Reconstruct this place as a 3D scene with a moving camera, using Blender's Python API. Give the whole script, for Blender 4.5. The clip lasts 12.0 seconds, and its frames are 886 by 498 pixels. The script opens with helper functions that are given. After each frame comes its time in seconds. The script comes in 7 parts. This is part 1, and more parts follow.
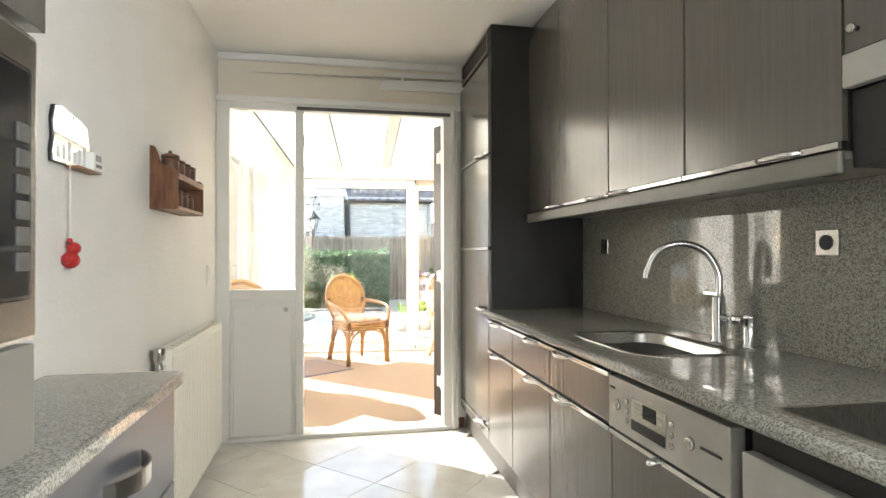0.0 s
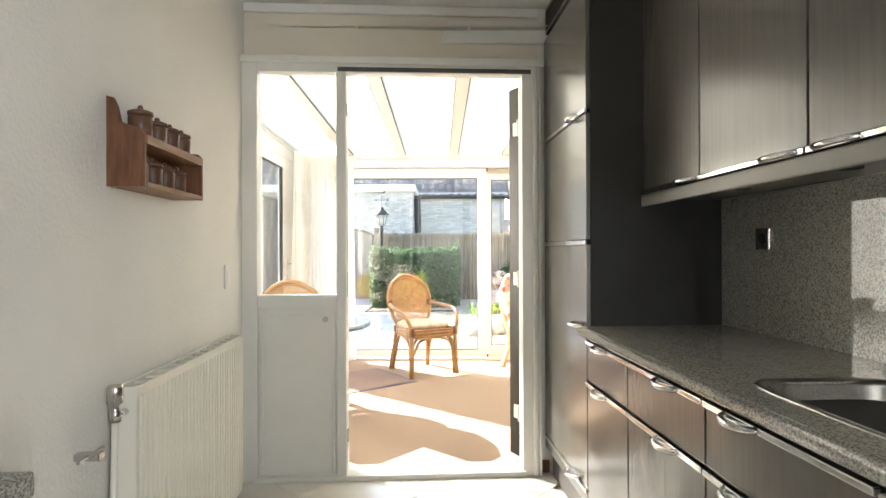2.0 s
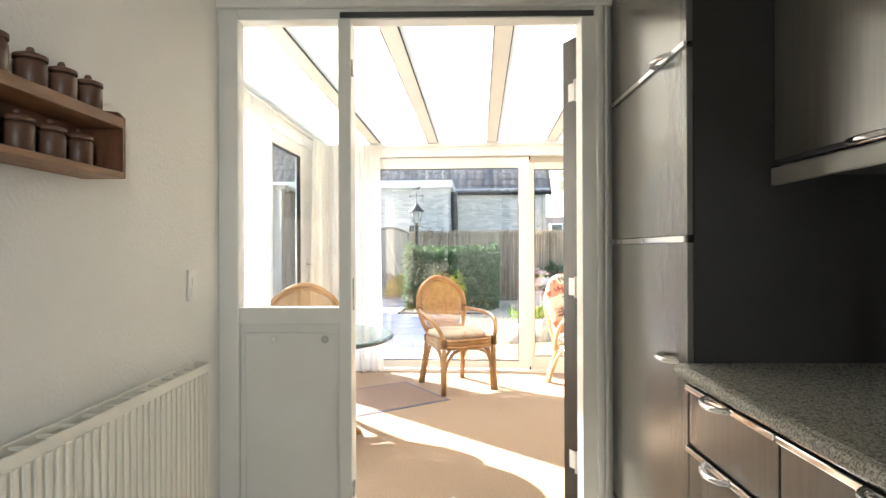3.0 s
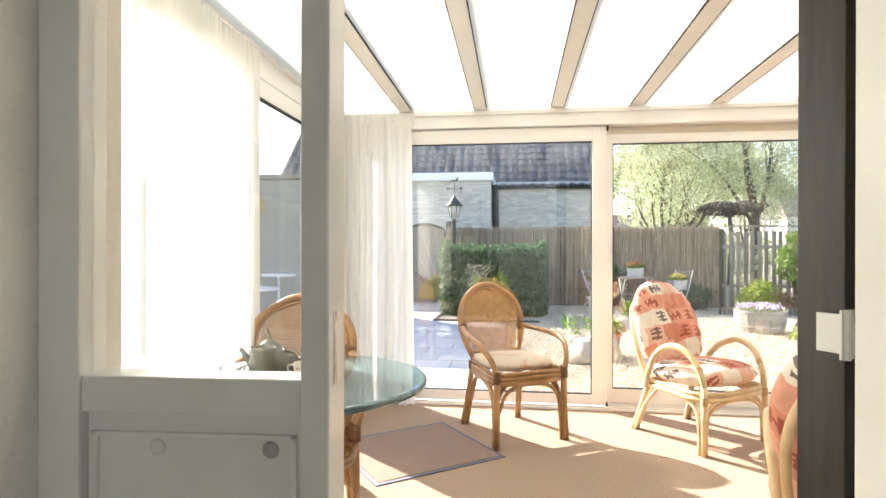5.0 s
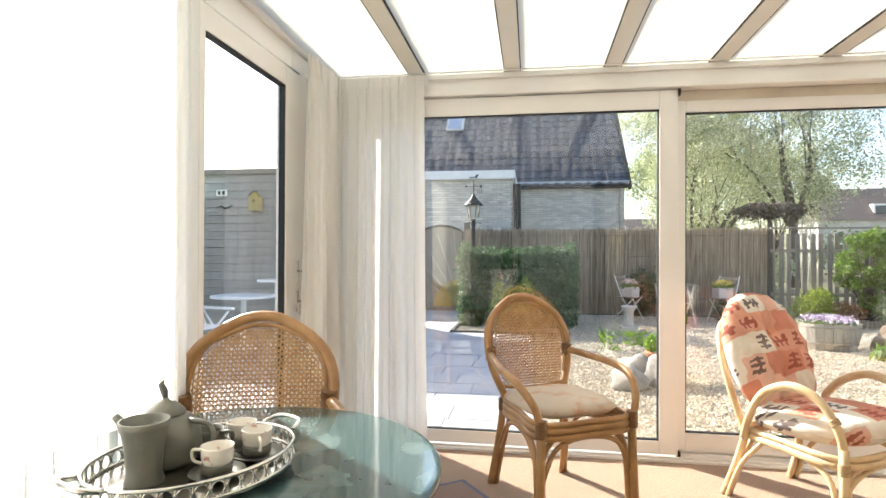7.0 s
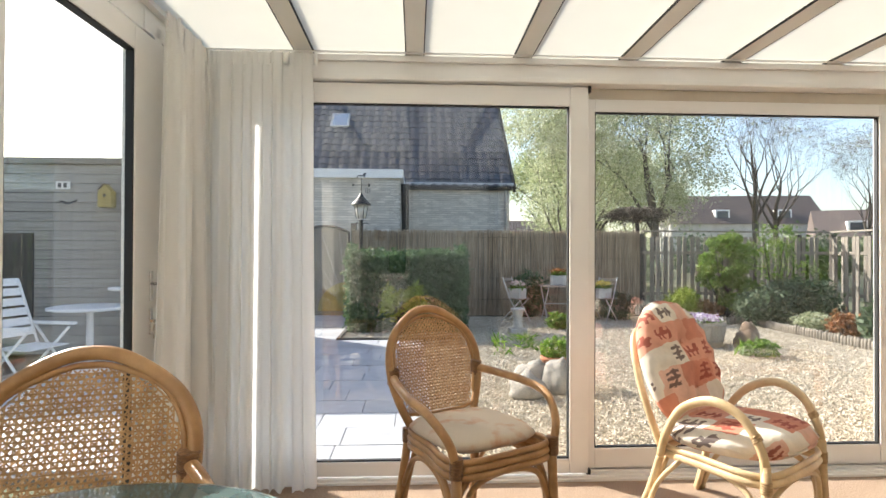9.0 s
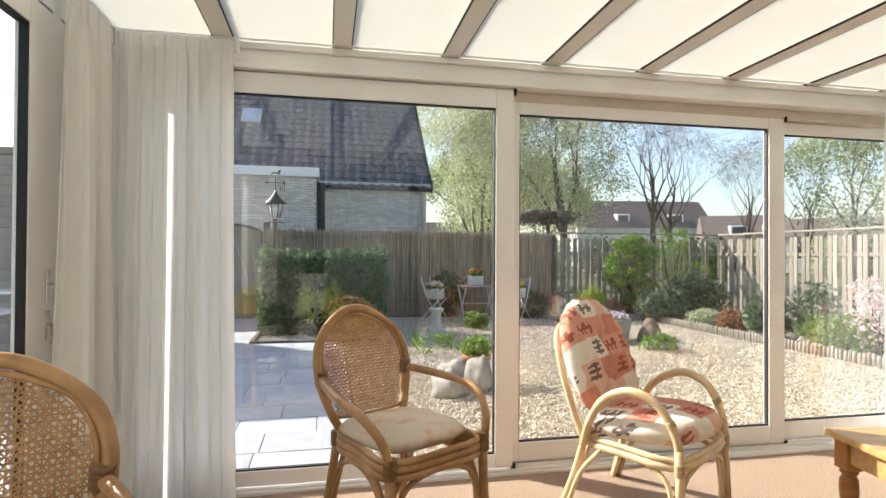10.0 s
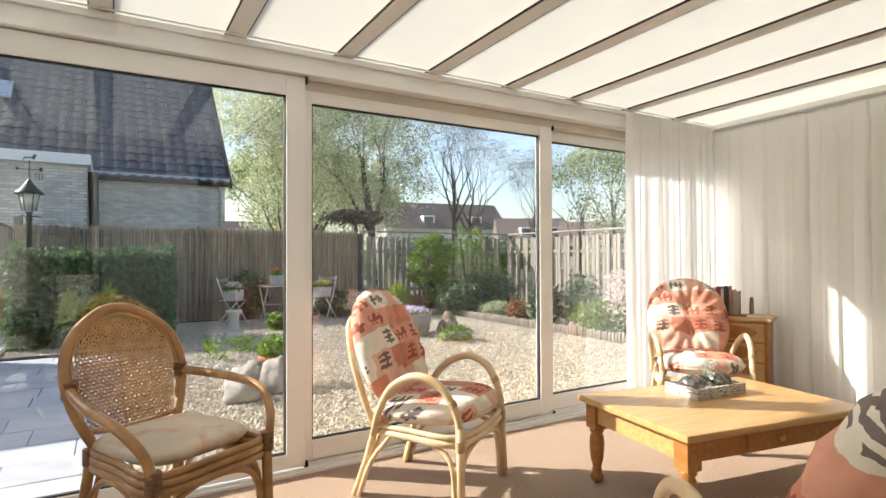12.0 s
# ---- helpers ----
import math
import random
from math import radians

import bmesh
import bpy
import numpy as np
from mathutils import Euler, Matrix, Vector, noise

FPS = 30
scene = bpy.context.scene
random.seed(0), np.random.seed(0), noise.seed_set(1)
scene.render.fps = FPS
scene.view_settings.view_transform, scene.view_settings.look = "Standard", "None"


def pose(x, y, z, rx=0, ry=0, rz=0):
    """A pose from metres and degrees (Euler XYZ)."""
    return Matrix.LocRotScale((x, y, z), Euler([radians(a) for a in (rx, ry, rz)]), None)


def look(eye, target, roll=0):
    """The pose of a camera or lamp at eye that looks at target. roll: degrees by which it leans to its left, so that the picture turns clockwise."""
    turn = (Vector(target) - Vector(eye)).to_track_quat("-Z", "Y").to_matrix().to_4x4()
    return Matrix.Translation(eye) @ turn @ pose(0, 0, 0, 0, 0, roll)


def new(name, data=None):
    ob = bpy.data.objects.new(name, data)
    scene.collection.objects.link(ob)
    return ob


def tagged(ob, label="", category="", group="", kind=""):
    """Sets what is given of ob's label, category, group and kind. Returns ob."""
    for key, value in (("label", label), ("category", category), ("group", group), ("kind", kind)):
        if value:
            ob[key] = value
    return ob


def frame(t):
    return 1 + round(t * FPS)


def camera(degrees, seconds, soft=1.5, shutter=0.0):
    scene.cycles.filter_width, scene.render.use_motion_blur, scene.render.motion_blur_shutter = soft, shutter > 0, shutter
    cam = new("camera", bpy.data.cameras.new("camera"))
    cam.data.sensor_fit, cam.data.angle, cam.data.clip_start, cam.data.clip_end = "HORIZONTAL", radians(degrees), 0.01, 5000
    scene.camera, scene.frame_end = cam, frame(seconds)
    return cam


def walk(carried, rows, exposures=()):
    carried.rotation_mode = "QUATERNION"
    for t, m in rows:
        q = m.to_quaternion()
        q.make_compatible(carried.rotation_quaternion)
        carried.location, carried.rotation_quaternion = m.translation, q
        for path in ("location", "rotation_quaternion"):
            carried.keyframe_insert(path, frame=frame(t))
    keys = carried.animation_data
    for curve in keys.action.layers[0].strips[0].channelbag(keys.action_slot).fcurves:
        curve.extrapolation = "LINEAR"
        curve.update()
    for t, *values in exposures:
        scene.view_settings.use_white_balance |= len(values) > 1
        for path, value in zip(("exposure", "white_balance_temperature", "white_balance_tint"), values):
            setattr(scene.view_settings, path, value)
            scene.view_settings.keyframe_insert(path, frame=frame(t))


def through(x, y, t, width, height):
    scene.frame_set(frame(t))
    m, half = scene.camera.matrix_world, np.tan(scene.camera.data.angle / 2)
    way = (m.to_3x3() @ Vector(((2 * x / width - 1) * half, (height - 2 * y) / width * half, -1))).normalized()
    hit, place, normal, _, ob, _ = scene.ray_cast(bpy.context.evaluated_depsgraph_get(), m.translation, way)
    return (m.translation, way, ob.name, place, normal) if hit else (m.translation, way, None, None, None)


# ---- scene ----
cam = camera(77.0, 12.0)
PATH = [
    (0, (-0.127, -0.057, 1.243), (0.248, 1.908, 1.259), -0.1),
    (0.5, (-0.113, -0.003, 1.233), (0.247, 1.964, 1.251), -0.1),
    (1, (-0.09, 0.155, 1.229), (0.232, 2.129, 1.248), -0.1),
    (1.5, (-0.043, 0.442, 1.249), (0.173, 2.431, 1.26), -0.2),
    (2, (0.006, 0.799, 1.236), (0.121, 2.796, 1.244), -0.2),
    (2.5, (0.051, 1.166, 1.243), (0.104, 3.166, 1.247), -0.2),
    (3, (0.07, 1.541, 1.244), (0.046, 3.541, 1.246), -0.2),
    (5, (-0.067, 2.925, 1.242), (-0.217, 4.92, 1.239), 0.1),
    (5.5, (-0.095, 3.269, 1.253), (-0.272, 5.263, 1.253), 0.0),
    (6, (-0.144, 3.599, 1.225), (-0.34, 5.589, 1.229), 0.2),
    (6.5, (-0.167, 3.809, 1.211), (-0.399, 5.795, 1.223), 0.2),
    (8.5, (-0.19, 4.34, 1.239), (-0.116, 6.338, 1.254), 0.3),
    (9, (-0.276, 4.404, 1.25), (-0.07, 6.393, 1.266), 0.2),
    (9.5, (-0.315, 4.428, 1.236), (0.007, 6.402, 1.256), 0.3),
    (10, (-0.352, 4.442, 1.233), (0.156, 6.376, 1.255), 0.3),
    (10.5, (-0.335, 4.445, 1.22), (0.339, 6.327, 1.245), 0.1),
    (11, (-0.296, 4.435, 1.198), (0.554, 6.245, 1.225), 0.1),
    (11.5, (-0.269, 4.432, 1.178), (0.719, 6.17, 1.21), -0.0),
    (12, (-0.242, 4.423, 1.183), (0.876, 6.081, 1.208), -0.2),
]
EXPOSURES = [(0.0, 3.12), (1.5, 2.95), (2.5, 2.76), (3.2, 2.6), (5.0, 2.16), (6.5, 1.78), (8.5, 1.32), (9.5, 1.18), (12.0, 1.12)]
walk(cam, [(t, look(eye, target, roll)) for t, eye, target, roll in PATH], EXPOSURES)

# ---- world, sun, exposure ----
SUN_AZ, SUN_EL = -47.0, 31.0      # degrees clockwise from +y, degrees up
world = bpy.data.worlds.new("sky")
scene.world = world
world.use_nodes = True
wn = world.node_tree.nodes
sky = wn.new("ShaderNodeTexSky")
sky.sky_type, sky.sun_disc = "NISHITA", False
sky.dust_density, sky.air_density = 1.8, 1.0
sky.sun_elevation, sky.sun_rotation = radians(SUN_EL), radians(SUN_AZ)
wn["Background"].inputs["Strength"].default_value = 0.15
world.node_tree.links.new(sky.outputs["Color"], wn["Background"].inputs["Color"])
sun = new("sun", bpy.data.lights.new("sun", "SUN"))
sun.data.energy, sun.data.angle, sun.data.color = 5.0, radians(0.6), (1.0, 0.95, 0.885)
az, el = radians(SUN_AZ), radians(SUN_EL)
SUN_DIR = Vector((math.sin(az) * math.cos(el), math.cos(az) * math.cos(el), math.sin(el)))
sun.matrix_world = look(SUN_DIR * 40, (0, 0, 0))

# ---- materials ----
def material(name, colour, rough=0.6, metal=0.0, colour2=None, scale=8.0, stretch=(1, 1, 1), bump=0.0, bump_scale=60.0,
             detail=4.0, low=0.35, high=0.65, coat=0.0, spec=0.5, fine=0.0, per_piece=0.0, rough_var=0.0, per_island=False):
    """Principled surface: two colours mixed by noise, finer grain, bump and an optional change from piece to piece."""
    m = bpy.data.materials.new(name)
    m.use_nodes = True
    t = m.node_tree
    n, l = t.nodes, t.links
    b = n["Principled BSDF"]
    b.inputs["Roughness"].default_value, b.inputs["Metallic"].default_value = rough, metal
    b.inputs["Specular IOR Level"].default_value = spec
    b.inputs["Coat Weight"].default_value = coat
    c1 = (*colour, 1)
    c2 = (*(colour2 or [v * 0.88 for v in colour]), 1)
    co = n.new("ShaderNodeTexCoord")
    mp = n.new("ShaderNodeMapping")
    mp.inputs["Scale"].default_value = stretch
    l.new(co.outputs["Object"], mp.inputs["Vector"])
    nz = n.new("ShaderNodeTexNoise")
    nz.inputs["Scale"].default_value, nz.inputs["Detail"].default_value = scale, detail
    l.new(mp.outputs["Vector"], nz.inputs["Vector"])
    rp = n.new("ShaderNodeMapRange")
    rp.inputs["From Min"].default_value, rp.inputs["From Max"].default_value = low, high
    l.new(nz.outputs["Fac"], rp.inputs["Value"])
    mx = n.new("ShaderNodeMix")
    mx.data_type = "RGBA"
    mx.inputs["A"].default_value, mx.inputs["B"].default_value = c1, c2
    l.new(rp.outputs["Result"], mx.inputs["Factor"])
    out = mx.outputs["Result"]
    nf = n.new("ShaderNodeTexNoise")
    nf.inputs["Scale"].default_value, nf.inputs["Detail"].default_value = bump_scale, 3.0
    l.new(mp.outputs["Vector"], nf.inputs["Vector"])
    if fine or per_piece:
        hs = n.new("ShaderNodeHueSaturation")
        l.new(out, hs.inputs["Color"])
        add = n.new("ShaderNodeMath")
        add.operation = "MULTIPLY_ADD"
        add.inputs[1].default_value, add.inputs[2].default_value = fine, 1 - fine / 2
        l.new(nf.outputs["Fac"], add.inputs[0])
        val = add.outputs["Value"]
        if per_piece:
            if per_island:
                rnd = n.new("ShaderNodeNewGeometry").outputs["Random Per Island"]
            else:
                rnd = n.new("ShaderNodeObjectInfo").outputs["Random"]
            ad2 = n.new("ShaderNodeMath")
            ad2.operation = "MULTIPLY_ADD"
            ad2.inputs[1].default_value = per_piece
            l.new(rnd, ad2.inputs[0])
            l.new(val, ad2.inputs[2])
            sub = n.new("ShaderNodeMath")
            sub.operation = "SUBTRACT"
            sub.inputs[1].default_value = per_piece / 2
            l.new(ad2.outputs["Value"], sub.inputs[0])
            val = sub.outputs["Value"]
        l.new(val, hs.inputs["Value"])
        out = hs.outputs["Color"]
    l.new(out, b.inputs["Base Color"])
    if rough_var:
        rr = n.new("ShaderNodeMapRange")
        rr.inputs["To Min"].default_value, rr.inputs["To Max"].default_value = rough - rough_var, rough + rough_var
        l.new(nz.outputs["Fac"], rr.inputs["Value"])
        l.new(rr.outputs["Result"], b.inputs["Roughness"])
    if bump:
        bp = n.new("ShaderNodeBump")
        bp.inputs["Strength"].default_value, bp.inputs["Distance"].default_value = bump, 0.01
        l.new(nf.outputs["Fac"], bp.inputs["Height"])
        l.new(bp.outputs["Normal"], b.inputs["Normal"])
    return m


def glass_material(name, tint=(1, 1, 1), gloss=0.06):
    """Thin pane: mostly clear, with a mirror's share that grows at a slant."""
    m = bpy.data.materials.new(name)
    m.use_nodes = True
    n, l = m.node_tree.nodes, m.node_tree.links
    n.remove(n["Principled BSDF"])
    tr, gl, mx, fr = n.new("ShaderNodeBsdfTransparent"), n.new("ShaderNodeBsdfGlossy"), n.new("ShaderNodeMixShader"), n.new("ShaderNodeLayerWeight")
    tr.inputs["Color"].default_value = (*tint, 1)
    gl.inputs["Roughness"].default_value = 0.0
    pw = n.new("ShaderNodeMath")
    pw.operation = "POWER"
    pw.inputs[1].default_value = 4.0
    l.new(fr.outputs["Facing"], pw.inputs[0])
    ad = n.new("ShaderNodeMath")
    ad.operation = "MULTIPLY_ADD"
    ad.inputs[1].default_value, ad.inputs[2].default_value = 0.55, gloss
    l.new(pw.outputs["Value"], ad.inputs[0])
    l.new(ad.outputs["Value"], mx.inputs["Fac"])
    l.new(tr.outputs["BSDF"], mx.inputs[1])
    l.new(gl.outputs["BSDF"], mx.inputs[2])
    l.new(mx.outputs["Shader"], n["Material Output"].inputs["Surface"])
    return m


def cloth_material(name, colour, through=0.5, clear=0.0, scale=300.0):
    """Thin cloth or milky sheet: part of the light goes through it, scattered; clear: the open share of the weave."""
    m = bpy.data.materials.new(name)
    m.use_nodes = True
    n, l = m.node_tree.nodes, m.node_tree.links
    n.remove(n["Principled BSDF"])
    df, tl, mx = n.new("ShaderNodeBsdfDiffuse"), n.new("ShaderNodeBsdfTranslucent"), n.new("ShaderNodeMixShader")
    co, nz = n.new("ShaderNodeTexCoord"), n.new("ShaderNodeTexNoise")
    nz.inputs["Scale"].default_value = scale
    l.new(co.outputs["Object"], nz.inputs["Vector"])
    hs = n.new("ShaderNodeMix")
    hs.data_type = "RGBA"
    hs.inputs["A"].default_value = (*[c * 0.95 for c in colour], 1)
    hs.inputs["B"].default_value = (*colour, 1)
    l.new(nz.outputs["Fac"], hs.inputs["Factor"])
    l.new(hs.outputs["Result"], df.inputs["Color"])
    l.new(hs.outputs["Result"], tl.inputs["Color"])
    mx.inputs["Fac"].default_value = through
    l.new(df.outputs["BSDF"], mx.inputs[1])
    l.new(tl.outputs["BSDF"], mx.inputs[2])
    out = mx.outputs["Shader"]
    if clear:
        tr, m2 = n.new("ShaderNodeBsdfTransparent"), n.new("ShaderNodeMixShader")
        m2.inputs["Fac"].default_value = clear
        l.new(out, m2.inputs[1])
        l.new(tr.outputs["BSDF"], m2.inputs[2])
        out = m2.outputs["Shader"]
    l.new(out, n["Material Output"].inputs["Surface"])
    return m


def leaf_material(name, colour, colour2, through=0.35):
    m = bpy.data.materials.new(name)
    m.use_nodes = True
    n, l = m.node_tree.nodes, m.node_tree.links
    b = n["Principled BSDF"]
    b.inputs["Roughness"].default_value = 0.55
    geo, mx = n.new("ShaderNodeNewGeometry"), n.new("ShaderNodeMix")
    mx.data_type = "RGBA"
    mx.inputs["A"].default_value, mx.inputs["B"].default_value = (*colour, 1), (*colour2, 1)
    l.new(geo.outputs["Random Per Island"], mx.inputs["Factor"])
    l.new(mx.outputs["Result"], b.inputs["Base Color"])
    tl, ms = n.new("ShaderNodeBsdfTranslucent"), n.new("ShaderNodeMixShader")
    l.new(mx.outputs["Result"], tl.inputs["Color"])
    ms.inputs["Fac"].default_value = through
    l.new(b.outputs["BSDF"], ms.inputs[1])
    l.new(tl.outputs["BSDF"], ms.inputs[2])
    l.new(ms.outputs["Shader"], n["Material Output"].inputs["Surface"])
    return m


WALLPAPER = material("textured_wall_paint", (0.82, 0.80, 0.745), 0.75, colour2=(0.78, 0.76, 0.705), scale=2.0, bump=0.35, bump_scale=75)
CEILING = material("ceiling_paint", (0.84, 0.83, 0.80), 0.8, scale=1.5, bump=0.15, bump_scale=120, colour2=(0.81, 0.80, 0.77))
WHITE_PAINT = material("white_gloss_paint", (0.80, 0.79, 0.75), 0.3, colour2=(0.77, 0.76, 0.71), scale=4, bump=0.04, bump_scale=30)
CREAM_PAINT = material("cream_paint", (0.78, 0.72, 0.62), 0.5, colour2=(0.75, 0.69, 0.59), scale=3, bump=0.05)
PVC = material("white_plastic_frame", (0.83, 0.82, 0.80), 0.28, colour2=(0.80, 0.79, 0.77), scale=3)
GASKET = material("black_rubber", (0.012, 0.012, 0.012), 0.6)
GRANITE = material("speckled_granite", (0.42, 0.41, 0.36), 0.035, colour2=(0.14, 0.137, 0.12), scale=215, low=0.41, high=0.64, detail=3, fine=0.5, bump_scale=380)
CABINET = material("dark_grey_woodgrain_front", (0.115, 0.108, 0.095), 0.24, colour2=(0.102, 0.095, 0.083), scale=7, stretch=(9, 9, 0.4), bump=0.03, bump_scale=34, rough_var=0.02, spec=0.9, fine=0.05)
CHROME = material("polished_chrome", (0.82, 0.82, 0.82), 0.08, 1.0, scale=20)
STEEL = material("brushed_steel", (0.60, 0.58, 0.55), 0.26, 1.0, scale=30, stretch=(1, 12, 12), bump=0.03, bump_scale=90)
APPLIANCE = material("silver_appliance_paint", (0.52, 0.51, 0.48), 0.38, 0.45, scale=10)
BLACK_GLASS = material("black_ceramic_glass", (0.01, 0.01, 0.011), 0.06)
BLACK_PLASTIC = material("black_plastic", (0.018, 0.018, 0.019), 0.45)
DARK_LEAF = material("dark_brown_door_wood", (0.035, 0.028, 0.022), 0.35, colour2=(0.02, 0.016, 0.013), scale=6, stretch=(8, 8, 0.6), bump=0.1)
RADIATOR_PAINT = material("cream_radiator_enamel", (0.80, 0.77, 0.68), 0.35, colour2=(0.77, 0.74, 0.65), scale=3)
BROWN_WOOD = material("brown_stained_wood", (0.20, 0.085, 0.04), 0.5, colour2=(0.11, 0.045, 0.02), scale=9, stretch=(6, 1, 1), bump=0.15, bump_scale=40)
TILE = material("cream_floor_tile", (0.80, 0.78, 0.72), 0.16, colour2=(0.70, 0.67, 0.60), scale=5, detail=6, per_piece=0.06, fine=0.03, bump=0.02)
GROUT = material("grey_grout", (0.30, 0.27, 0.23), 0.9)
CARPET = material("beige_loop_carpet", (0.52, 0.395, 0.29), 0.95, colour2=(0.30, 0.21, 0.145), scale=120, detail=3, low=0.3, high=0.7, bump=0.9, bump_scale=210, fine=0.6, spec=0.1)
MAT_GREY = material("grey_brown_door_mat", (0.38, 0.275, 0.22), 0.95, colour2=(0.26, 0.185, 0.15), scale=200, bump=0.8, bump_scale=350, spec=0.1)
MAT_EDGE = material("slate_blue_mat_edge", (0.14, 0.14, 0.19), 0.8)
PELMET_BEIGE = material("beige_track", (0.62, 0.57, 0.48), 0.5, scale=4)
RAFTER = material("greige_roof_profile", (0.76, 0.74, 0.68), 0.35, colour2=(0.73, 0.71, 0.65), scale=4)
POLYCARB = cloth_material("milky_roof_sheet", (0.80, 0.785, 0.72), 0.66, 0.0, 3)
SHEER = cloth_material("sheer_white_curtain", (0.945, 0.935, 0.905), 0.46, 0.05)
VOILE = cloth_material("thin_white_voile", (0.92, 0.91, 0.88), 0.55, 0.25)
PANE = glass_material("window_glass", (0.985, 0.99, 0.985), 0.075)

# ---- building helpers ----
LOCAL = pose(0.945, 7.66, 0, 0, 0, -3.0)   # the garden room: x along its windows, y outwards
FLOOR, CARPET_Z, GROUND = -0.04, -0.10, -0.12


def bm_box(bm, x0, x1, y0, y1, z0, z1, bevel=0.0):
    r = bmesh.ops.create_cube(bm, size=1.0)
    vs = r["verts"]
    for v in vs:
        v.co = ((x0 + x1) / 2 + v.co.x * (x1 - x0), (y0 + y1) / 2 + v.co.y * (y1 - y0), (z0 + z1) / 2 + v.co.z * (z1 - z0))
    if bevel:
        es = list({e for v in vs for e in v.link_edges})
        bmesh.ops.bevel(bm, geom=es, offset=bevel, segments=2, affect="EDGES", profile=0.6)
    return vs


def box(x0, x1, y0, y1, z0, z1, bevel=0.0):
    bm = bmesh.new()
    bm_box(bm, x0, x1, y0, y1, z0, z1, bevel)
    return bm


def boxes(*rows, bevel=0.0):
    bm = bmesh.new()
    for r in rows:
        bm_box(bm, *r, bevel)
    return bm


def tube(points, radius, sides=10, closed=False, caps=True, bm=None, samples=0):
    """A round rod along points; radius may be a list. samples: smooths the points by a spline with so many steps a leg."""
    pts = [Vector(p) for p in points]
    rad = list(radius) if isinstance(radius, (list, tuple)) else [radius] * len(pts)
    if samples:
        q, r2, n = [], [], len(pts)
        legs = n if closed else n - 1
        for i in range(legs):
            p1, p2 = pts[i], pts[(i + 1) % n]
            p0 = pts[i - 1] if (i or closed) else p1 + (p1 - p2)
            p3 = pts[(i + 2) % n] if (closed or i + 2 < n) else p2 + (p2 - p1)
            for k in range(samples):
                s = k / samples
                q.append(0.5 * ((2 * p1) + (p2 - p0) * s + (2 * p0 - 5 * p1 + 4 * p2 - p3) * s * s + (3 * p1 - p0 - 3 * p2 + p3) * s ** 3))
                r2.append(rad[i] * (1 - s) + rad[(i + 1) % n] * s)
        if not closed:
            q.append(pts[-1])
            r2.append(rad[-1])
        pts, rad = q, r2
    bm = bm or bmesh.new()
    n = len(pts)
    rings, up = [], None
    for i, p in enumerate(pts):
        a = pts[i - 1] if (i or closed) else p
        b = pts[(i + 1) % n] if (closed or i + 1 < n) else p
        d = (b - a).normalized()
        if up is None:
            up = d.cross(Vector((0.31, 0.17, 0.93))).normalized()
            if up.length < 0.5:
                up = d.orthogonal().normalized()
        up = (up - d * up.dot(d)).normalized()
        side = d.cross(up)
        rings.append([bm.verts.new(p + (up * math.cos(2 * math.pi * k / sides) + side * math.sin(2 * math.pi * k / sides)) * rad[i]) for k in range(sides)])
    for i in range(n if closed else n - 1):
        r, s = rings[i], rings[(i + 1) % n]
        for k in range(sides):
            f = bm.faces.new((r[k], r[(k + 1) % sides], s[(k + 1) % sides], s[k]))
            f.smooth = True
    if caps and not closed:
        bm.faces.new(rings[0][::-1])
        bm.faces.new(rings[-1])
    return bm


def lathe(profile, sides=24, bm=None, centre=(0, 0, 0), sx=1.0, sy=1.0):
    """A turned body from (radius, height) pairs."""
    bm = bm or bmesh.new()
    c = Vector(centre)
    rings = []
    for r, z in profile:
        rings.append([bm.verts.new(c + Vector((r * sx * math.cos(2 * math.pi * k / sides), r * sy * math.sin(2 * math.pi * k / sides), z))) for k in range(sides)])
    for a, b in zip(rings, rings[1:]):
        for k in range(sides):
            f = bm.faces.new((a[k], a[(k + 1) % sides], b[(k + 1) % sides], b[k]))
            f.smooth = True
    bm.faces.new(rings[0][::-1])
    bm.faces.new(rings[-1])
    return bm


def prism(outline, z0, z1, bevel=0.0):
    """A flat plate from an outline in x and y."""
    bm = bmesh.new()
    lo = [bm.verts.new((x, y, z0)) for x, y in outline]
    hi = [bm.verts.new((x, y, z1)) for x, y in outline]
    bm.faces.new(lo[::-1])
    top = bm.faces.new(hi)
    n = len(lo)
    for i in range(n):
        bm.faces.new((lo[i], lo[(i + 1) % n], hi[(i + 1) % n], hi[i]))
    if bevel:
        bmesh.ops.bevel(bm, geom=list(top.edges), offset=bevel, segments=2, affect="EDGES", profile=0.6)
    return bm


def turn_bm(bm, m):
    bmesh.ops.transform(bm, matrix=m, verts=bm.verts)
    return bm


def mesh_of(name, bm, mat):
    bmesh.ops.recalc_face_normals(bm, faces=bm.faces)
    me = bpy.data.meshes.new(name)
    bm.to_mesh(me)
    bm.free()
    for one in (mat if isinstance(mat, (list, tuple)) else [mat]):
        me.materials.append(one)
    return me


def part(name, bm, mat, parent=None, label="", at=None):
    ob = new(name, mesh_of(name, bm, mat))
    if parent:
        ob.parent = parent
    if at:
        ob.matrix_basis = at
    return tagged(ob, label)


def thing(name, m, label, category, group=""):
    ob = new(name)
    ob.empty_display_size = 0.1
    ob.matrix_basis = m
    return tagged(ob, label, category, group)


def setting(name, bm, mat, label, category, m=None):
    ob = part(name, bm, mat, None, label, m)
    return tagged(ob, category=category, kind="structure")


def at(u, v, z=0.0, rz=0.0):
    """A pose in the garden room's own plan."""
    return LOCAL @ pose(u, v, z, 0, 0, rz)


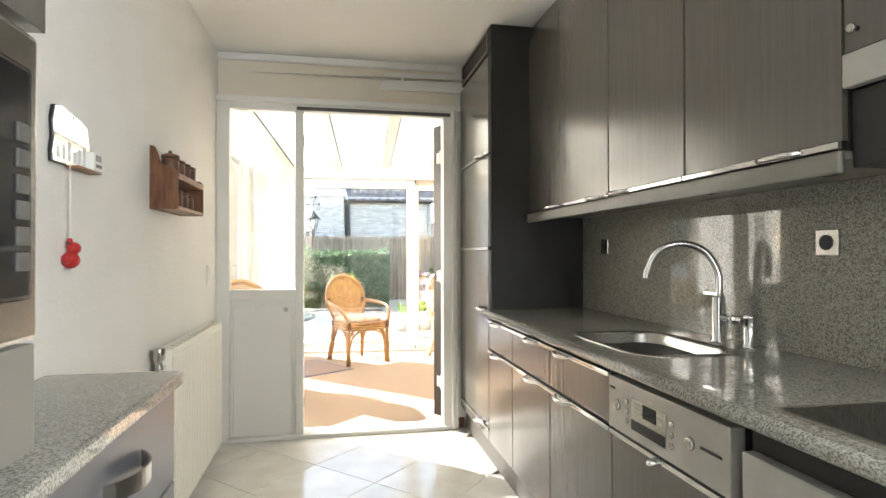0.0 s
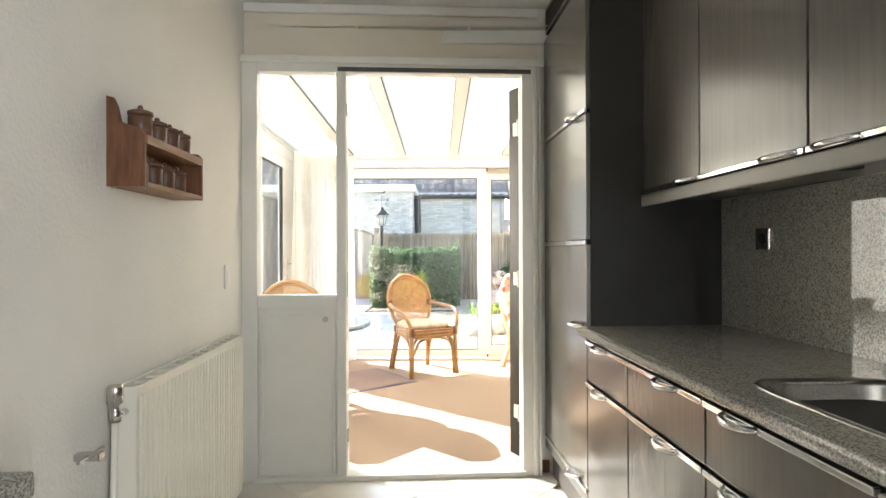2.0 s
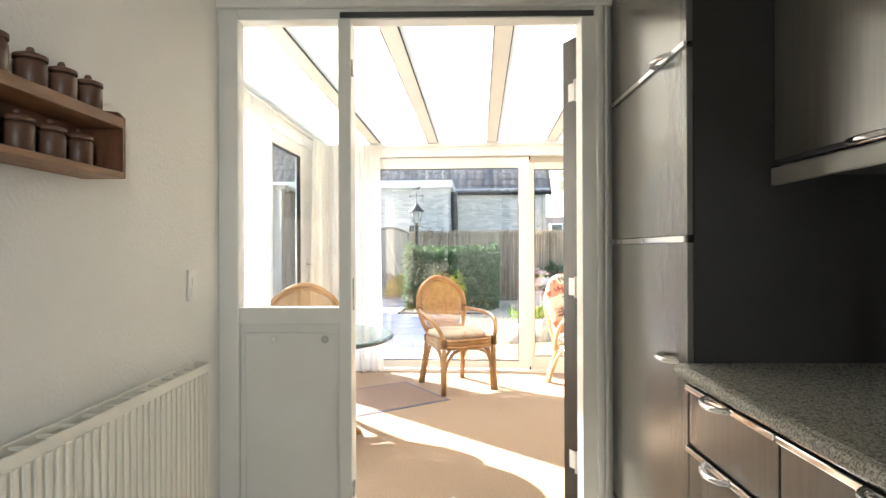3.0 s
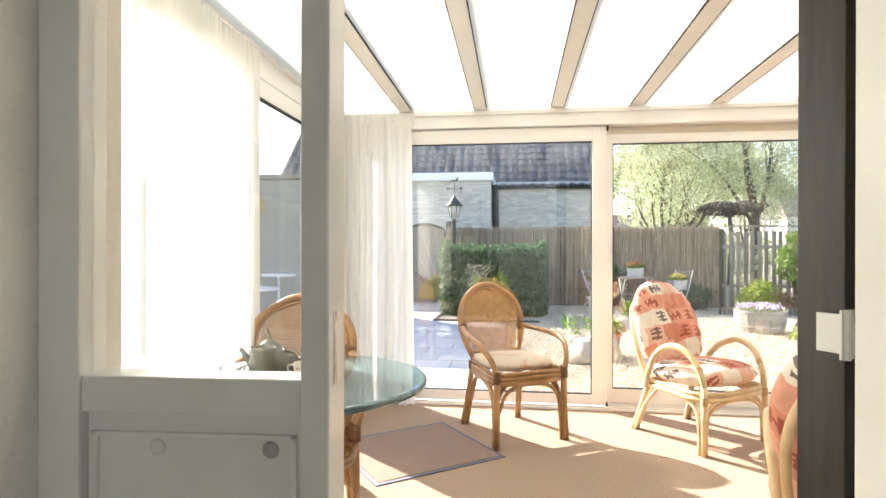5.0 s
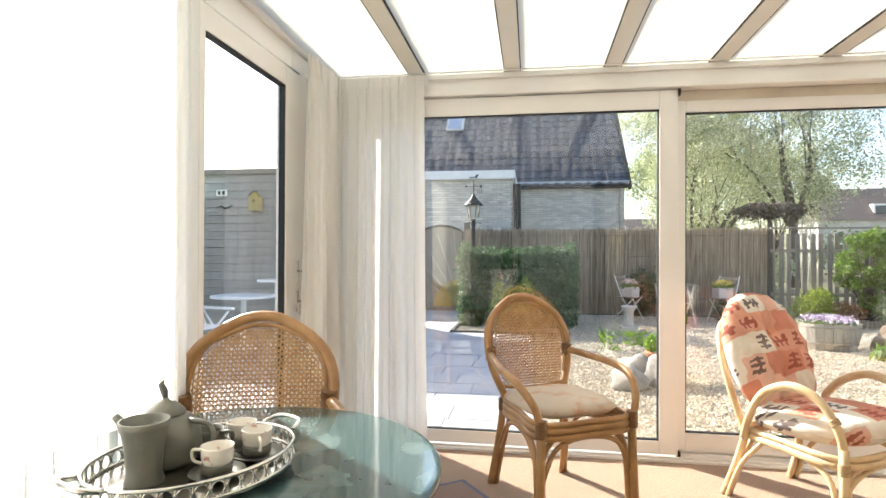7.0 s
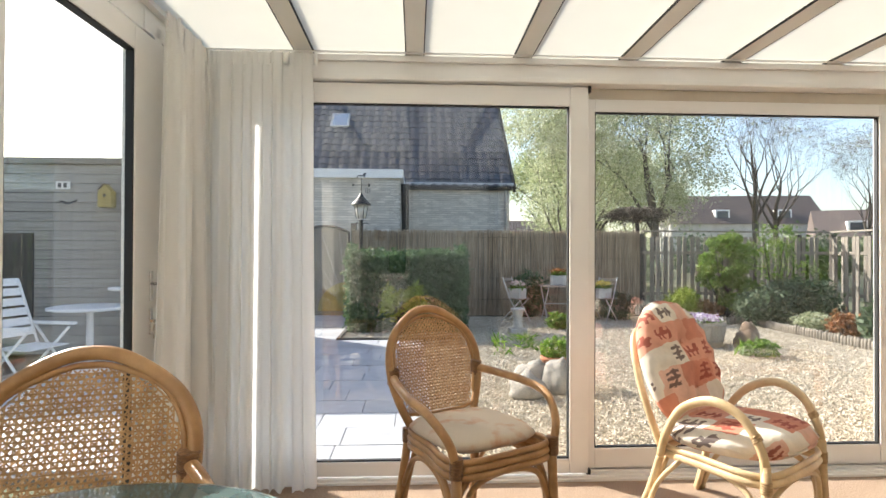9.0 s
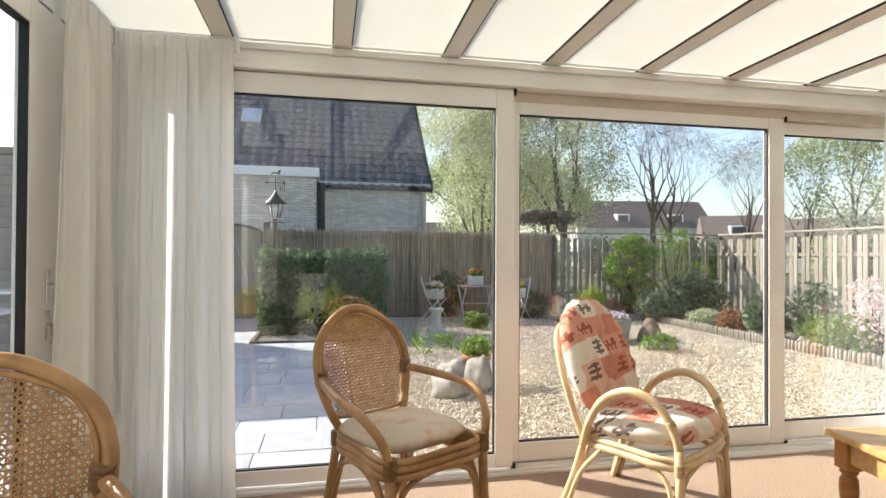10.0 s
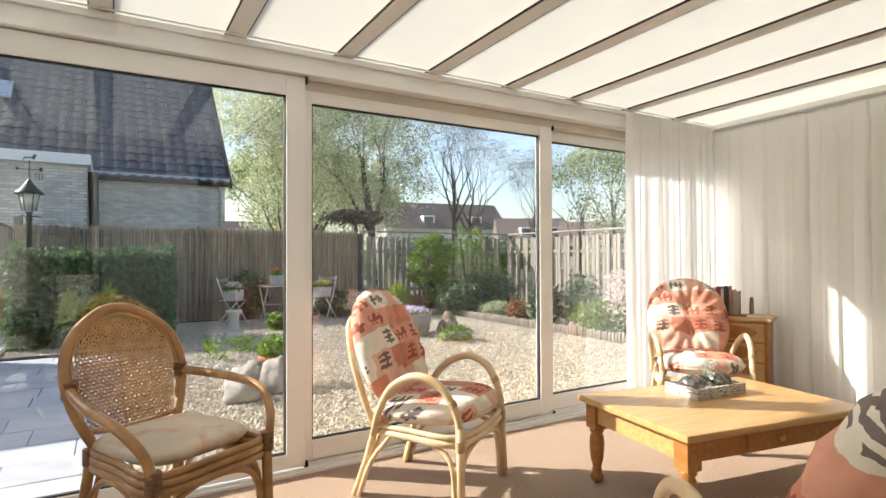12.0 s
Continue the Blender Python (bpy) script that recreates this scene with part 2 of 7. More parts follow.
# ---- kitchen: walls, floor, ceiling ----
KL, KR, KB, KD, KT = -0.93, 1.40, -2.3, 4.0, 2.64      # left, right, back, door wall, ceiling
setting("wall_left", box(KL - 0.12, KL, KB, 4.12, -0.3, 2.8), WALLPAPER, "off-white kitchen wall with a fine rough texture", "wall")
setting("wall_right", box(KR, KR + 0.12, KB, 4.12, -0.3, 2.8), WALLPAPER, "plain painted wall behind the kitchen units", "wall")
setting("wall_back", box(KL - 0.12, KR + 0.12, KB - 0.12, KB, -0.3, 2.8), WALLPAPER, "plain painted end wall of the kitchen", "wall")
setting("ceiling", box(KL - 0.12, KR + 0.12, KB - 0.12, 4.12, KT, 2.8), CEILING, "white painted kitchen ceiling", "ceiling")
setting("wall_over_door", boxes((KL, 0.80, KD - 0.005, 4.12, 2.30, KT)), CREAM_PAINT, "cream boarded panel above the kitchen door", "wall")
setting("wall_beside_door", boxes((0.745, KR, KD - 0.015, 4.12, -0.3, KT)), WHITE_PAINT, "narrow white wall strip beside the kitchen door", "wall")
setting("trim_top", box(KL, 0.745, KD - 0.03, KD - 0.005, KT - 0.055, KT - 0.003, 0.008), CEILING, "white moulding along the ceiling", "trim")
setting("baseboard", box(0.725, 0.80, KD - 0.03, KD - 0.015, FLOOR, FLOOR + 0.07, 0.004), BROWN_WOOD, "short brown wooden skirting piece beside the door", "skirting")
setting("floor", box(KL - 0.12, KR + 0.12, KB - 0.12, 4.06, -0.3, FLOOR - 0.012), GROUT, "grey grout bed under the floor tiles", "floor")

# door frame, side light, panel and the open leaf
frame_k = setting("door_frame", boxes((KL, -0.845, 3.94, 4.02, FLOOR, 2.30), (0.64, 0.745, 3.94, 4.05, FLOOR, 2.30),
                                      (-0.845, 0.64, 3.94, 4.02, 2.24, 2.30), (-0.41, -0.355, 3.94, 4.055, FLOOR, 2.24),
                                      (-0.845, -0.41, 3.945, 4.015, 0.925, 0.995), bevel=0.005), WHITE_PAINT, "white painted wooden door frame with side light", "door frame")
setting("architrave", boxes((KL, 0.765, 3.915, 3.94, 2.285, 2.325), (0.70, 0.725, 3.92, 3.94, FLOOR, 2.285), (0.733, 0.748, 3.925, 3.94, FLOOR, 2.285), bevel=0.006), WHITE_PAINT, "white painted moulding round the door frame", "trim")
setting("threshold", box(-0.86, 0.66, 3.92, 4.09, FLOOR, -0.012, 0.006), WHITE_PAINT, "white painted threshold of the kitchen door", "threshold")
part("panel", box(-0.845, -0.41, 3.965, 4.0, FLOOR, 0.925, 0.003), WHITE_PAINT, frame_k)
part("panel_bead", boxes((-0.835, -0.422, 3.955, 3.966, 0.875, 0.885), (-0.835, -0.82, 3.955, 3.966, 0.0, 0.885), (-0.437, -0.422, 3.955, 3.966, 0.0, 0.885), bevel=0.003), WHITE_PAINT, frame_k)
for px in (-0.70, -0.475):
    part("screw_cap", turn_bm(lathe([(0.016, 0), (0.016, 0.003), (0.011, 0.005)], 14), pose(px, 3.964, 0.855, 90)), APPLIANCE if px > -0.6 else WHITE_PAINT, frame_k)
pane_k = part("side_pane", box(-0.845, -0.41, 3.978, 3.984, 0.995, 2.24), PANE, frame_k)
pane_k.visible_shadow = False
# narrow dark strip across the frame's head
part("head_strip", box(-0.40, 0.69, 3.932, 3.942, 2.245, 2.268), material("dark_grey_metallic", (0.10, 0.10, 0.095), 0.4, 0.6), frame_k)
part("strike_plate", box(-0.3555, -0.3525, 3.97, 3.99, 0.98, 1.12, 0.001), STEEL, frame_k)
for hz in (0.17, 2.0):
    part("bolt_keep", box(-0.355, -0.346, 3.95, 3.975, hz, hz + 0.07, 0.003), STEEL, frame_k)
leaf = thing("kitchen_door", pose(0.655, 4.10, 0, 0, 0, 27), "dark brown open kitchen door folded back against the house wall", "door")
leaf["kind"] = "structure"
part("leaf", boxes((0.0, 0.10, 0.0, 0.10, 0.005, 2.22), (0.82, 0.92, 0.0, 0.045, 0.005, 2.22), (0.10, 0.82, 0.0, 0.045, 0.005, 0.25), (0.10, 0.82, 0.0, 0.045, 2.1, 2.22), bevel=0.003), DARK_LEAF, leaf)
dp = part("pane", box(0.10, 0.82, 0.018, 0.024, 0.25, 2.1), PANE, leaf)
dp.visible_shadow = False
for hz in (0.22, 1.02, 1.92):
    hg = part("hinge", boxes((-0.02, 0.02, -0.006, 0.0, hz, hz + 0.10), (-0.006, 0.0, -0.006, 0.055, hz + 0.01, hz + 0.09), bevel=0.002), WHITE_PAINT, leaf)
    part("hinge_knuckle", turn_bm(lathe([(0.008, 0), (0.008, 0.10)], 10), pose(-0.008, -0.008, hz)), WHITE_PAINT, hg)

# ---- garden room: shell ----
RU0, RU1, RV0 = -2.32, 4.0, -3.58                      # left and right wall, house side
ROOF_W, ROOF_H = 2.415, 2.49                            # underside at the windows and at the house
setting("floor_carpet", turn_bm(box(RU0 - 0.1, RU1 + 0.1, RV0 - 0.12, 0.10, -0.3, CARPET_Z), Matrix()), CARPET, "beige-brown looped carpet in the garden room", "carpet", LOCAL)
HOUSE = material("house_wall_plaster", (0.72, 0.69, 0.62), 0.8, colour2=(0.66, 0.63, 0.56), scale=3, bump=0.3)
setting("wall_house", boxes((0.765, 5.6, 4.12, 4.22, -0.3, 3.0), (-1.9, -0.95, 4.12, 4.22, -0.3, 3.0), (-0.95, 0.765, 4.121, 4.20, 2.31, 3.0)), HOUSE, "light plastered house wall of the garden room", "wall")
setting("wall_right_end", box(RU1 + 0.06, RU1 + 0.14, RV0 - 0.2, 0.1, -0.3, 2.9), PVC, "white panel wall behind the long curtain", "wall", LOCAL)

# window wall: header, three sliding leaves in three tracks
header = setting("window_header", box(RU0, RU1, -0.03, 0.20, 2.27, 2.415, 0.004), PVC, "white beam above the sliding windows", "beam", LOCAL)
for r in ((RU0, RU1, -0.055, -0.0305, 2.375, 2.41), (RU0, RU1, -0.045, -0.0305, 2.27, 2.30)):
    part("moulding", box(*r, 0.004), PVC, header)
setting("window_head_track", boxes((-0.06, RU1, 0.06, 0.20, 2.205, 2.268)), PELMET_BEIGE, "beige head track above the outer window leaves", "track", LOCAL)
setting("window_track", boxes((RU0, RU1, -0.05, 0.20, -0.14, -0.085), (RU0, RU1, -0.03, -0.02, -0.085, -0.07), (0.0, RU1, 0.035, 0.045, -0.085, -0.065), (RU0, RU1, 0.10, 0.20, -0.085, -0.07), bevel=0.003), PVC, "white bottom track of the sliding windows", "track", LOCAL)


def sash(name, u0, u1, v, z0, z1, left, right, top, bottom, label):
    """A sliding leaf: four rails, black seals and one pane; the floor plan's v is its inner face."""
    ob = thing(name, LOCAL, label, "window", "sliding windows")
    ob["kind"] = "structure"
    d = 0.055
    part("stile", box(u0, u0 + left, v, v + d, z0, z1, 0.004), PVC, ob)
    part("stile", box(u1 - right, u1, v, v + d, z0, z1, 0.004), PVC, ob)
    part("rail", box(u0 + left, u1 - right, v + 0.001, v + d, z1 - top, z1, 0.004), PVC, ob)
    part("rail", box(u0 + left, u1 - right, v + 0.001, v + d, z0, z0 + bottom, 0.004), PVC, ob)
    a, b, c, e, g = u0 + left, u1 - right, z0 + bottom, z1 - top, 0.008
    part("seal", boxes((a, a + g, v + 0.012, v + 0.04, c, e), (b - g, b, v + 0.012, v + 0.04, c, e), (a, b, v + 0.012, v + 0.04, c, c + g), (a, b, v + 0.012, v + 0.04, e - g, e)), GASKET, ob)
    p = part("pane", box(a, b, v + 0.022, v + 0.03, c, e), PANE, ob)
    p.visible_shadow = False
    return ob


sash("window_1", -2.28, 0.0, 0.0, -0.07, 2.262, 0.11, 0.115, 0.12, 0.085, "white plastic sliding window leaf with clear glass")
sash("window_2", -0.04, 2.02, 0.065, -0.065, 2.215, 0.10, 0.125, 0.085, 0.12, "white plastic sliding window leaf in the middle track")
sash("window_3", 1.98, 3.98, 0.13, -0.065, 2.20, 0.09, 0.12, 0.085, 0.12, "white plastic sliding window leaf in the outer track")
setting("track_stop", boxes((-0.003, 0.012, -0.012, 0.03, 2.225, 2.265), (-0.003, 0.012, -0.012, 0.03, -0.085, -0.045), (2.017, 2.03, 0.05, 0.075, 2.185, 2.22), (2.017, 2.03, 0.05, 0.075, -0.085, -0.05)), GASKET, "small black rubber stops in the window tracks", "stop", LOCAL)

# left side: frame with the garden door and a fixed window
setting("side_frame", boxes((RU0 - 0.07, RU0, -1.73, -1.635, -0.2, 2.36), (RU0 - 0.07, RU0, -0.64, 0.10, 2.30, 2.40), (RU0 - 0.07, RU0, -0.535, -0.46, -0.2, 2.36), (RU0 - 0.07, RU0, -3.62, -3.50, -0.2, 2.6),
                            (RU0 - 0.07, RU0, -0.06, 0.10, -0.2, 2.40), (RU0 - 0.07, RU0, -3.5, -1.73, -0.2, 0.05), (RU0 - 0.07, RU0, -2.70, -2.62, 0.05, 2.36), bevel=0.004), PVC, "white plastic side frame of the garden room", "window frame", LOCAL)
side_top = bmesh.new()
for (v0, v1) in ((-3.62, 0.10),):
    z = lambda v: ROOF_W + (0.0 - v) * (ROOF_H - ROOF_W) / 3.58
    vs = [side_top.verts.new(p) for p in ((RU0 - 0.07, v0, 2.30), (RU0 - 0.07, v1, 2.30), (RU0 - 0.07, v1, z(v1)), (RU0 - 0.07, v0, z(v0)), (RU0 - 0.005, v0, 2.30), (RU0 - 0.005, v1, 2.30), (RU0 - 0.005, v1, z(v1)), (RU0 - 0.005, v0, z(v0)))]
    for f in ((0, 1, 2, 3), (7, 6, 5, 4), (0, 4, 5, 1), (1, 5, 6, 2), (2, 6, 7, 3), (3, 7, 4, 0)):
        side_top.faces.new([vs[i] for i in f])
setting("side_panel", box(RU0 - 0.05, RU0 - 0.01, -0.46, -0.06, -0.2, 2.30), PVC, "white panel beside the garden door", "panel", LOCAL)
setting("side_fascia", side_top, PVC, "white tapering panel between side frame and roof", "panel", LOCAL)
gd = thing("garden_door", LOCAL, "white plastic garden door with a clear glass pane and keys in the lock", "door")
gd["kind"] = "structure"
DU = RU0 + 0.01
for r in ((DU - 0.06, DU, -1.63, -1.54, -0.1, 2.28), (DU - 0.06, DU, -0.74, -0.54, -0.1, 2.28)):
    part("stile", box(*r, 0.004), PVC, gd)
for r in ((DU - 0.06, DU - 0.001, -1.54, -0.74, 2.17, 2.28), (DU - 0.06, DU - 0.001, -1.54, -0.74, -0.1, 0.12)):
    part("rail", box(*r, 0.004), PVC, gd)
part("seal", boxes((DU - 0.04, DU - 0.006, -1.54, -1.532, 0.12, 2.17), (DU - 0.04, DU - 0.006, -0.75, -0.74, 0.12, 2.17), (DU - 0.04, DU - 0.006, -1.54, -0.74, 2.162, 2.17)), GASKET, gd)
gp = part("pane", box(DU - 0.032, DU - 0.026, -1.54, -0.74, 0.12, 2.17), PANE, gd)
gp.visible_shadow = False
dh = part("door_handle", boxes((DU, DU + 0.008, -0.60, -0.57, 1.02, 1.16), bevel=0.002), CHROME, gd)
part("lever", tube([(DU + 0.005, -0.585, 1.10), (DU + 0.045, -0.585, 1.10), (DU + 0.05, -0.60, 1.10), (DU + 0.05, -0.485, 1.098)], 0.007, 8), CHROME, dh)
part("lock", boxes((DU, DU + 0.008, -0.60, -0.57, 0.86, 0.985), bevel=0.002), CHROME, gd)
part("key_bunch", boxes((DU + 0.006, DU + 0.03, -0.589, -0.581, 0.915, 0.93), (DU + 0.02, DU + 0.024, -0.597, -0.573, 0.875, 0.91), (DU + 0.02, DU + 0.023, -0.593, -0.577, 0.84, 0.872), bevel=0.001), STEEL, gd)
for (v0, v1) in ((-3.5, -2.70), (-2.62, -1.73)):
    wp = setting("side_window", box(RU0 - 0.04, RU0 - 0.034, v0, v1, 0.05, 2.36), PANE, "clear side window of the garden room", "window", LOCAL)
    wp.visible_shadow = False

# roof: milky sheets between profiles
ROOF_TILT = math.degrees(math.atan2(ROOF_H - ROOF_W, 3.58))
ROOF = LOCAL @ pose(0, 0, ROOF_W, -ROOF_TILT, 0, 0)
RAFTERS = [-2.35] + [-1.695 + 0.643 * i for i in range(9)]
for a, b in zip(RAFTERS, RAFTERS[1:] + [RU1 + 0.02]):
    setting("roof_sheet", box(a + 0.01, b - 0.01, -3.75, 0.12, 0.016, 0.024), POLYCARB, "milky white translucent roof sheet", "roof", ROOF)
for a in RAFTERS:
    raf = setting("rafter", boxes((a - 0.05, a + 0.05, -3.66, 0.02, 0.002, 0.015), (a - 0.03, a + 0.03, -3.66, 0.02, 0.015, 0.07), bevel=0.002), RAFTER, "greige aluminium roof rafter", "rafter", ROOF)
    for g in (a - 0.0565, a + 0.0505):
        part("gasket", box(g, g + 0.006, -3.66, 0.0, 0.004, 0.0155), GASKET, raf)
setting("roof_edge", boxes((RU0 - 0.05, RU1 + 0.1, 0.0, 0.14, -0.012, 0.0), (RU0 - 0.05, RU1 + 0.1, -0.085, -0.07, -0.006, 0.002), bevel=0.003), PVC, "white edge profile along the roof sheets", "roof edge", ROOF)
setting("roof_wall_profile", boxes((RU0 - 0.05, RU1 + 0.1, -3.70, -3.60, -0.06, 0.07)), PVC, "white profile where the roof meets the house", "roof edge", ROOF)
setting("roof_side_profile", boxes((RU0 - 0.07, RU0 + 0.03, -3.66, 0.02, -0.01, 0.07), (RU1 - 0.02, RU1 + 0.14, -3.66, 0.02, -0.03, 0.07), bevel=0.003), PVC, "white edge profile at the roof's ends", "roof edge", ROOF)


# ---- curtains ----
def drape(width, top, bottom, folds, depth, mat, seed, flare=0.0):
    """A hanging cloth along x with uneven folds; bottom and top are heights, or functions of x."""
    rng = random.Random(seed)
    ph = [rng.uniform(0, 6.28) for _ in range(6)]
    nx, nz = max(24, int(folds * 9)), 22
    tf = top if callable(top) else (lambda s: top)
    bf = bottom if callable(bottom) else (lambda s: bottom)
    bm = bmesh.new()
    grid = []
    for j in range(nz + 1):
        k = j / nz
        row = []
        for i in range(nx + 1):
            s = i / nx
            w = folds * 6.283 * s
            a = depth * (0.55 + 0.45 * k)
            y = a * ((0.3 + 0.3 * math.sin(w * 0.23 + ph[4])) * math.sin(w + 1.6 * math.sin(w * 0.29 + ph[0]) + 0.5 * k * math.sin(ph[1] + s * 9)) + 0.38 * math.sin(w * 0.41 + ph[2] + 0.8 * k) + 0.16 * math.sin(w * 1.7 + ph[3]))
            if k < 0.06:
                y = y * 0.5 + 0.006 * math.sin(w * 3.1 + ph[4])
            x = s * width + 0.25 * depth * math.cos(w + ph[5]) + flare * k * k * (s - 0.5)
            z = tf(s) * (1 - k) + bf(s) * k + (0.006 * math.sin(w * 2 + ph[2]) if j in (0, nz) else 0)
            row.append(bm.verts.new((x, y, z)))
        grid.append(row)
    for j in range(nz):
        for i in range(nx):
            f = bm.faces.new((grid[j][i], grid[j][i + 1], grid[j + 1][i + 1], grid[j + 1][i]))
            f.smooth = True
    return bm


def curtain(m, bm, mat, width, top, label, flat=True):
    ob = thing("curtain", m, label, "curtain", "curtains of the garden room")
    part("cloth", bm, mat, ob)
    if flat:
        part("heading_tape", drape(width, top + 0.0, top - 0.07, width * 30, 0.010, mat, 5), mat, ob)
    return ob


roof_at = lambda v: ROOF_W + (-v) * (ROOF_H - ROOF_W) / 3.58
# added post, hidden by the curtain: keeps direct sun off the corner cloth
setting("sun_screen_post", box(RU0, -2.04, 0.205, 0.30, -0.3, 2.40), PVC, "added unseen post that keeps the sun off the corner curtain", "post", LOCAL)
curtain(at(-2.24, -0.13), drape(0.62, 2.385, -0.085, 11, 0.062, SHEER, 1, 0.06), SHEER, 0.64, 2.387, "cream sheer curtain in the corner beside the sliding window")
curtain(at(-2.19, -0.70, 0, 90), drape(0.50, 2.36, lambda s: 0.47 - 0.05 * s, 9, 0.075, SHEER, 2, 0.10), SHEER, 0.5, 2.362, "cream sheer curtain hanging beside the garden door, ending above the floor")
curtain(at(-2.235, -3.40, 0, 90), drape(1.70, lambda s: roof_at(-3.4 + 1.7 * s) - 0.06, 0.40, 22, 0.035, VOILE, 3), VOILE, 1.70, 2.5, "thin white voile curtain before the side window", False)
curtain(at(2.72, -0.10), drape(1.17, 2.385, -0.085, 14, 0.05, SHEER, 4), SHEER, 1.17, 2.387, "white sheer curtain beside the outer sliding window")
curtain(at(3.91, -3.40, 0, 90), drape(3.30, lambda s: roof_at(-3.4 + 3.3 * s) - 0.09, -0.085, 30, 0.055, SHEER, 6), SHEER, 3.3, 2.55, "long white sheer curtain along the end wall", False)

# ---- kitchen: units along the right wall ----
FX, WX, UX = 0.775, 0.748, 1.03                 # base fronts, worktop edge, wall-unit fronts
CABINET.node_tree.nodes["Principled BSDF"].inputs["Coat Weight"].default_value = 0.4
CABINET.node_tree.nodes["Principled BSDF"].inputs["Coat Roughness"].default_value = 0.16
GREYPLINTH = material("grey_plinth", (0.10, 0.095, 0.09), 0.4, scale=5)
PELMET = material("grey_pelmet_board", (0.24, 0.23, 0.205), 0.35, colour2=(0.215, 0.205, 0.18), scale=4)
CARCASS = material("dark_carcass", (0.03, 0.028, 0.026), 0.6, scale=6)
LAVENDER = material("grey_metallic_front", (0.19, 0.186, 0.20), 0.34, 0.3, colour2=(0.175, 0.172, 0.185), scale=4)


def grip_strip(parent, y0, y1, z, x, at_y, wide=0.13):
    """A chrome edge strip with a bowed grip, along y, facing -x."""
    s = part("chrome_strip", box(x - 0.012, x + 0.004, y0, y1, z, z + 0.016, 0.003), CHROME, parent)
    part("grip", tube([(x - 0.008, at_y - wide / 2, z + 0.008), (x - 0.03, at_y - wide * 0.36, z + 0.006), (x - 0.042, at_y, z + 0.004), (x - 0.03, at_y + wide * 0.36, z + 0.006), (x - 0.008, at_y + wide / 2, z + 0.008)], 0.0085, 8, samples=4), CHROME, s)


def base_unit(y0, y1, label, grip):
    ob = thing("base_cabinet", pose(0, 0, 0), label, "cabinet", "base cabinets")
    part("body", box(FX + 0.02, 1.39, y0, y1, 0.11, 0.862), CARCASS, ob)
    d = part("drawer", box(FX, FX + 0.019, y0 + 0.002, y1 - 0.002, 0.672, 0.828, 0.002), CABINET, ob)
    grip_strip(d, y0 + 0.002, y1 - 0.002, 0.829, FX, grip)
    d = part("door", box(FX, FX + 0.019, y0 + 0.002, y1 - 0.002, 0.115, 0.648, 0.002), CABINET, ob)
    grip_strip(d, y0 + 0.002, y1 - 0.002, 0.649, FX, grip)
    return ob


base_unit(2.745, 3.195, "dark grey woodgrain base cabinet with a drawer and chrome edge", 3.0)
base_unit(2.222, 2.741, "dark grey woodgrain base cabinet with a drawer and chrome edge", 2.42)
base_unit(1.672, 2.218, "dark grey woodgrain base cabinet with a drawer under the sink", 2.05)
pl = thing("plinth", pose(0, 0, 0), "dark grey kitchen plinth on the tiled floor", "plinth")
part("board", box(FX + 0.035, FX + 0.05, -0.35, 3.94, FLOOR, 0.112), GREYPLINTH, pl)

# dishwasher
dw = thing("dishwasher", pose(0, 0, 0), "built-in dishwasher with a silver control panel and dark front", "dishwasher")
part("body", box(FX + 0.03, 1.39, 1.082, 1.668, 0.11, 0.862), CARCASS, dw)
cp = part("control_panel", box(FX - 0.012, FX + 0.03, 1.084, 1.666, 0.672, 0.84, 0.004), APPLIANCE, dw, "silver control panel")
part("recess", boxes((FX - 0.0145, FX - 0.011, 1.335, 1.52, 0.70, 0.80), bevel=0.001), STEEL, cp)
part("display", box(FX - 0.0165, FX - 0.0144, 1.385, 1.45, 0.755, 0.795), BLACK_GLASS, cp)
part("grip_slot", box(FX - 0.0165, FX - 0.0144, 1.34, 1.515, 0.705, 0.735), BLACK_PLASTIC, cp)
for k in range(3):
    for yy in (1.545, 1.31):
        part("button", turn_bm(lathe([(0.009, 0), (0.009, 0.004), (0.006, 0.006)], 14), pose(FX - 0.012, yy, 0.72 + 0.03 * k, 0, -90)), STEEL, cp)
    part("button_bar", box(FX - 0.0165, FX - 0.0144, 1.352, 1.375, 0.76 + 0.013 * k, 0.767 + 0.013 * k), APPLIANCE, cp)
    part("button_bar", box(FX - 0.0165, FX - 0.0144, 1.46, 1.50, 0.76 + 0.013 * k, 0.767 + 0.013 * k), APPLIANCE, cp)
for yy in (1.605, 1.23):
    part("knob", turn_bm(lathe([(0.018, 0), (0.017, 0.008), (0.012, 0.011)], 20), pose(FX - 0.012, yy, 0.755, 0, -90)), STEEL, cp)
part("maker_mark", box(FX - 0.0135, FX - 0.0118, 1.62, 1.655, 0.80, 0.808), BLACK_PLASTIC, cp)
part("name_mark", box(FX - 0.0135, FX - 0.0118, 1.11, 1.19, 0.755, 0.762), BLACK_PLASTIC, cp)
d = part("door", box(FX, FX + 0.02, 1.084, 1.666, 0.115, 0.648, 0.002), CABINET, dw)
grip_strip(d, 1.084, 1.666, 0.649, FX, 1.375, 0.02)

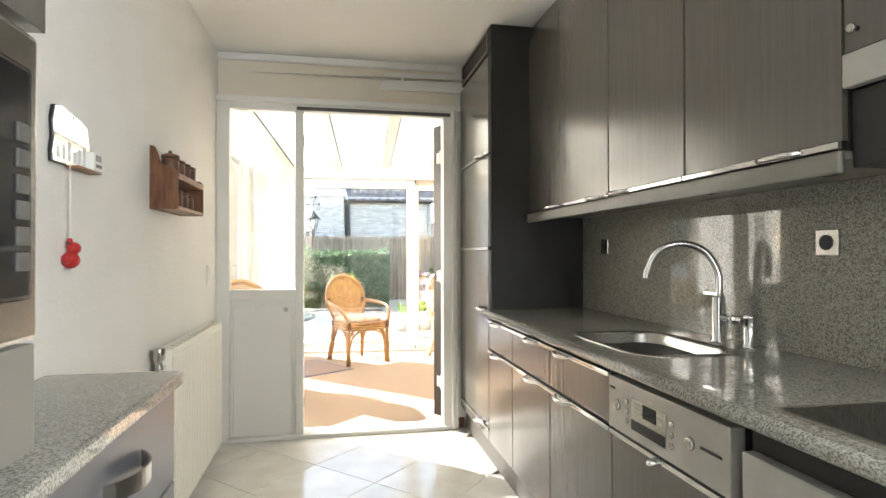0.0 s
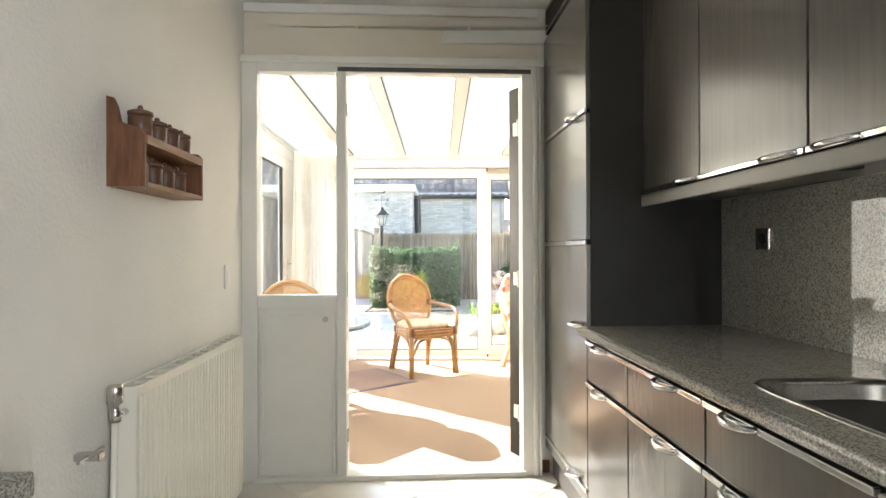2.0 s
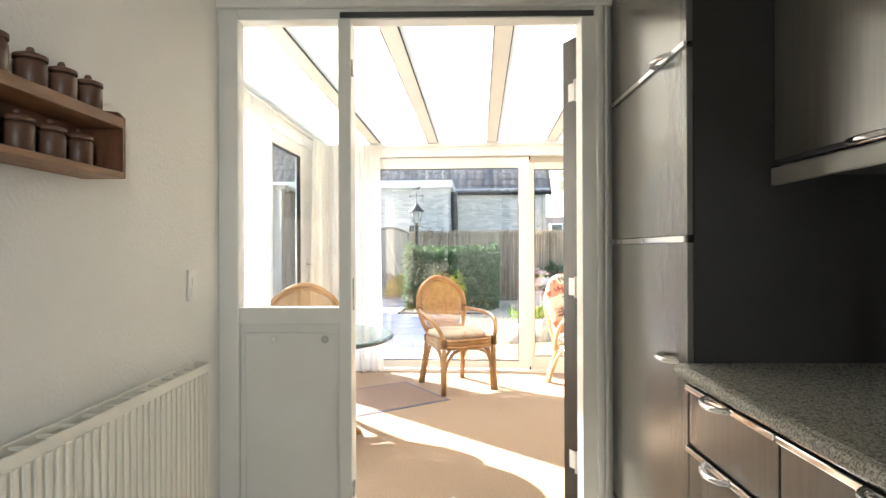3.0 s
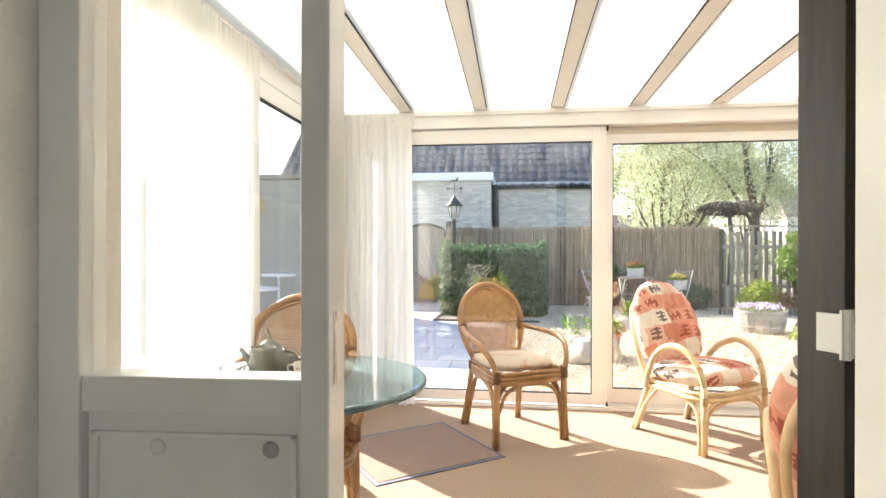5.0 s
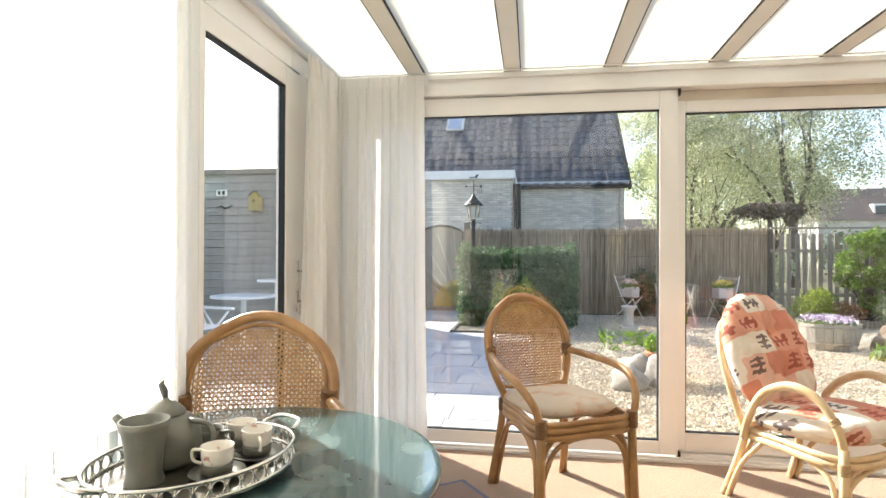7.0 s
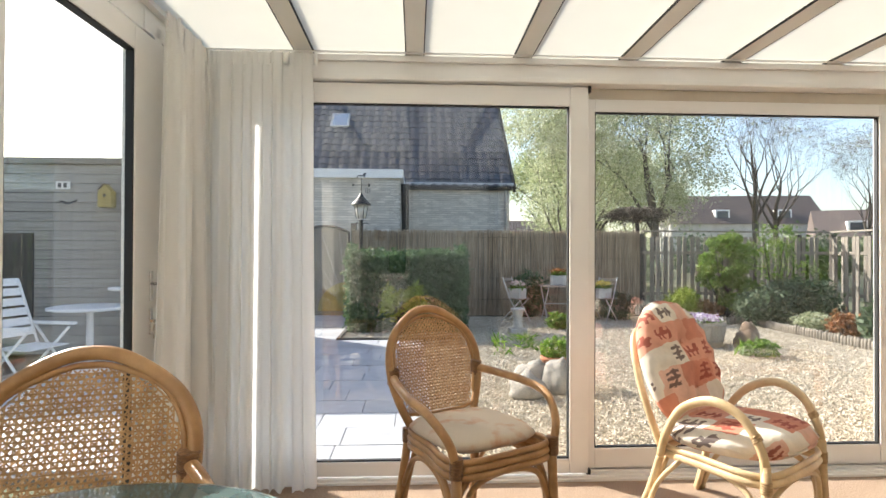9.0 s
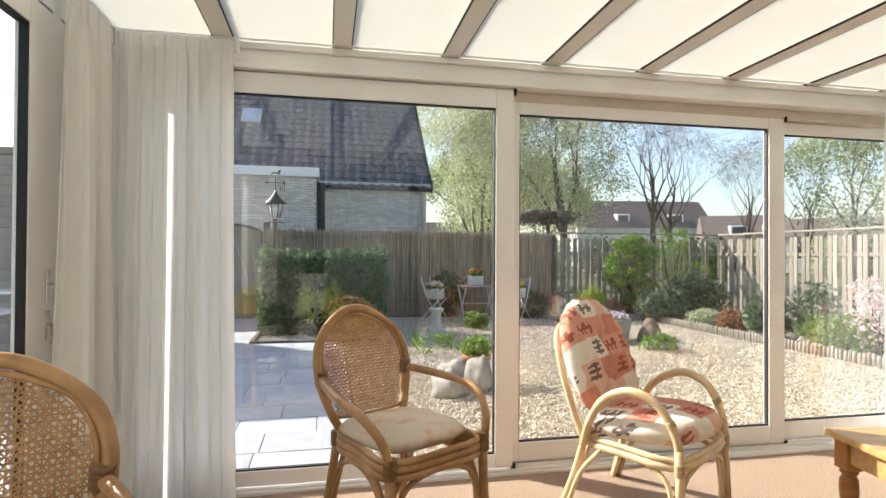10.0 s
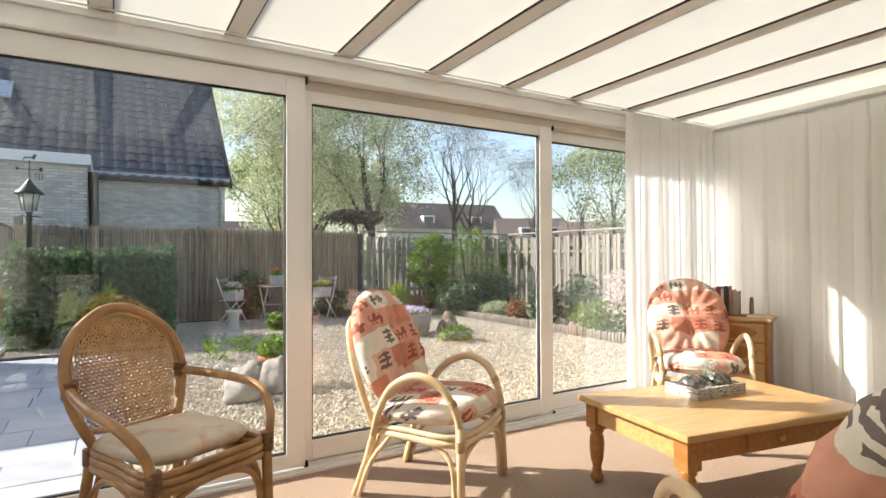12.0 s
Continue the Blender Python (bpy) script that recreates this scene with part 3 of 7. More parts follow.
# oven
ov = thing("oven", pose(0, 0, 0), "built-in oven with a silver front under the hob", "oven")
part("body", box(FX + 0.02, 1.39, 0.46, 1.05, 0.11, 0.862), CARCASS, ov)
pn = part("control_panel", box(FX - 0.012, FX + 0.02, 0.465, 1.045, 0.64, 0.80, 0.004), APPLIANCE, ov, "silver control panel")
part("maker_mark", boxes(*[(FX - 0.0135, FX - 0.0118, 0.90 - 0.016 * k, 0.911 - 0.016 * k, 0.72, 0.735) for k in range(5)]), BLACK_PLASTIC, pn)
part("oven_door", box(FX - 0.008, FX + 0.02, 0.465, 1.045, 0.15, 0.63, 0.004), BLACK_GLASS, ov)
part("oven_handle", tube([(FX - 0.045, 0.50, 0.60), (FX - 0.045, 1.01, 0.60)], 0.009, 10), STEEL, ov)
eb = thing("base_cabinet", pose(0, 0, 0), "dark grey woodgrain base cabinet at the end of the run", "cabinet", "base cabinets")
part("body", box(FX, 1.39, -0.35, 0.455, 0.11, 0.862, 0.002), CABINET, eb)

# worktop with a cut-out, splashback
SY0, SY1, SX0, SX1 = 1.60, 2.14, 0.85, 1.21
wt_r = thing("worktop", pose(0, 0, 0), "polished grey speckled granite worktop on the base cabinets", "worktop")
slab = bmesh.new()
xs, ys = (WX, SX0, SX1, 1.39), (-0.35, SY0, SY1, 3.198)
nodes = [[[slab.verts.new((x, y, z)) for z in (0.863, 0.905)] for y in ys] for x in xs]
for i in range(3):
    for j in range(3):
        if (i, j) != (1, 1):
            for k in (0, 1):
                slab.faces.new((nodes[i][j][k], nodes[i + 1][j][k], nodes[i + 1][j + 1][k], nodes[i][j + 1][k]))
for e in [e for e in slab.edges if len(e.link_faces) == 1]:
    a, b = e.verts
    if a.co.z > 0.89:
        lower = [next(v for v in slab.verts if v.co.z < 0.89 and (v.co.xy - q.co.xy).length < 1e-5) for q in (b, a)]
        slab.faces.new((a, b, *lower))
part("slab", slab, GRANITE, wt_r)
part("front_edge", tube([(WX + 0.004, -0.35, 0.884), (WX + 0.004, 3.198, 0.884)], 0.0209, 14), GRANITE, wt_r)
sb = thing("splashback", pose(0, 0, 0), "polished grey speckled granite splashback above the worktop", "splashback")
part("slab", box(1.384, 1.40, -0.35, 3.198, 0.906, 1.46), GRANITE, sb)


def oval_ring(x, y, a):
    c, s = math.cos(a), math.sin(a)
    r = (abs(c) ** 5 + abs(s) ** 5) ** -0.2
    return x * c * r, y * s * r


sink = thing("sink", pose((SX0 + SX1) / 2, (SY0 + SY1) / 2, 0.905), "rounded stainless steel sink set into the granite", "sink")
bm = bmesh.new()
rings = []
for kx, ky, z in ((0.205, 0.30, 0.001), (0.205, 0.30, 0.004), (0.185, 0.275, 0.004), (0.178, 0.268, -0.01), (0.168, 0.255, -0.13), (0.14, 0.225, -0.155), (0.03, 0.03, -0.16)):
    rings.append([bm.verts.new((*oval_ring(kx, ky, 2 * math.pi * i / 48), z)) for i in range(48)])
for a, b in zip(rings, rings[1:]):
    for i in range(48):
        f = bm.faces.new((a[i], a[(i + 1) % 48], b[(i + 1) % 48], b[i]))
        f.smooth = True
bm.faces.new(rings[-1])
part("basin", bm, STEEL, sink)
part("drain", lathe([(0.035, -0.158), (0.035, -0.154), (0.02, -0.152)], 20), CHROME, sink)
part("overflow", boxes(*[(0.168, 0.172, -0.215 + 0.012 * k, -0.208 + 0.012 * k, -0.06, -0.03) for k in range(3)]), BLACK_PLASTIC, sink)
tap = thing("kitchen_tap", pose(1.30, 1.83, 0.905), "polished chrome kitchen tap with a high arched spout", "tap")
part("base", lathe([(0.03, 0), (0.03, 0.006), (0.024, 0.012), (0.024, 0.17), (0.021, 0.175)], 24), CHROME, tap)
part("spout", tube([(0, 0, 0.16), (0, 0, 0.26), (-0.035, 0.03, 0.345), (-0.10, 0.085, 0.375), (-0.165, 0.14, 0.345), (-0.195, 0.165, 0.27), (-0.20, 0.17, 0.235)], 0.0135, 14, samples=8), CHROME, tap)
part("lever", boxes((-0.012, 0.012, -0.012, 0.075, 0.175, 0.19), bevel=0.004), CHROME, tap)
part("side_valve", turn_bm(lathe([(0.014, 0), (0.014, 0.06), (0.019, 0.065), (0.019, 0.11), (0.014, 0.115)], 18), pose(0, -0.015, 0.095, 90)), CHROME, tap)
soap = thing("soap_dispenser", pose(1.31, 1.68, 0.905), "short chrome soap dispenser beside the tap", "dispenser")
part("body", lathe([(0.026, 0), (0.026, 0.006), (0.02, 0.01), (0.02, 0.10), (0.022, 0.105), (0.022, 0.12)], 20), CHROME, soap)
hob = thing("hob", pose(0, 0, 0.905), "black ceramic hob with a thin steel rim in the worktop", "hob")
part("glass", box(0.80, 1.30, 0.36, 0.975, 0.001, 0.006, 0.001), BLACK_GLASS, hob)
part("rim", boxes((0.79, 0.80, 0.35, 0.985, 0.0, 0.007), (1.30, 1.31, 0.35, 0.985, 0.0, 0.007), (0.80, 1.30, 0.35, 0.36, 0.0, 0.007), (0.80, 1.30, 0.975, 0.985, 0.0, 0.007)), STEEL, hob)


def socket(y, z, label):
    ob = thing("wall_socket", pose(1.384, y, z), label, "socket", "sockets in the splashback")
    part("plate", box(-0.012, 0.0, -0.042, 0.042, -0.042, 0.042, 0.004), STEEL, ob)
    part("insert", turn_bm(lathe([(0.024, 0), (0.024, 0.003), (0.02, 0.004)], 24), pose(-0.012, 0, 0, 0, -90)), BLACK_PLASTIC, ob)


socket(1.425, 1.275, "square steel-rimmed power socket in the granite")
socket(2.895, 1.28, "square steel-rimmed power socket in the granite")

# tall unit
tall = thing("tall_cabinet", pose(0, 0, 0), "tall dark grey woodgrain cabinet with a vent grille at the top", "cabinet")
# near-black body: the exposed side's shade is put into the colour
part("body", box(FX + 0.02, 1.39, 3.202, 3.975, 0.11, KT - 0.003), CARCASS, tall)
for z0, z1, gz in ((1.862, 2.44, 1.846), (1.285, 1.844, None), (0.19, 1.262, None), (0.115, 0.172, None)):
    d = part("door", box(FX, FX + 0.019, 3.204, 3.97, z0, z1, 0.002), CABINET, tall)
    if gz:
        grip_strip(d, 3.204, 3.97, gz, FX, 3.36)
d = part("strip", box(FX - 0.010, FX + 0.004, 3.204, 3.97, 1.263, 1.283, 0.003), CHROME, tall)
d = part("strip", box(FX - 0.010, FX + 0.004, 3.204, 3.97, 0.173, 0.189, 0.003), CHROME, tall)
part("grip", tube([(FX - 0.005, 3.30, 0.20), (FX - 0.035, 3.36, 0.19), (FX - 0.04, 3.42, 0.18), (FX - 0.005, 3.48, 0.18)], 0.0085, 8, samples=4), CHROME, tall)
part("grip", tube([(FX - 0.005, 3.24, 0.90), (FX - 0.04, 3.27, 0.90), (FX - 0.045, 3.33, 0.90), (FX - 0.005, 3.38, 0.90)], 0.0085, 8, samples=4), CHROME, tall)
gr = part("vent_frame", boxes((FX + 0.002, FX + 0.02, 3.23, 3.94, 2.47, 2.49), (FX + 0.002, FX + 0.02, 3.23, 3.94, 2.59, 2.61), (FX + 0.002, FX + 0.02, 3.23, 3.25, 2.49, 2.59), (FX + 0.002, FX + 0.02, 3.92, 3.94, 2.49, 2.59)), CABINET, tall)
for k in range(4):
    part("slat", box(FX + 0.004, FX + 0.018, 3.25, 3.92, 2.496 + 0.024 * k, 2.506 + 0.024 * k), CARCASS, gr)

# wall units, pelmet, hood
for y0, y1, grip in ((2.724, 3.198, 2.80), (2.181, 2.72, 2.28), (1.642, 2.177, 2.07), (1.04, 1.638, 1.22)):
    wu = thing("wall_cabinet", pose(0, 0, 0), "dark grey woodgrain wall cabinet with a chrome lower edge", "cabinet", "wall cabinets")
    part("body", box(UX + 0.02, 1.39, y0, y1, 1.482, 2.55), CARCASS, wu)
    d = part("door", box(UX, UX + 0.019, y0 + 0.002, y1 - 0.002, 1.504, 2.548, 0.002), CABINET, wu)
    grip_strip(d, y0 + 0.002, y1 - 0.002, 1.486, UX, grip, 0.14)
fill = thing("cabinet_filler", pose(0, 0, 0), "dark grey filler board between wall cabinets and ceiling", "filler")
part("board", box(UX + 0.03, 1.39, -0.35, 3.198, 2.552, KT - 0.003), CABINET, fill)
pel = thing("light_pelmet", pose(0, 0, 0), "grey lighting pelmet under the wall cabinets", "pelmet")
part("board", box(UX + 0.005, 1.383, 1.04, 3.198, 1.462, 1.480), PELMET, pel)
part("lip", box(UX - 0.012, UX + 0.004, 1.04, 3.198, 1.428, 1.481, 0.006), PELMET, pel)
for yy in (1.25, 1.75, 2.25, 2.75):
    part("spot_rim", turn_bm(lathe([(0.035, 0), (0.032, 0.006), (0.026, 0.006), (0.026, 0.001)], 22), pose(1.2, yy, 1.462, 180)), STEEL, pel)
part("switch_knob", lathe([(0.014, 1.445), (0.016, 1.45), (0.016, 1.462)], 14, centre=(1.12, 2.55, 0)), STEEL, pel)
hood = thing("cooker_hood", pose(0, 0, 0), "cooker hood with a pale front strip below a dark cabinet door", "hood")
part("body", box(UX + 0.02, 1.383, 0.42, 1.034, 1.44, 1.62, 0.004), BLACK_PLASTIC, hood)
part("front_strip", box(UX - 0.008, UX + 0.02, 0.42, 1.034, 1.622, 1.70, 0.004), APPLIANCE, hood)
part("maker_mark", box(UX - 0.0095, UX - 0.0079, 0.80, 0.90, 1.655, 1.67), BLACK_PLASTIC, hood)
part("door", box(UX, UX + 0.02, 0.42, 1.034, 1.704, 2.548, 0.002), CABINET, hood)
part("door_knob", turn_bm(lathe([(0.006, 0), (0.006, 0.012), (0.012, 0.018), (0.008, 0.024)], 14), pose(UX, 1.0, 1.75, 0, -90)), STEEL, hood)
part("cabinet", box(UX + 0.02, 1.39, 0.42, 1.034, 1.704, 2.55), CARCASS, hood)
wu = thing("wall_cabinet", pose(0, 0, 0), "dark grey woodgrain wall cabinet beside the hood", "cabinet", "wall cabinets")
part("body", box(UX, 1.39, -0.35, 0.416, 1.482, 2.55, 0.002), CABINET, wu)

# ---- left side: short worktop, column with microwave ----
lu = thing("base_cabinet", pose(0, 0, 0), "grey metallic drawer cabinet with a broad bow handle", "cabinet", "base cabinets")
LX, LE = -0.585, 1.665
part("body", box(KL + 0.002, LX - 0.02, 0.86, LE, FLOOR + 0.002, 0.862), LAVENDER, lu)
for z0, z1 in ((0.60, 0.855), (0.30, 0.592), (0.06, 0.292)):
    d = part("drawer", box(LX - 0.019, LX, 0.862, LE - 0.001, z0, z1, 0.002), LAVENDER, lu)
    bow = [(LX + 0.002 + 0.05 * math.sin(math.pi * k / 14) ** 0.7, 1.16 + 0.22 * k / 14) for k in range(15)]
    part("handle", prism(bow + [(x - 0.006 if 0 < q < 14 else x, y) for q, (x, y) in reversed(list(enumerate(bow)))], z1 - 0.115, z1 - 0.075, 0.0), STEEL, d)
wl = thing("worktop", pose(0, 0, 0), "polished grey speckled granite worktop on the short unit", "worktop")
part("slab", box(KL + 0.002, -0.566, 0.80, 1.685, 0.864, 0.905, 0.008), GRANITE, wl)
col = thing("oven_column", pose(0, 0, 0), "dark kitchen column holding the microwave", "cabinet")
part("side", box(KL + 0.002, -0.60, -0.4, 0.845, FLOOR + 0.002, 0.955), CARCASS, col)
part("top_cabinet", box(KL + 0.002, -0.545, -0.4, 0.85, 1.565, KT - 0.003, 0.002), CABINET, col)
part("lower_front", box(-0.60, -0.555, 0.1, 0.845, 0.962, 1.115, 0.004), PELMET, col)
part("core", box(KL + 0.002, -0.60, -0.4, 0.845, 0.96, 1.56), CARCASS, col)
mw = thing("microwave", pose(0, 0, 0), "built-in steel microwave with a black window", "microwave")
part("frame", boxes((-0.598, -0.552, 0.10, 0.845, 1.12, 1.555), bevel=0.008), STEEL, mw)
part("door_glass", boxes((-0.553, -0.546, 0.12, 0.815, 1.18, 1.50), bevel=0.006), BLACK_GLASS, mw)
for k in range(6):
    part("button", box(-0.547, -0.542, 0.775, 0.805, 1.22 + 0.035 * k, 1.245 + 0.035 * k, 0.002), GREYPLINTH, mw)

# radiator
rad = thing("radiator", pose(0, 0, 0), "cream ribbed panel radiator on the kitchen wall", "radiator")
RY0, RY1, RZ0, RZ1 = 2.56, 3.635, 0.05, 0.822
part("back_panel", box(-0.905, -0.895, RY0, RY1, RZ0, RZ1, 0.003), RADIATOR_PAINT, rad)
part("front_panel", box(-0.842, -0.836, RY0, RY1, RZ0, RZ1, 0.003), RADIATOR_PAINT, rad)
rib = mesh_of("rib", box(-0.007, 0.0, -0.0105, 0.0105, RZ0 + 0.03, RZ1 - 0.03, 0.004), RADIATOR_PAINT)
for k in range(32):
    o = new("rib", rib)
    o.parent = rad
    o.matrix_basis = pose(-0.829, RY0 + 0.025 + k * 0.033, 0)
for y0, y1 in ((RY0, RY0 + 0.004), (RY1 - 0.004, RY1)):
    part("end_cover", box(-0.9, -0.84, y0, y1, RZ0, RZ1, 0.001), RADIATOR_PAINT, rad)
for k in range(13):
    part("grille_bar", box(-0.89, -0.847, RY0 + 0.02 + 0.08 * k, RY0 + 0.028 + 0.08 * k, RZ1 - 0.012, RZ1 - 0.004), RADIATOR_PAINT, rad)
vl = part("valve", turn_bm(lathe([(0.016, 0), (0.016, 0.03), (0.012, 0.034), (0.012, 0.05), (0.022, 0.055), (0.024, 0.10), (0.02, 0.108)], 20), pose(-0.868, 2.50, 0.735)), STEEL, rad)
part("valve_pipe", tube([(-0.868, 2.50, 0.75), (-0.868, 2.555, 0.75)], 0.012, 10), CHROME, vl)
part("valve_pipe", tube([(-0.868, 2.50, 0.74), (-0.872, 2.495, 0.4), (-0.872, 2.495, FLOOR)], 0.010, 10), RADIATOR_PAINT, vl)
part("pipe_clip", boxes((-0.93, -0.86, 2.40, 2.43, 0.655, 0.675), (-0.90, -0.89, 2.36, 2.49, 0.66, 0.67), bevel=0.003), STEEL, rad)
part("lower_valve", tube([(-0.87, 2.49, 0.10), (-0.87, 2.56, 0.10)], 0.014, 10), CHROME, rad)

# spice rack with jars
RACK = pose(KL, 2.57, 1.44)
rk = thing("spice_rack", RACK, "brown wooden spice rack hung on the kitchen wall", "rack")
side = [(0, 0.0), (0.115, 0.0), (0.115, 0.165), (0.10, 0.18), (0.04, 0.20), (0.032, 0.25), (0.02, 0.275), (0, 0.28)]
for yy in (0.0, 0.47):
    part("side_panel", turn_bm(prism(side if yy == 0 else side[:4] + [(0, 0.19)], 0, 0.014, 0.002), Matrix(((1, 0, 0, 0), (0, 0, 1, yy), (0, 1, 0, 0), (0, 0, 0, 1)))), BROWN_WOOD, rk)
part("back_panel", box(0.002, 0.010, 0.014, 0.47, 0.0, 0.19), BROWN_WOOD, rk)
PALE_EDGE = material("light_brown_shelf_wood", (0.30, 0.16, 0.075), 0.5, colour2=(0.22, 0.11, 0.05), scale=8, stretch=(4, 1, 4), bump=0.1)
part("shelf", box(0.01, 0.118, 0.014, 0.47, 0.0, 0.016, 0.002), PALE_EDGE, rk)
part("shelf", box(0.01, 0.118, 0.014, 0.47, 0.135, 0.163, 0.002), PALE_EDGE, rk)
JAR = material("brown_stoneware", (0.15, 0.075, 0.045), 0.42, colour2=(0.10, 0.048, 0.028), scale=12)
for zz, ys in ((0.016, (0.07, 0.17, 0.27, 0.37)), (0.163, (0.09, 0.21, 0.31, 0.41))):
    for k, yy in enumerate(ys):
        big = 1.12 if (zz > 0.1 and k == 0) else 1.0
        j = thing("spice_jar", RACK @ pose(0.06, yy, zz), "small brown stoneware spice jar with a lid on the rack", "jar", "spice jars")
        part("body", lathe([(0.028 * big, 0), (0.032 * big, 0.006), (0.033 * big, 0.06 * big), (0.028 * big, 0.068 * big)], 20), JAR, j)
        ld = part("lid", lathe([(0.034 * big, 0.068 * big), (0.034 * big, 0.078 * big), (0.02 * big, 0.084 * big)], 20), JAR, j)
        part("knob", lathe([(0.006, 0.083 * big), (0.009, 0.092 * big), (0.005, 0.098 * big)], 12), JAR, ld)

# mirror with shelf, timer and hanging red toy
MIRROR = material("mirror_silver", (0.85, 0.86, 0.86), 0.02, 1.0, scale=3)
mir = thing("wall_mirror", pose(KL, 1.70, 1.51), "small wavy-edged mirror with an etched lower band", "mirror")
out = [(0.0, 0.0), (-0.004, 0.03), (0.006, 0.07), (0.0, 0.12), (0.012, 0.16), (0.05, 0.166), (0.10, 0.158), (0.16, 0.15), (0.215, 0.135), (0.225, 0.10), (0.238, 0.05), (0.24, 0.0)]
YZ = Matrix(((0, 0, 1, 0), (1, 0, 0, 0), (0, 1, 0, 0), (0, 0, 0, 1)))
part("backing", turn_bm(prism([(x * 1.03 - 0.004, z * 1.03 - 0.003) for x, z in out], 0.002, 0.010), YZ), BLACK_PLASTIC, mir)
part("glass", turn_bm(prism(out, 0.010, 0.014), YZ), MIRROR, mir)
part("etched_band", boxes(*[(0.0142, 0.0152, 0.015 + 0.034 * k, 0.035 + 0.034 * k, 0.012, 0.045 + 0.012 * (k % 3)) for k in range(6)]), WHITE_PAINT, mir)
part("hole", turn_bm(lathe([(0.004, 0), (0.004, 0.002)], 10), pose(0.014, 0.12, 0.148, 0, 90)), BLACK_PLASTIC, mir)
part("ledge", box(0.002, 0.045, 0.09, 0.25, -0.008, 0.0, 0.002), PALE_EDGE, mir)
tm = thing("kitchen_timer", pose(KL, 1.70, 1.51), "small white digital kitchen timer on the mirror's ledge", "timer")
part("case", box(0.014, 0.042, 0.20, 0.265, 0.0, 0.06, 0.004), WHITE_PAINT, tm)
part("display", box(0.042, 0.0435, 0.21, 0.25, 0.032, 0.052), material("lcd_grey", (0.22, 0.23, 0.20), 0.3), tm)
part("key", boxes(*[(0.042, 0.0435, 0.212 + 0.015 * k, 0.222 + 0.015 * k, 0.012, 0.022) for k in range(3)]), BLACK_PLASTIC, tm)
RED = material("red_toy_paint", (0.45, 0.02, 0.018), 0.4, scale=12)
toy = thing("hanging_toy", pose(KL + 0.02, 1.79, 1.205), "small red toy figure hanging on a white string", "toy")
bm = bmesh.new()
for c, rr in (((0, 0, 0.02), 0.026), ((0.004, 0.012, 0.055), 0.02), ((0, 0.03, 0.062), 0.010), ((0, -0.004, 0.078), 0.008), ((0, -0.024, 0.02), 0.012)):
    bmesh.ops.create_icosphere(bm, subdivisions=2, radius=rr, matrix=Matrix.Translation(c))
part("figure", bm, RED, toy)
part("string", tube([(0, 0, 0.07), (0, -0.004, 0.31)], 0.0018, 5), WHITE_PAINT, toy)
sw = thing("light_switch", pose(KL, 3.68, 1.11), "small cream light switch on the wall", "switch")
part("plate", box(0.0, 0.010, -0.035, 0.035, -0.06, 0.06, 0.003), WHITE_PAINT, sw)
part("rocker", box(0.010, 0.014, -0.015, 0.015, 0.0, 0.03, 0.002), WHITE_PAINT, sw)
part("outlet", box(0.010, 0.013, -0.018, 0.018, -0.045, -0.01, 0.002), WHITE_PAINT, sw)

# floor tiles laid on the slant
TS = 0.478
tile = mesh_of("tile", box(-TS / 2 + 0.002, TS / 2 - 0.002, -TS / 2 + 0.002, TS / 2 - 0.002, -0.010, 0.0, 0.0015), TILE)
for i in range(-14, 15):
    for j in range(-14, 15):
        c = Vector((0.084, 3.086)) + Vector(((i + 0.5) - (j + 0.5), (i + 0.5) + (j + 0.5))) * TS / math.sqrt(2)
        if KL - 0.25 < c.x < FX + 0.3 and -1.3 < c.y < 4.1:
            o = new("tile", tile)
            o.parent = bpy.data.objects["floor"]
            o.matrix_basis = pose(c.x, c.y, FLOOR, 0, 0, 45)

# added fill lamp on the side wall behind the units, unseen, with a frame
fill_frame = setting("fill_lamp_frame", boxes((KR - 0.05, KR + 0.002, -2.05, -0.55, 0.88, 0.95), (KR - 0.05, KR + 0.002, -2.05, -0.55, 2.25, 2.32), (KR - 0.05, KR + 0.002, -2.05, -1.98, 0.95, 2.25), (KR - 0.05, KR + 0.002, -0.62, -0.55, 0.95, 2.25), bevel=0.004), PVC, "added white frame round the fill lamp on the kitchen's side wall", "window")
kitchen_fill = new("kitchen_fill_lamp", bpy.data.lights.new("kitchen_fill_lamp", "AREA"))
kitchen_fill.data.shape, kitchen_fill.data.size, kitchen_fill.data.size_y = "RECTANGLE", 0.8, 1.25
kitchen_fill.data.energy, kitchen_fill.data.color = 21, (0.93, 0.97, 1.0)
kitchen_fill.matrix_world = look((KR - 0.02, -1.05, 1.6), (-1.0, -0.1, 1.4))

# ---- garden room: furniture ----
RATTAN = material("honey_rattan", (0.45, 0.255, 0.105), 0.36, colour2=(0.31, 0.16, 0.06), scale=9, stretch=(1, 1, 1), bump=0.12, bump_scale=60, fine=0.25)
RATTAN_PALE = material("pale_bamboo", (0.69, 0.53, 0.32), 0.36, colour2=(0.57, 0.41, 0.22), scale=8, bump=0.1, bump_scale=50, fine=0.2)
RATTAN_BIND = material("dark_rattan_binding", (0.26, 0.13, 0.05), 0.5, colour2=(0.14, 0.065, 0.025), scale=60, stretch=(1, 1, 6), bump=0.5, bump_scale=120)
PALE_BIND = material("pale_rattan_binding", (0.55, 0.38, 0.20), 0.5, colour2=(0.40, 0.26, 0.12), scale=60, stretch=(1, 1, 6), bump=0.5, bump_scale=120)
CANE = material("woven_cane", (0.54, 0.34, 0.16), 0.55, colour2=(0.41, 0.24, 0.10), scale=30, fine=0.3, bump_scale=200)
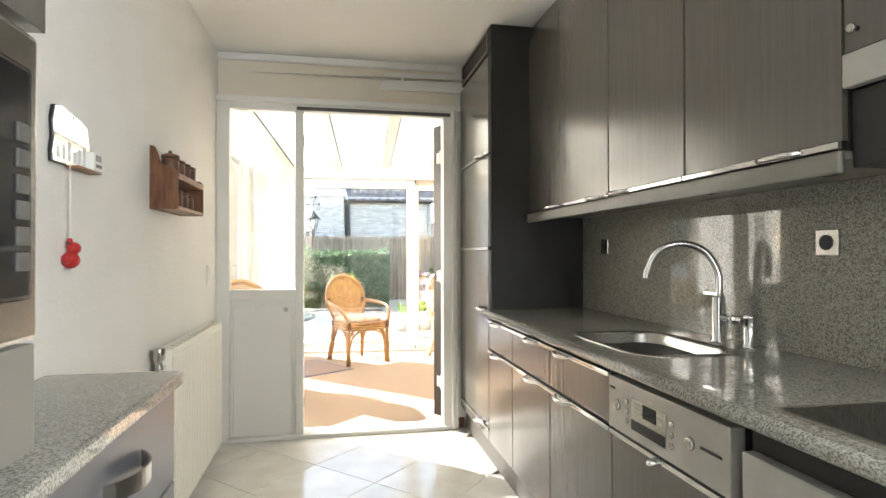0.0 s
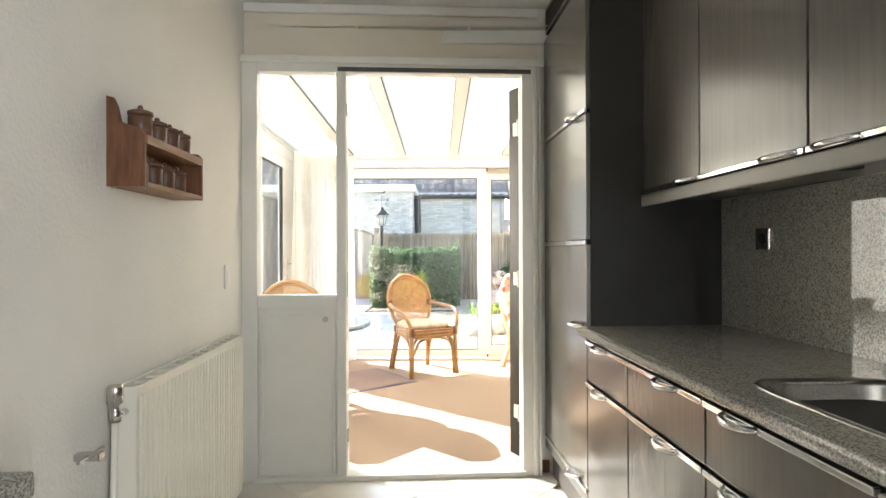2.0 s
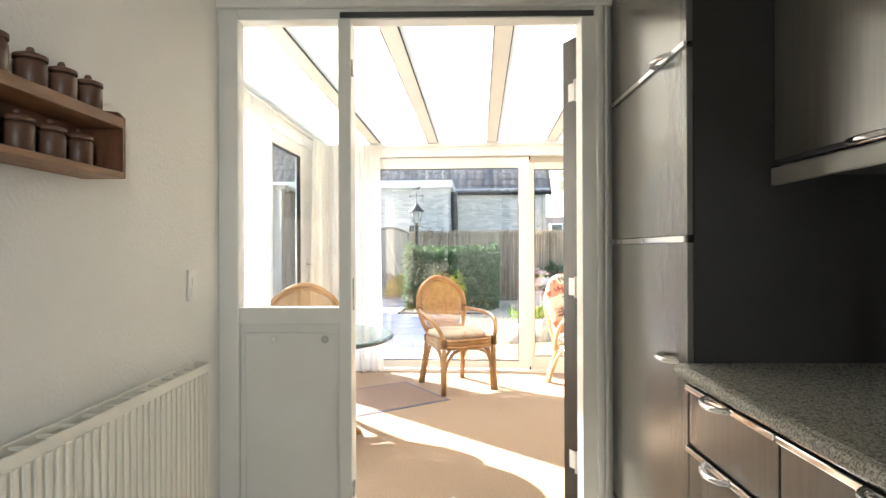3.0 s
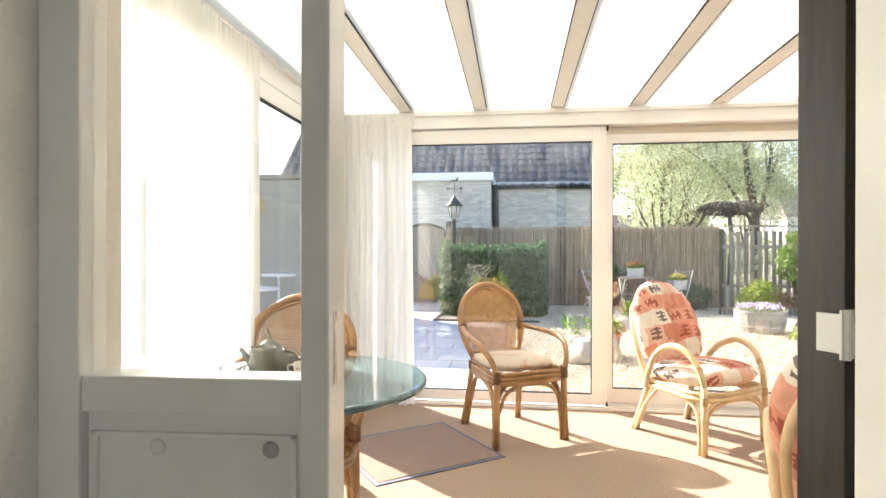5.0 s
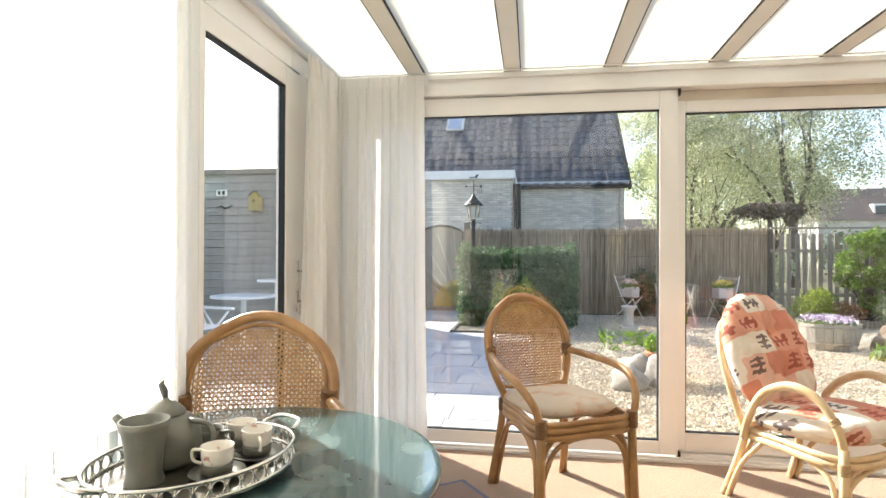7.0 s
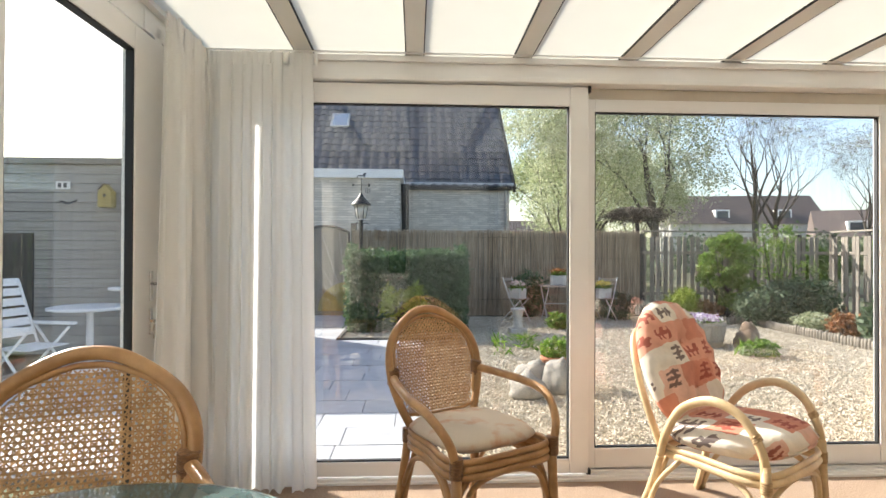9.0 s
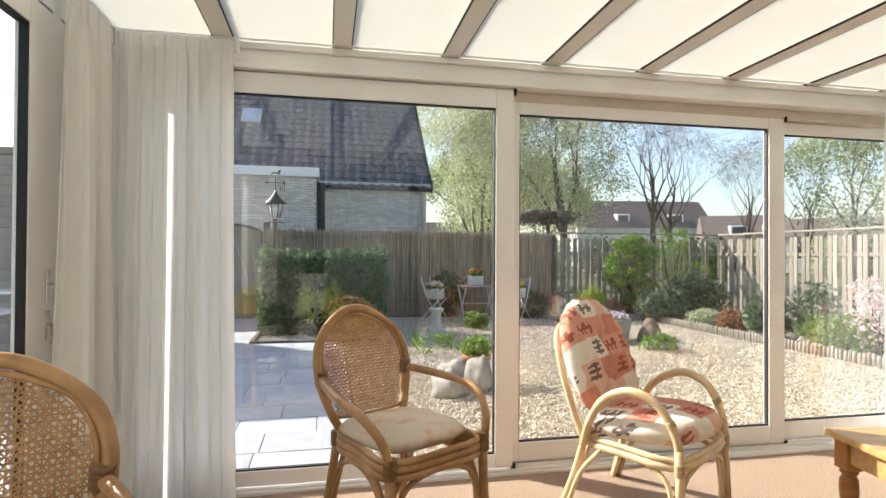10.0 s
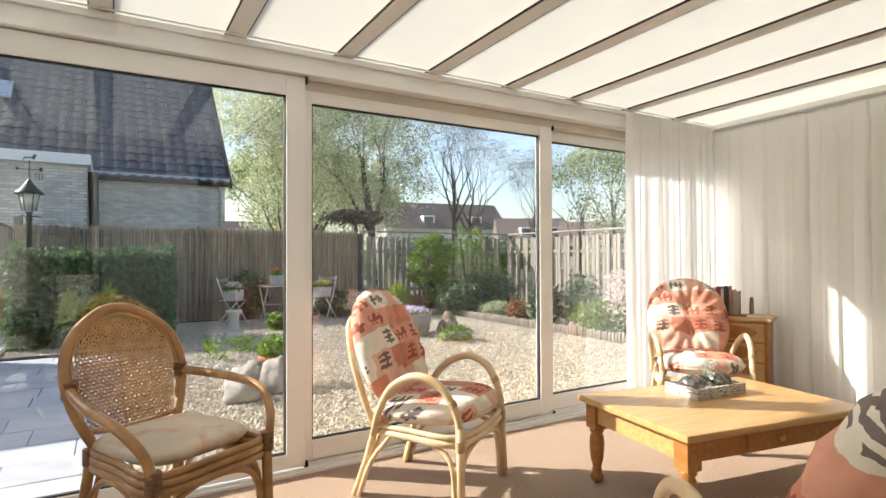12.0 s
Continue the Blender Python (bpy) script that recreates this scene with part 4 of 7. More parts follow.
SEAT_CLOTH = material("faded_cream_woven_cushion", (0.62, 0.52, 0.40), 0.9, colour2=(0.56, 0.32, 0.20), scale=9, low=0.52, high=0.68, bump=0.5, bump_scale=300, fine=0.15, spec=0.2)
PINE = material("honey_pine", (0.55, 0.335, 0.135), 0.3, colour2=(0.46, 0.255, 0.09), scale=4, stretch=(1, 9, 9), bump=0.04, bump_scale=30, fine=0.12, coat=0.2)
PINE_DARK = material("orange_pine", (0.40, 0.17, 0.045), 0.35, colour2=(0.30, 0.115, 0.03), scale=5, stretch=(9, 1, 9), bump=0.05, bump_scale=30, fine=0.12, coat=0.1)


def cushion_print():
    """Coral cotton printed with cream patches and hand-drawn ladder strokes, in cells of about 14 cm."""
    m = bpy.data.materials.new("coral_patterned_cotton")
    m.use_nodes = True
    n, l = m.node_tree.nodes, m.node_tree.links
    b = n["Principled BSDF"]
    b.inputs["Roughness"].default_value = 0.9
    b.inputs["Specular IOR Level"].default_value = 0.2

    def math_node(op, a, c=0.0, d=0.0):
        k = n.new("ShaderNodeMath")
        k.operation = op
        for i, v in enumerate((a, c, d)):
            if isinstance(v, (int, float)):
                k.inputs[i].default_value = v
            else:
                l.new(v, k.inputs[i])
        return k.outputs[0]

    co = n.new("ShaderNodeTexCoord")
    wob = n.new("ShaderNodeTexNoise")
    wob.inputs["Scale"].default_value, wob.inputs["Detail"].default_value = 22.0, 3.0
    l.new(co.outputs["Object"], wob.inputs["Vector"])
    xyz, wc = n.new("ShaderNodeSeparateXYZ"), n.new("ShaderNodeSeparateColor")
    l.new(co.outputs["Object"], xyz.inputs["Vector"])
    l.new(wob.outputs["Color"], wc.inputs["Color"])
    p = math_node("MULTIPLY_ADD", wc.outputs["Red"], 0.26, math_node("MULTIPLY_ADD", xyz.outputs["X"], 6.6, 20.2))
    up = math_node("MULTIPLY_ADD", xyz.outputs["Y"], 0.9, xyz.outputs["Z"])
    q = math_node("MULTIPLY_ADD", wc.outputs["Green"], 0.26, math_node("MULTIPLY_ADD", up, 7.2, 20.35))
    p = math_node("MULTIPLY_ADD", math_node("FLOOR", q), 0.37, p)
    fp, fq = math_node("FRACT", p), math_node("FRACT", q)
    cell = n.new("ShaderNodeCombineXYZ")
    l.new(math_node("FLOOR", p), cell.inputs["X"])
    l.new(math_node("FLOOR", q), cell.inputs["Y"])
    rnd = n.new("ShaderNodeTexWhiteNoise")
    l.new(cell.outputs["Vector"], rnd.inputs["Vector"])
    rc = n.new("ShaderNodeSeparateColor")
    l.new(rnd.outputs["Color"], rc.inputs["Color"])
    ramp = n.new("ShaderNodeValToRGB")
    ramp.color_ramp.interpolation = "CONSTANT"
    els = ramp.color_ramp.elements
    els[0].position, els[0].color = 0.0, (0.58, 0.24, 0.16, 1)
    els[1].position, els[1].color = 0.24, (0.66, 0.33, 0.235, 1)
    for pos, c in ((0.46, (0.70, 0.43, 0.33, 1)), (0.70, (0.74, 0.67, 0.57, 1))):
        els.new(pos).color = c
    l.new(rc.outputs["Red"], ramp.inputs["Fac"])
    # the ladder: one long bar with three cross strokes, lying or upright from cell to cell
    turn = math_node("GREATER_THAN", rc.outputs["Blue"], 0.5)
    along = math_node("MULTIPLY_ADD", turn, math_node("SUBTRACT", fq, fp), fp)
    across = math_node("MULTIPLY_ADD", turn, math_node("SUBTRACT", fp, fq), fq)

    def near(v, centre, half):
        return math_node("COMPARE", v, centre, half)

    bar = math_node("MULTIPLY", near(across, 0.5, 0.075), near(along, 0.5, 0.36))
    rungs = near(along, 0.25, 0.06)
    for c in (0.5, 0.75):
        rungs = math_node("MAXIMUM", rungs, near(along, c, 0.06))
    stroke = math_node("MAXIMUM", bar, math_node("MULTIPLY", rungs, near(across, 0.5, 0.30)))
    stroke = math_node("MULTIPLY", stroke, math_node("GREATER_THAN", rc.outputs["Green"], 0.38))
    ink = n.new("ShaderNodeMix")
    ink.data_type = "RGBA"
    ink.inputs["A"].default_value, ink.inputs["B"].default_value = (0.30, 0.07, 0.05, 1), (0.10, 0.065, 0.065, 1)
    l.new(math_node("GREATER_THAN", rc.outputs["Red"], 0.5), ink.inputs["Factor"])
    mx = n.new("ShaderNodeMix")
    mx.data_type = "RGBA"
    l.new(math_node("MULTIPLY", stroke, 0.85), mx.inputs["Factor"])
    l.new(ramp.outputs["Color"], mx.inputs["A"])
    l.new(ink.outputs["Result"], mx.inputs["B"])
    fade = n.new("ShaderNodeTexNoise")
    fade.inputs["Scale"].default_value, fade.inputs["Detail"].default_value = 14.0, 5.0
    l.new(co.outputs["Object"], fade.inputs["Vector"])
    hs = n.new("ShaderNodeHueSaturation")
    l.new(math_node("MULTIPLY_ADD", fade.outputs["Fac"], 0.5, 0.75), hs.inputs["Value"])
    l.new(mx.outputs["Result"], hs.inputs["Color"])
    l.new(hs.outputs["Color"], b.inputs["Base Color"])
    nb, bp = n.new("ShaderNodeTexNoise"), n.new("ShaderNodeBump")
    nb.inputs["Scale"].default_value = 13
    bp.inputs["Strength"].default_value, bp.inputs["Distance"].default_value = 0.45, 0.02
    l.new(co.outputs["Object"], nb.inputs["Vector"])
    l.new(nb.outputs["Fac"], bp.inputs["Height"])
    l.new(bp.outputs["Normal"], b.inputs["Normal"])
    return m


PRINT = cushion_print()


def wrap(p, d, r, length, turns=7):
    """A binding: a stack of thin rings round a rod at p along d."""
    d = Vector(d).normalized()
    bm = bmesh.new()
    n = turns * 4
    pts = [Vector(p) + d * (length * (i / n - 0.5)) for i in range(n + 1)]
    return tube(pts, [r * (0.97 + 0.09 * abs(math.sin(math.pi * i / 4))) for i in range(n + 1)], 12, bm=bm)


def back_point(s, z, lean0=0.215, lean1=0.36, seat=0.40, top=0.93):
    k = (z - seat) / (top - seat)
    return (s, lean0 + (lean1 - lean0) * k + 0.05 * (1 - (s / 0.27) ** 2) * max(0, k) * 0.6, z)


def cane_panel(half, z0, z1, pitch=0.0135, w=0.0022):
    """Open cane weave filling the back: two straight sets of strands and two slanting ones, as thin strips."""
    bm = bmesh.new()

    def inside(s, z):
        return z0 <= z <= z1 and abs(s) <= half(z)

    def strip(pts, off):
        pts = [back_point(s, z) for s, z in pts]
        for a, b in zip(pts, pts[1:]):
            a, b = Vector(a), Vector(b)
            d = (b - a).normalized()
            side = d.cross(Vector((0, 1, 0.2))).normalized() * w
            o = Vector((0, off, 0))
            vs = [bm.verts.new(p) for p in (a + o - side, b + o - side, b + o + side, a + o + side)]
            bm.faces.new(vs)
            vs2 = [bm.verts.new(p + Vector((0, 0.0018, 0))) for p in (a + o - side, b + o - side, b + o + side, a + o + side)]
            bm.faces.new(vs2[::-1])

    def run(path, off):
        cur = []
        for q in path:
            if inside(*q):
                cur.append(q)
            else:
                if len(cur) > 1:
                    strip(cur, off)
                cur = []
        if len(cur) > 1:
            strip(cur, off)

    n = int((z1 - z0) / pitch)
    st = 0.03
    for i in range(n + 1):
        z = z0 + i * pitch
        run([(-0.26 + st * k, z) for k in range(19)], 0.0)
    for i in range(-20, 21):
        run([(i * pitch, z0 + 0.03 * k) for k in range(int((z1 - z0) / 0.03) + 2)], 0.0015)
    for i in range(-40, 42, 2):
        run([(i * pitch * 0.75 - 0.25 + 0.02 * k + 0.25 - 0.22, z0 + 0.02 * k) for k in range(int((z1 - z0) / 0.02) + 2)], 0.003)
        run([(i * pitch * 0.75 + 0.22 - 0.02 * k, z0 + 0.02 * k) for k in range(int((z1 - z0) / 0.02) + 2)], 0.0045)
    return bm


def back_half(z):
    """Half the width of the back at a height: narrow at the seat, full above, round on top."""
    zc = 0.70
    if z <= zc:
        k = (z - 0.44) / (zc - 0.44)
        return 0.155 + 0.085 * math.sin(max(0, min(1, k)) * math.pi / 2)
    k = min(1, (z - zc) / 0.225)
    return 0.24 * math.sqrt(max(0, 1 - k ** 2.3))


def pad(rx, ry, h, power=3.0, nu=40, nv=10, sag=0.0, buttons=(), pleat=0.0):
    """A soft cushion lying flat: rounded-square outline, domed, with tufts."""
    bm = bmesh.new()

    def outline(a):
        c, s = math.cos(a), math.sin(a)
        r = (abs(c) ** power + abs(s) ** power) ** (-1 / power)
        return c * r, s * r
    top, bot = [], []
    for j in range(nv + 1):
        k = j / nv
        ring_t, ring_b = [], []
        for i in range(nu):
            a = 2 * math.pi * i / nu
            ox, oy = outline(a)
            z = h / 2 * math.sqrt(max(0.0, 1 - k ** 3.2))
            x, y = ox * rx * k, oy * ry * k
            dip = sum(0.046 * math.exp(-((x - bx) ** 2 + (y - by) ** 2) / 0.0035) for bx, by in buttons)
            pl = pleat * math.sin(a * 17) * k ** 4 * (1 - k) * 8
            ring_t.append(bm.verts.new((x, y, z - dip + pl - sag * (1 - k * k))))
            ring_b.append(bm.verts.new((x, y, -z)) if j < nv else ring_t[-1])
        top.append(ring_t)
        bot.append(ring_b)
    for rings, flip in ((top, False), (bot, True)):
        for r, s in zip(rings, rings[1:]):
            for i in range(nu):
                q = [r[i], r[(i + 1) % nu], s[(i + 1) % nu], s[i]]
                if len(set(q)) == 4:
                    f = bm.faces.new(q[::-1] if flip else q)
                    f.smooth = True
    bmesh.ops.remove_doubles(bm, verts=bm.verts, dist=0.0004)
    return bm


def dining_chair(m, label, size=1.03):
    """A honey rattan armchair with a round-topped cane back; faces -y."""
    ob = thing("rattan_dining_chair", m @ Matrix.Diagonal((size, size, 1.11, 1)), label, "chair", "rattan dining chairs")
    for sx in (-1, 1):
        leg = part("front_leg", tube([(0.27 * sx, -0.28, 0.0), (0.262 * sx, -0.272, 0.20), (0.255 * sx, -0.265, 0.46)], 0.021, 12), RATTAN, ob)
        part("leg_pole", tube([(0.245 * sx, -0.262, 0.0), (0.238 * sx, -0.25, 0.20), (0.225 * sx, -0.24, 0.31), (0.16 * sx, -0.245, 0.395)], 0.014, 10, samples=4), RATTAN, leg)
        part("leg_pole", tube([(0.268 * sx, -0.25, 0.0), (0.262 * sx, -0.235, 0.20), (0.255 * sx, -0.20, 0.32), (0.25 * sx, -0.12, 0.395)], 0.013, 10, samples=4), RATTAN, leg)
        part("binding", wrap((0.258 * sx, -0.268, 0.43), (0, 0, 1), 0.027, 0.075), RATTAN_BIND, leg)
        bl = part("back_leg", tube([(0.235 * sx, 0.30, 0.0), (0.215 * sx, 0.25, 0.22), (0.195 * sx, 0.225, 0.42)], 0.020, 12, samples=4), RATTAN, ob)
        part("leg_pole", tube([(0.21 * sx, 0.285, 0.0), (0.19 * sx, 0.235, 0.22), (0.15 * sx, 0.215, 0.395)], 0.013, 10, samples=4), RATTAN, bl)
        part("binding", wrap((0.197 * sx, 0.228, 0.42), (0, 0, 1), 0.026, 0.06), RATTAN_BIND, bl)
        arm = part("arm", tube([back_point(0.243 * sx, 0.665), (0.285 * sx, 0.17, 0.655), (0.325 * sx, 0.0, 0.64), (0.325 * sx, -0.16, 0.61), (0.29 * sx, -0.255, 0.53), (0.262 * sx, -0.272, 0.44)], 0.0185, 12, samples=6), RATTAN, ob)
        part("binding", wrap(back_point(0.242 * sx, 0.665), (0.05 * sx, -0.25, 1), 0.028, 0.07), RATTAN_BIND, arm)
        part("side_arch", tube([(0.255 * sx, -0.24, 0.20), (0.25 * sx, -0.15, 0.335), (0.235 * sx, 0.0, 0.375), (0.22 * sx, 0.14, 0.335), (0.215 * sx, 0.24, 0.20)], 0.011, 8, samples=5), RATTAN, ob)
    part("front_arch", tube([(-0.245, -0.262, 0.20), (-0.17, -0.262, 0.335), (0, -0.262, 0.372), (0.17, -0.262, 0.335), (0.245, -0.262, 0.20)], 0.012, 8, samples=5), RATTAN, ob)
    for z, r in ((0.388, 0.016), (0.417, 0.016), (0.444, 0.013)):
        part("seat_rail", tube([(-0.25, -0.25, z), (0, -0.285, z), (0.25, -0.25, z), (0.225, 0.0, z), (0.195, 0.21, z), (0, 0.235, z), (-0.195, 0.21, z), (-0.225, 0.0, z)], r, 10, closed=True, samples=4), RATTAN, ob)
    outer = [back_point((back_half(z) + 0.018) * sx, z) for sx, zs in ((-1, (0.44, 0.52, 0.60, 0.68, 0.76, 0.83, 0.885)), ) for z in zs]
    outer += [back_point(-0.075, 0.935), back_point(0, 0.948), back_point(0.075, 0.935)]
    outer += [back_point(back_half(z) + 0.018, z) for z in (0.885, 0.83, 0.76, 0.68, 0.60, 0.52, 0.44)]
    part("backrest_frame", tube(outer, 0.020, 12, samples=5), RATTAN, ob)
    inner = [back_point(-back_half(z) + 0.008, z) for z in (0.50, 0.58, 0.66, 0.74, 0.81, 0.865)] + [back_point(-0.06, 0.91), back_point(0, 0.918), back_point(0.06, 0.91)]
    inner += [back_point(back_half(z) - 0.008, z) for z in (0.865, 0.81, 0.74, 0.66, 0.58, 0.50)]
    part("inner_hoop", tube(inner, 0.009, 8, closed=True, samples=4), RATTAN, ob)
    part("cane_back", cane_panel(lambda z: back_half(z) - 0.012, 0.505, 0.915), CANE, ob)
    part("seat_cushion", turn_bm(pad(0.245, 0.245, 0.085, 4.0), pose(0, -0.01, 0.475)), SEAT_CLOTH, ob, "faded floral cream seat cushion")
    return ob


def armchair(m, label):
    """A pale bamboo armchair with tufted coral cushions; faces -y."""
    ob = thing("bamboo_armchair", m @ Matrix.Diagonal((0.95, 0.95, 1.1, 1)), label, "armchair", "bamboo armchairs")
    for sx in (-1, 1):
        leg = part("front_leg", tube([(0.335 * sx, -0.315, 0.0), (0.325 * sx, -0.305, 0.25), (0.32 * sx, -0.30, 0.40)], 0.021, 12), RATTAN_PALE, ob)
        part("leg_pole", tube([(0.305 * sx, -0.30, 0.0), (0.295 * sx, -0.295, 0.2), (0.27 * sx, -0.29, 0.27), (0.17 * sx, -0.295, 0.315)], 0.014, 10, samples=4), RATTAN_PALE, leg)
        part("leg_pole", tube([(0.34 * sx, -0.28, 0.0), (0.332 * sx, -0.265, 0.2), (0.325 * sx, -0.22, 0.275), (0.315 * sx, -0.12, 0.315)], 0.013, 10, samples=4), RATTAN_PALE, leg)
        part("binding", wrap((0.322 * sx, -0.302, 0.32), (0, 0, 1), 0.025, 0.05, 5), PALE_BIND, leg)
        arm = part("arm", tube([(0.32 * sx, -0.30, 0.33), (0.322 * sx, -0.285, 0.45), (0.335 * sx, -0.20, 0.575), (0.345 * sx, -0.06, 0.615), (0.335 * sx, 0.09, 0.555), (0.31 * sx, 0.19, 0.43), (0.30 * sx, 0.235, 0.31)], 0.0205, 12, samples=6), RATTAN_PALE, ob)
        part("binding", wrap((0.325 * sx, -0.262, 0.50), (0.02 * sx, 0.55, 0.8), 0.0235, 0.03, 3), PALE_BIND, arm)
        bl = part("back_leg", tube([(0.30 * sx, 0.36, 0.0), (0.275 * sx, 0.30, 0.16), (0.25 * sx, 0.255, 0.32)], 0.021, 12, samples=3), RATTAN_PALE, ob)
        part("leg_pole", tube([(0.27 * sx, 0.345, 0.0), (0.245 * sx, 0.28, 0.18), (0.19 * sx, 0.245, 0.315)], 0.014, 10, samples=3), RATTAN_PALE, bl)
        part("leg_pole", tube([(0.305 * sx, 0.33, 0.0), (0.295 * sx, 0.25, 0.18), (0.30 * sx, 0.12, 0.315)], 0.013, 10, samples=3), RATTAN_PALE, bl)
        part("back_slat", tube([(0.09 * sx, 0.26, 0.33), (0.085 * sx, 0.355, 0.56), (0.08 * sx, 0.455, 0.80)], 0.009, 8, samples=3), RATTAN_PALE, ob)
    for z, r in ((0.322, 0.018), (0.352, 0.014)):
        part("seat_rail", tube([(-0.31, -0.28, z), (0, -0.325, z), (0.31, -0.28, z), (0.305, 0.0, z), (0.25, 0.245, z), (0, 0.27, z), (-0.25, 0.245, z), (-0.305, 0.0, z)], r, 10, closed=True, samples=4), RATTAN_PALE, ob)
    part("front_arch", tube([(-0.305, -0.30, 0.10), (-0.25, -0.30, 0.25), (0, -0.31, 0.30), (0.25, -0.30, 0.25), (0.305, -0.30, 0.10)], 0.012, 8, samples=5), RATTAN_PALE, ob)
    part("backrest_frame", tube([(-0.25, 0.255, 0.32), (-0.275, 0.325, 0.50), (-0.265, 0.40, 0.68), (-0.185, 0.47, 0.82), (0, 0.49, 0.865), (0.185, 0.47, 0.82), (0.265, 0.40, 0.68), (0.275, 0.325, 0.50), (0.25, 0.255, 0.32)], 0.019, 12, samples=5), RATTAN_PALE, ob)
    seat = part("seat_cushion", turn_bm(pad(0.325, 0.335, 0.155, 2.8, 44), pose(0, -0.03, 0.43, -3)), PRINT, ob, "puffy coral patterned seat cushion")
    part("piping", tube([(0.313 * math.cos(a) * (abs(math.cos(a)) ** 2.8 + abs(math.sin(a)) ** 2.8) ** (-1 / 2.8), -0.03 + 0.323 * math.sin(a) * (abs(math.cos(a)) ** 2.8 + abs(math.sin(a)) ** 2.8) ** (-1 / 2.8), 0.425) for a in [i * 0.2094 for i in range(30)]], 0.006, 6, closed=True), PRINT, seat)
    tufts = [(0.0, 0.10), (0.0, -0.12)]
    back = part("back_cushion", turn_bm(pad(0.33, 0.335, 0.18, 2.25, 68, 16, buttons=tufts, pleat=0.015), pose(0, 0.295, 0.685, 65, 0, 0)), PRINT, ob, "tufted coral patterned back cushion")
    for bx, by in tufts:
        part("button", turn_bm(lathe([(0.012, 0), (0.014, 0.004), (0.008, 0.009)], 12), pose(0, 0.295, 0.685, 65) @ pose(bx, by, 0.055)), PRINT, back)
    return ob


dining_chair(at(-0.785, -0.685, CARPET_Z, 30), "honey rattan armchair with a cane back beside the sliding window")
dining_chair(at(-1.87, -2.04, CARPET_Z, 17), "honey rattan armchair with a cane back behind the round table", 1.12)
armchair(at(0.55, -0.59, CARPET_Z, 34), "pale bamboo armchair with coral cushions by the window")
armchair(at(2.86, -0.62, CARPET_Z, -42), "pale bamboo armchair with coral cushions in the corner")
armchair(pose(1.335, 5.055, CARPET_Z, 0, 0, 152), "pale bamboo armchair with coral cushions near the house wall")

# round table with a green marbled top
MARBLE = material("green_marbled_tabletop", (0.045, 0.085, 0.085), 0.10, colour2=(0.15, 0.215, 0.21), scale=4.5, detail=9, low=0.47, high=0.66, fine=0.3, bump_scale=60, coat=0.5)
SILVER = material("polished_silver_plate", (0.75, 0.73, 0.68), 0.16, 1.0, scale=30)
PEWTER = material("grey_green_pewter", (0.20, 0.20, 0.17), 0.4, 0.5, colour2=(0.15, 0.15, 0.125), scale=12, bump=0.05)
CHINA = material("white_patterned_china", (0.78, 0.74, 0.66), 0.25, colour2=(0.55, 0.30, 0.25), scale=38, low=0.60, high=0.66)
TU, TV, TR, TZ = -1.691, -2.384, 0.545, 0.662
table = thing("round_table", at(TU, TV, CARPET_Z), "round table with a dark green marbled top on rattan legs", "table")
h = TZ - CARPET_Z
part("tabletop", lathe([(TR - 0.05, h - 0.034), (TR - 0.012, h - 0.032), (TR, h - 0.024), (TR, h - 0.010), (TR - 0.008, h - 0.002), (TR - 0.02, h)], 72), MARBLE, table)
part("apron", lathe([(0.30, h - 0.09), (0.32, h - 0.088), (0.32, h - 0.036), (0.30, h - 0.034)], 36), RATTAN, table)
for k in range(4):
    a = math.radians(45 + 90 * k)
    c, s = math.cos(a), math.sin(a)
    part("leg", tube([(0.36 * c, 0.36 * s, 0.0), (0.27 * c, 0.27 * s, 0.10), (0.22 * c, 0.22 * s, 0.35), (0.30 * c, 0.30 * s, h - 0.05)], 0.022, 12, samples=5), RATTAN, table)
    part("leg", tube([(0.39 * c - 0.03 * s, 0.39 * s + 0.03 * c, 0.0), (0.28 * c - 0.03 * s, 0.28 * s + 0.03 * c, 0.12), (0.235 * c - 0.03 * s, 0.235 * s + 0.03 * c, 0.36), (0.33 * c - 0.02 * s, 0.33 * s + 0.02 * c, h - 0.05)], 0.016, 10, samples=5), RATTAN, table)
for z, r in ((0.22, 0.225), (0.40, 0.215), (0.43, 0.22)):
    part("ring_stretcher", tube([(r * math.cos(i * 0.2618), r * math.sin(i * 0.2618), z) for i in range(24)], 0.013, 8, closed=True), RATTAN, table)

# tray with tea things
TRAY = at(-1.72, -2.50, TZ, 65)
tray = thing("serving_tray", TRAY, "oval silver tray with a pierced gallery rim on the round table", "tray")
ra, rb = 0.245, 0.195
part("tray_base", lathe([(0.98, 0.022), (1.0, 0.023), (1.0, 0.027), (0.97, 0.028)], 56, sx=ra, sy=rb), SILVER, tray)
for z, r in ((0.030, 0.004), (0.068, 0.0045)):
    part("rim_wire", tube([(ra * math.cos(i * math.pi / 32), rb * math.sin(i * math.pi / 32), z) for i in range(64)], r, 8, closed=True), SILVER, tray)
gal = bmesh.new()
for i in range(44):
    a0 = i * 2 * math.pi / 44
    ring = [(a0 + 0.062 * math.cos(q), 0.049 + 0.017 * math.sin(q)) for q in [k * math.pi / 5 for k in range(10)]]
    tube([(ra * math.cos(a), rb * math.sin(a), z) for a, z in ring], 0.0022, 5, closed=True, bm=gal)
    tube([(ra * math.cos(a0 + 0.0714), rb * math.sin(a0 + 0.0714), 0.03), (ra * math.cos(a0 + 0.0714), rb * math.sin(a0 + 0.0714), 0.068)], 0.002, 5, bm=gal)
part("gallery", gal, SILVER, tray)
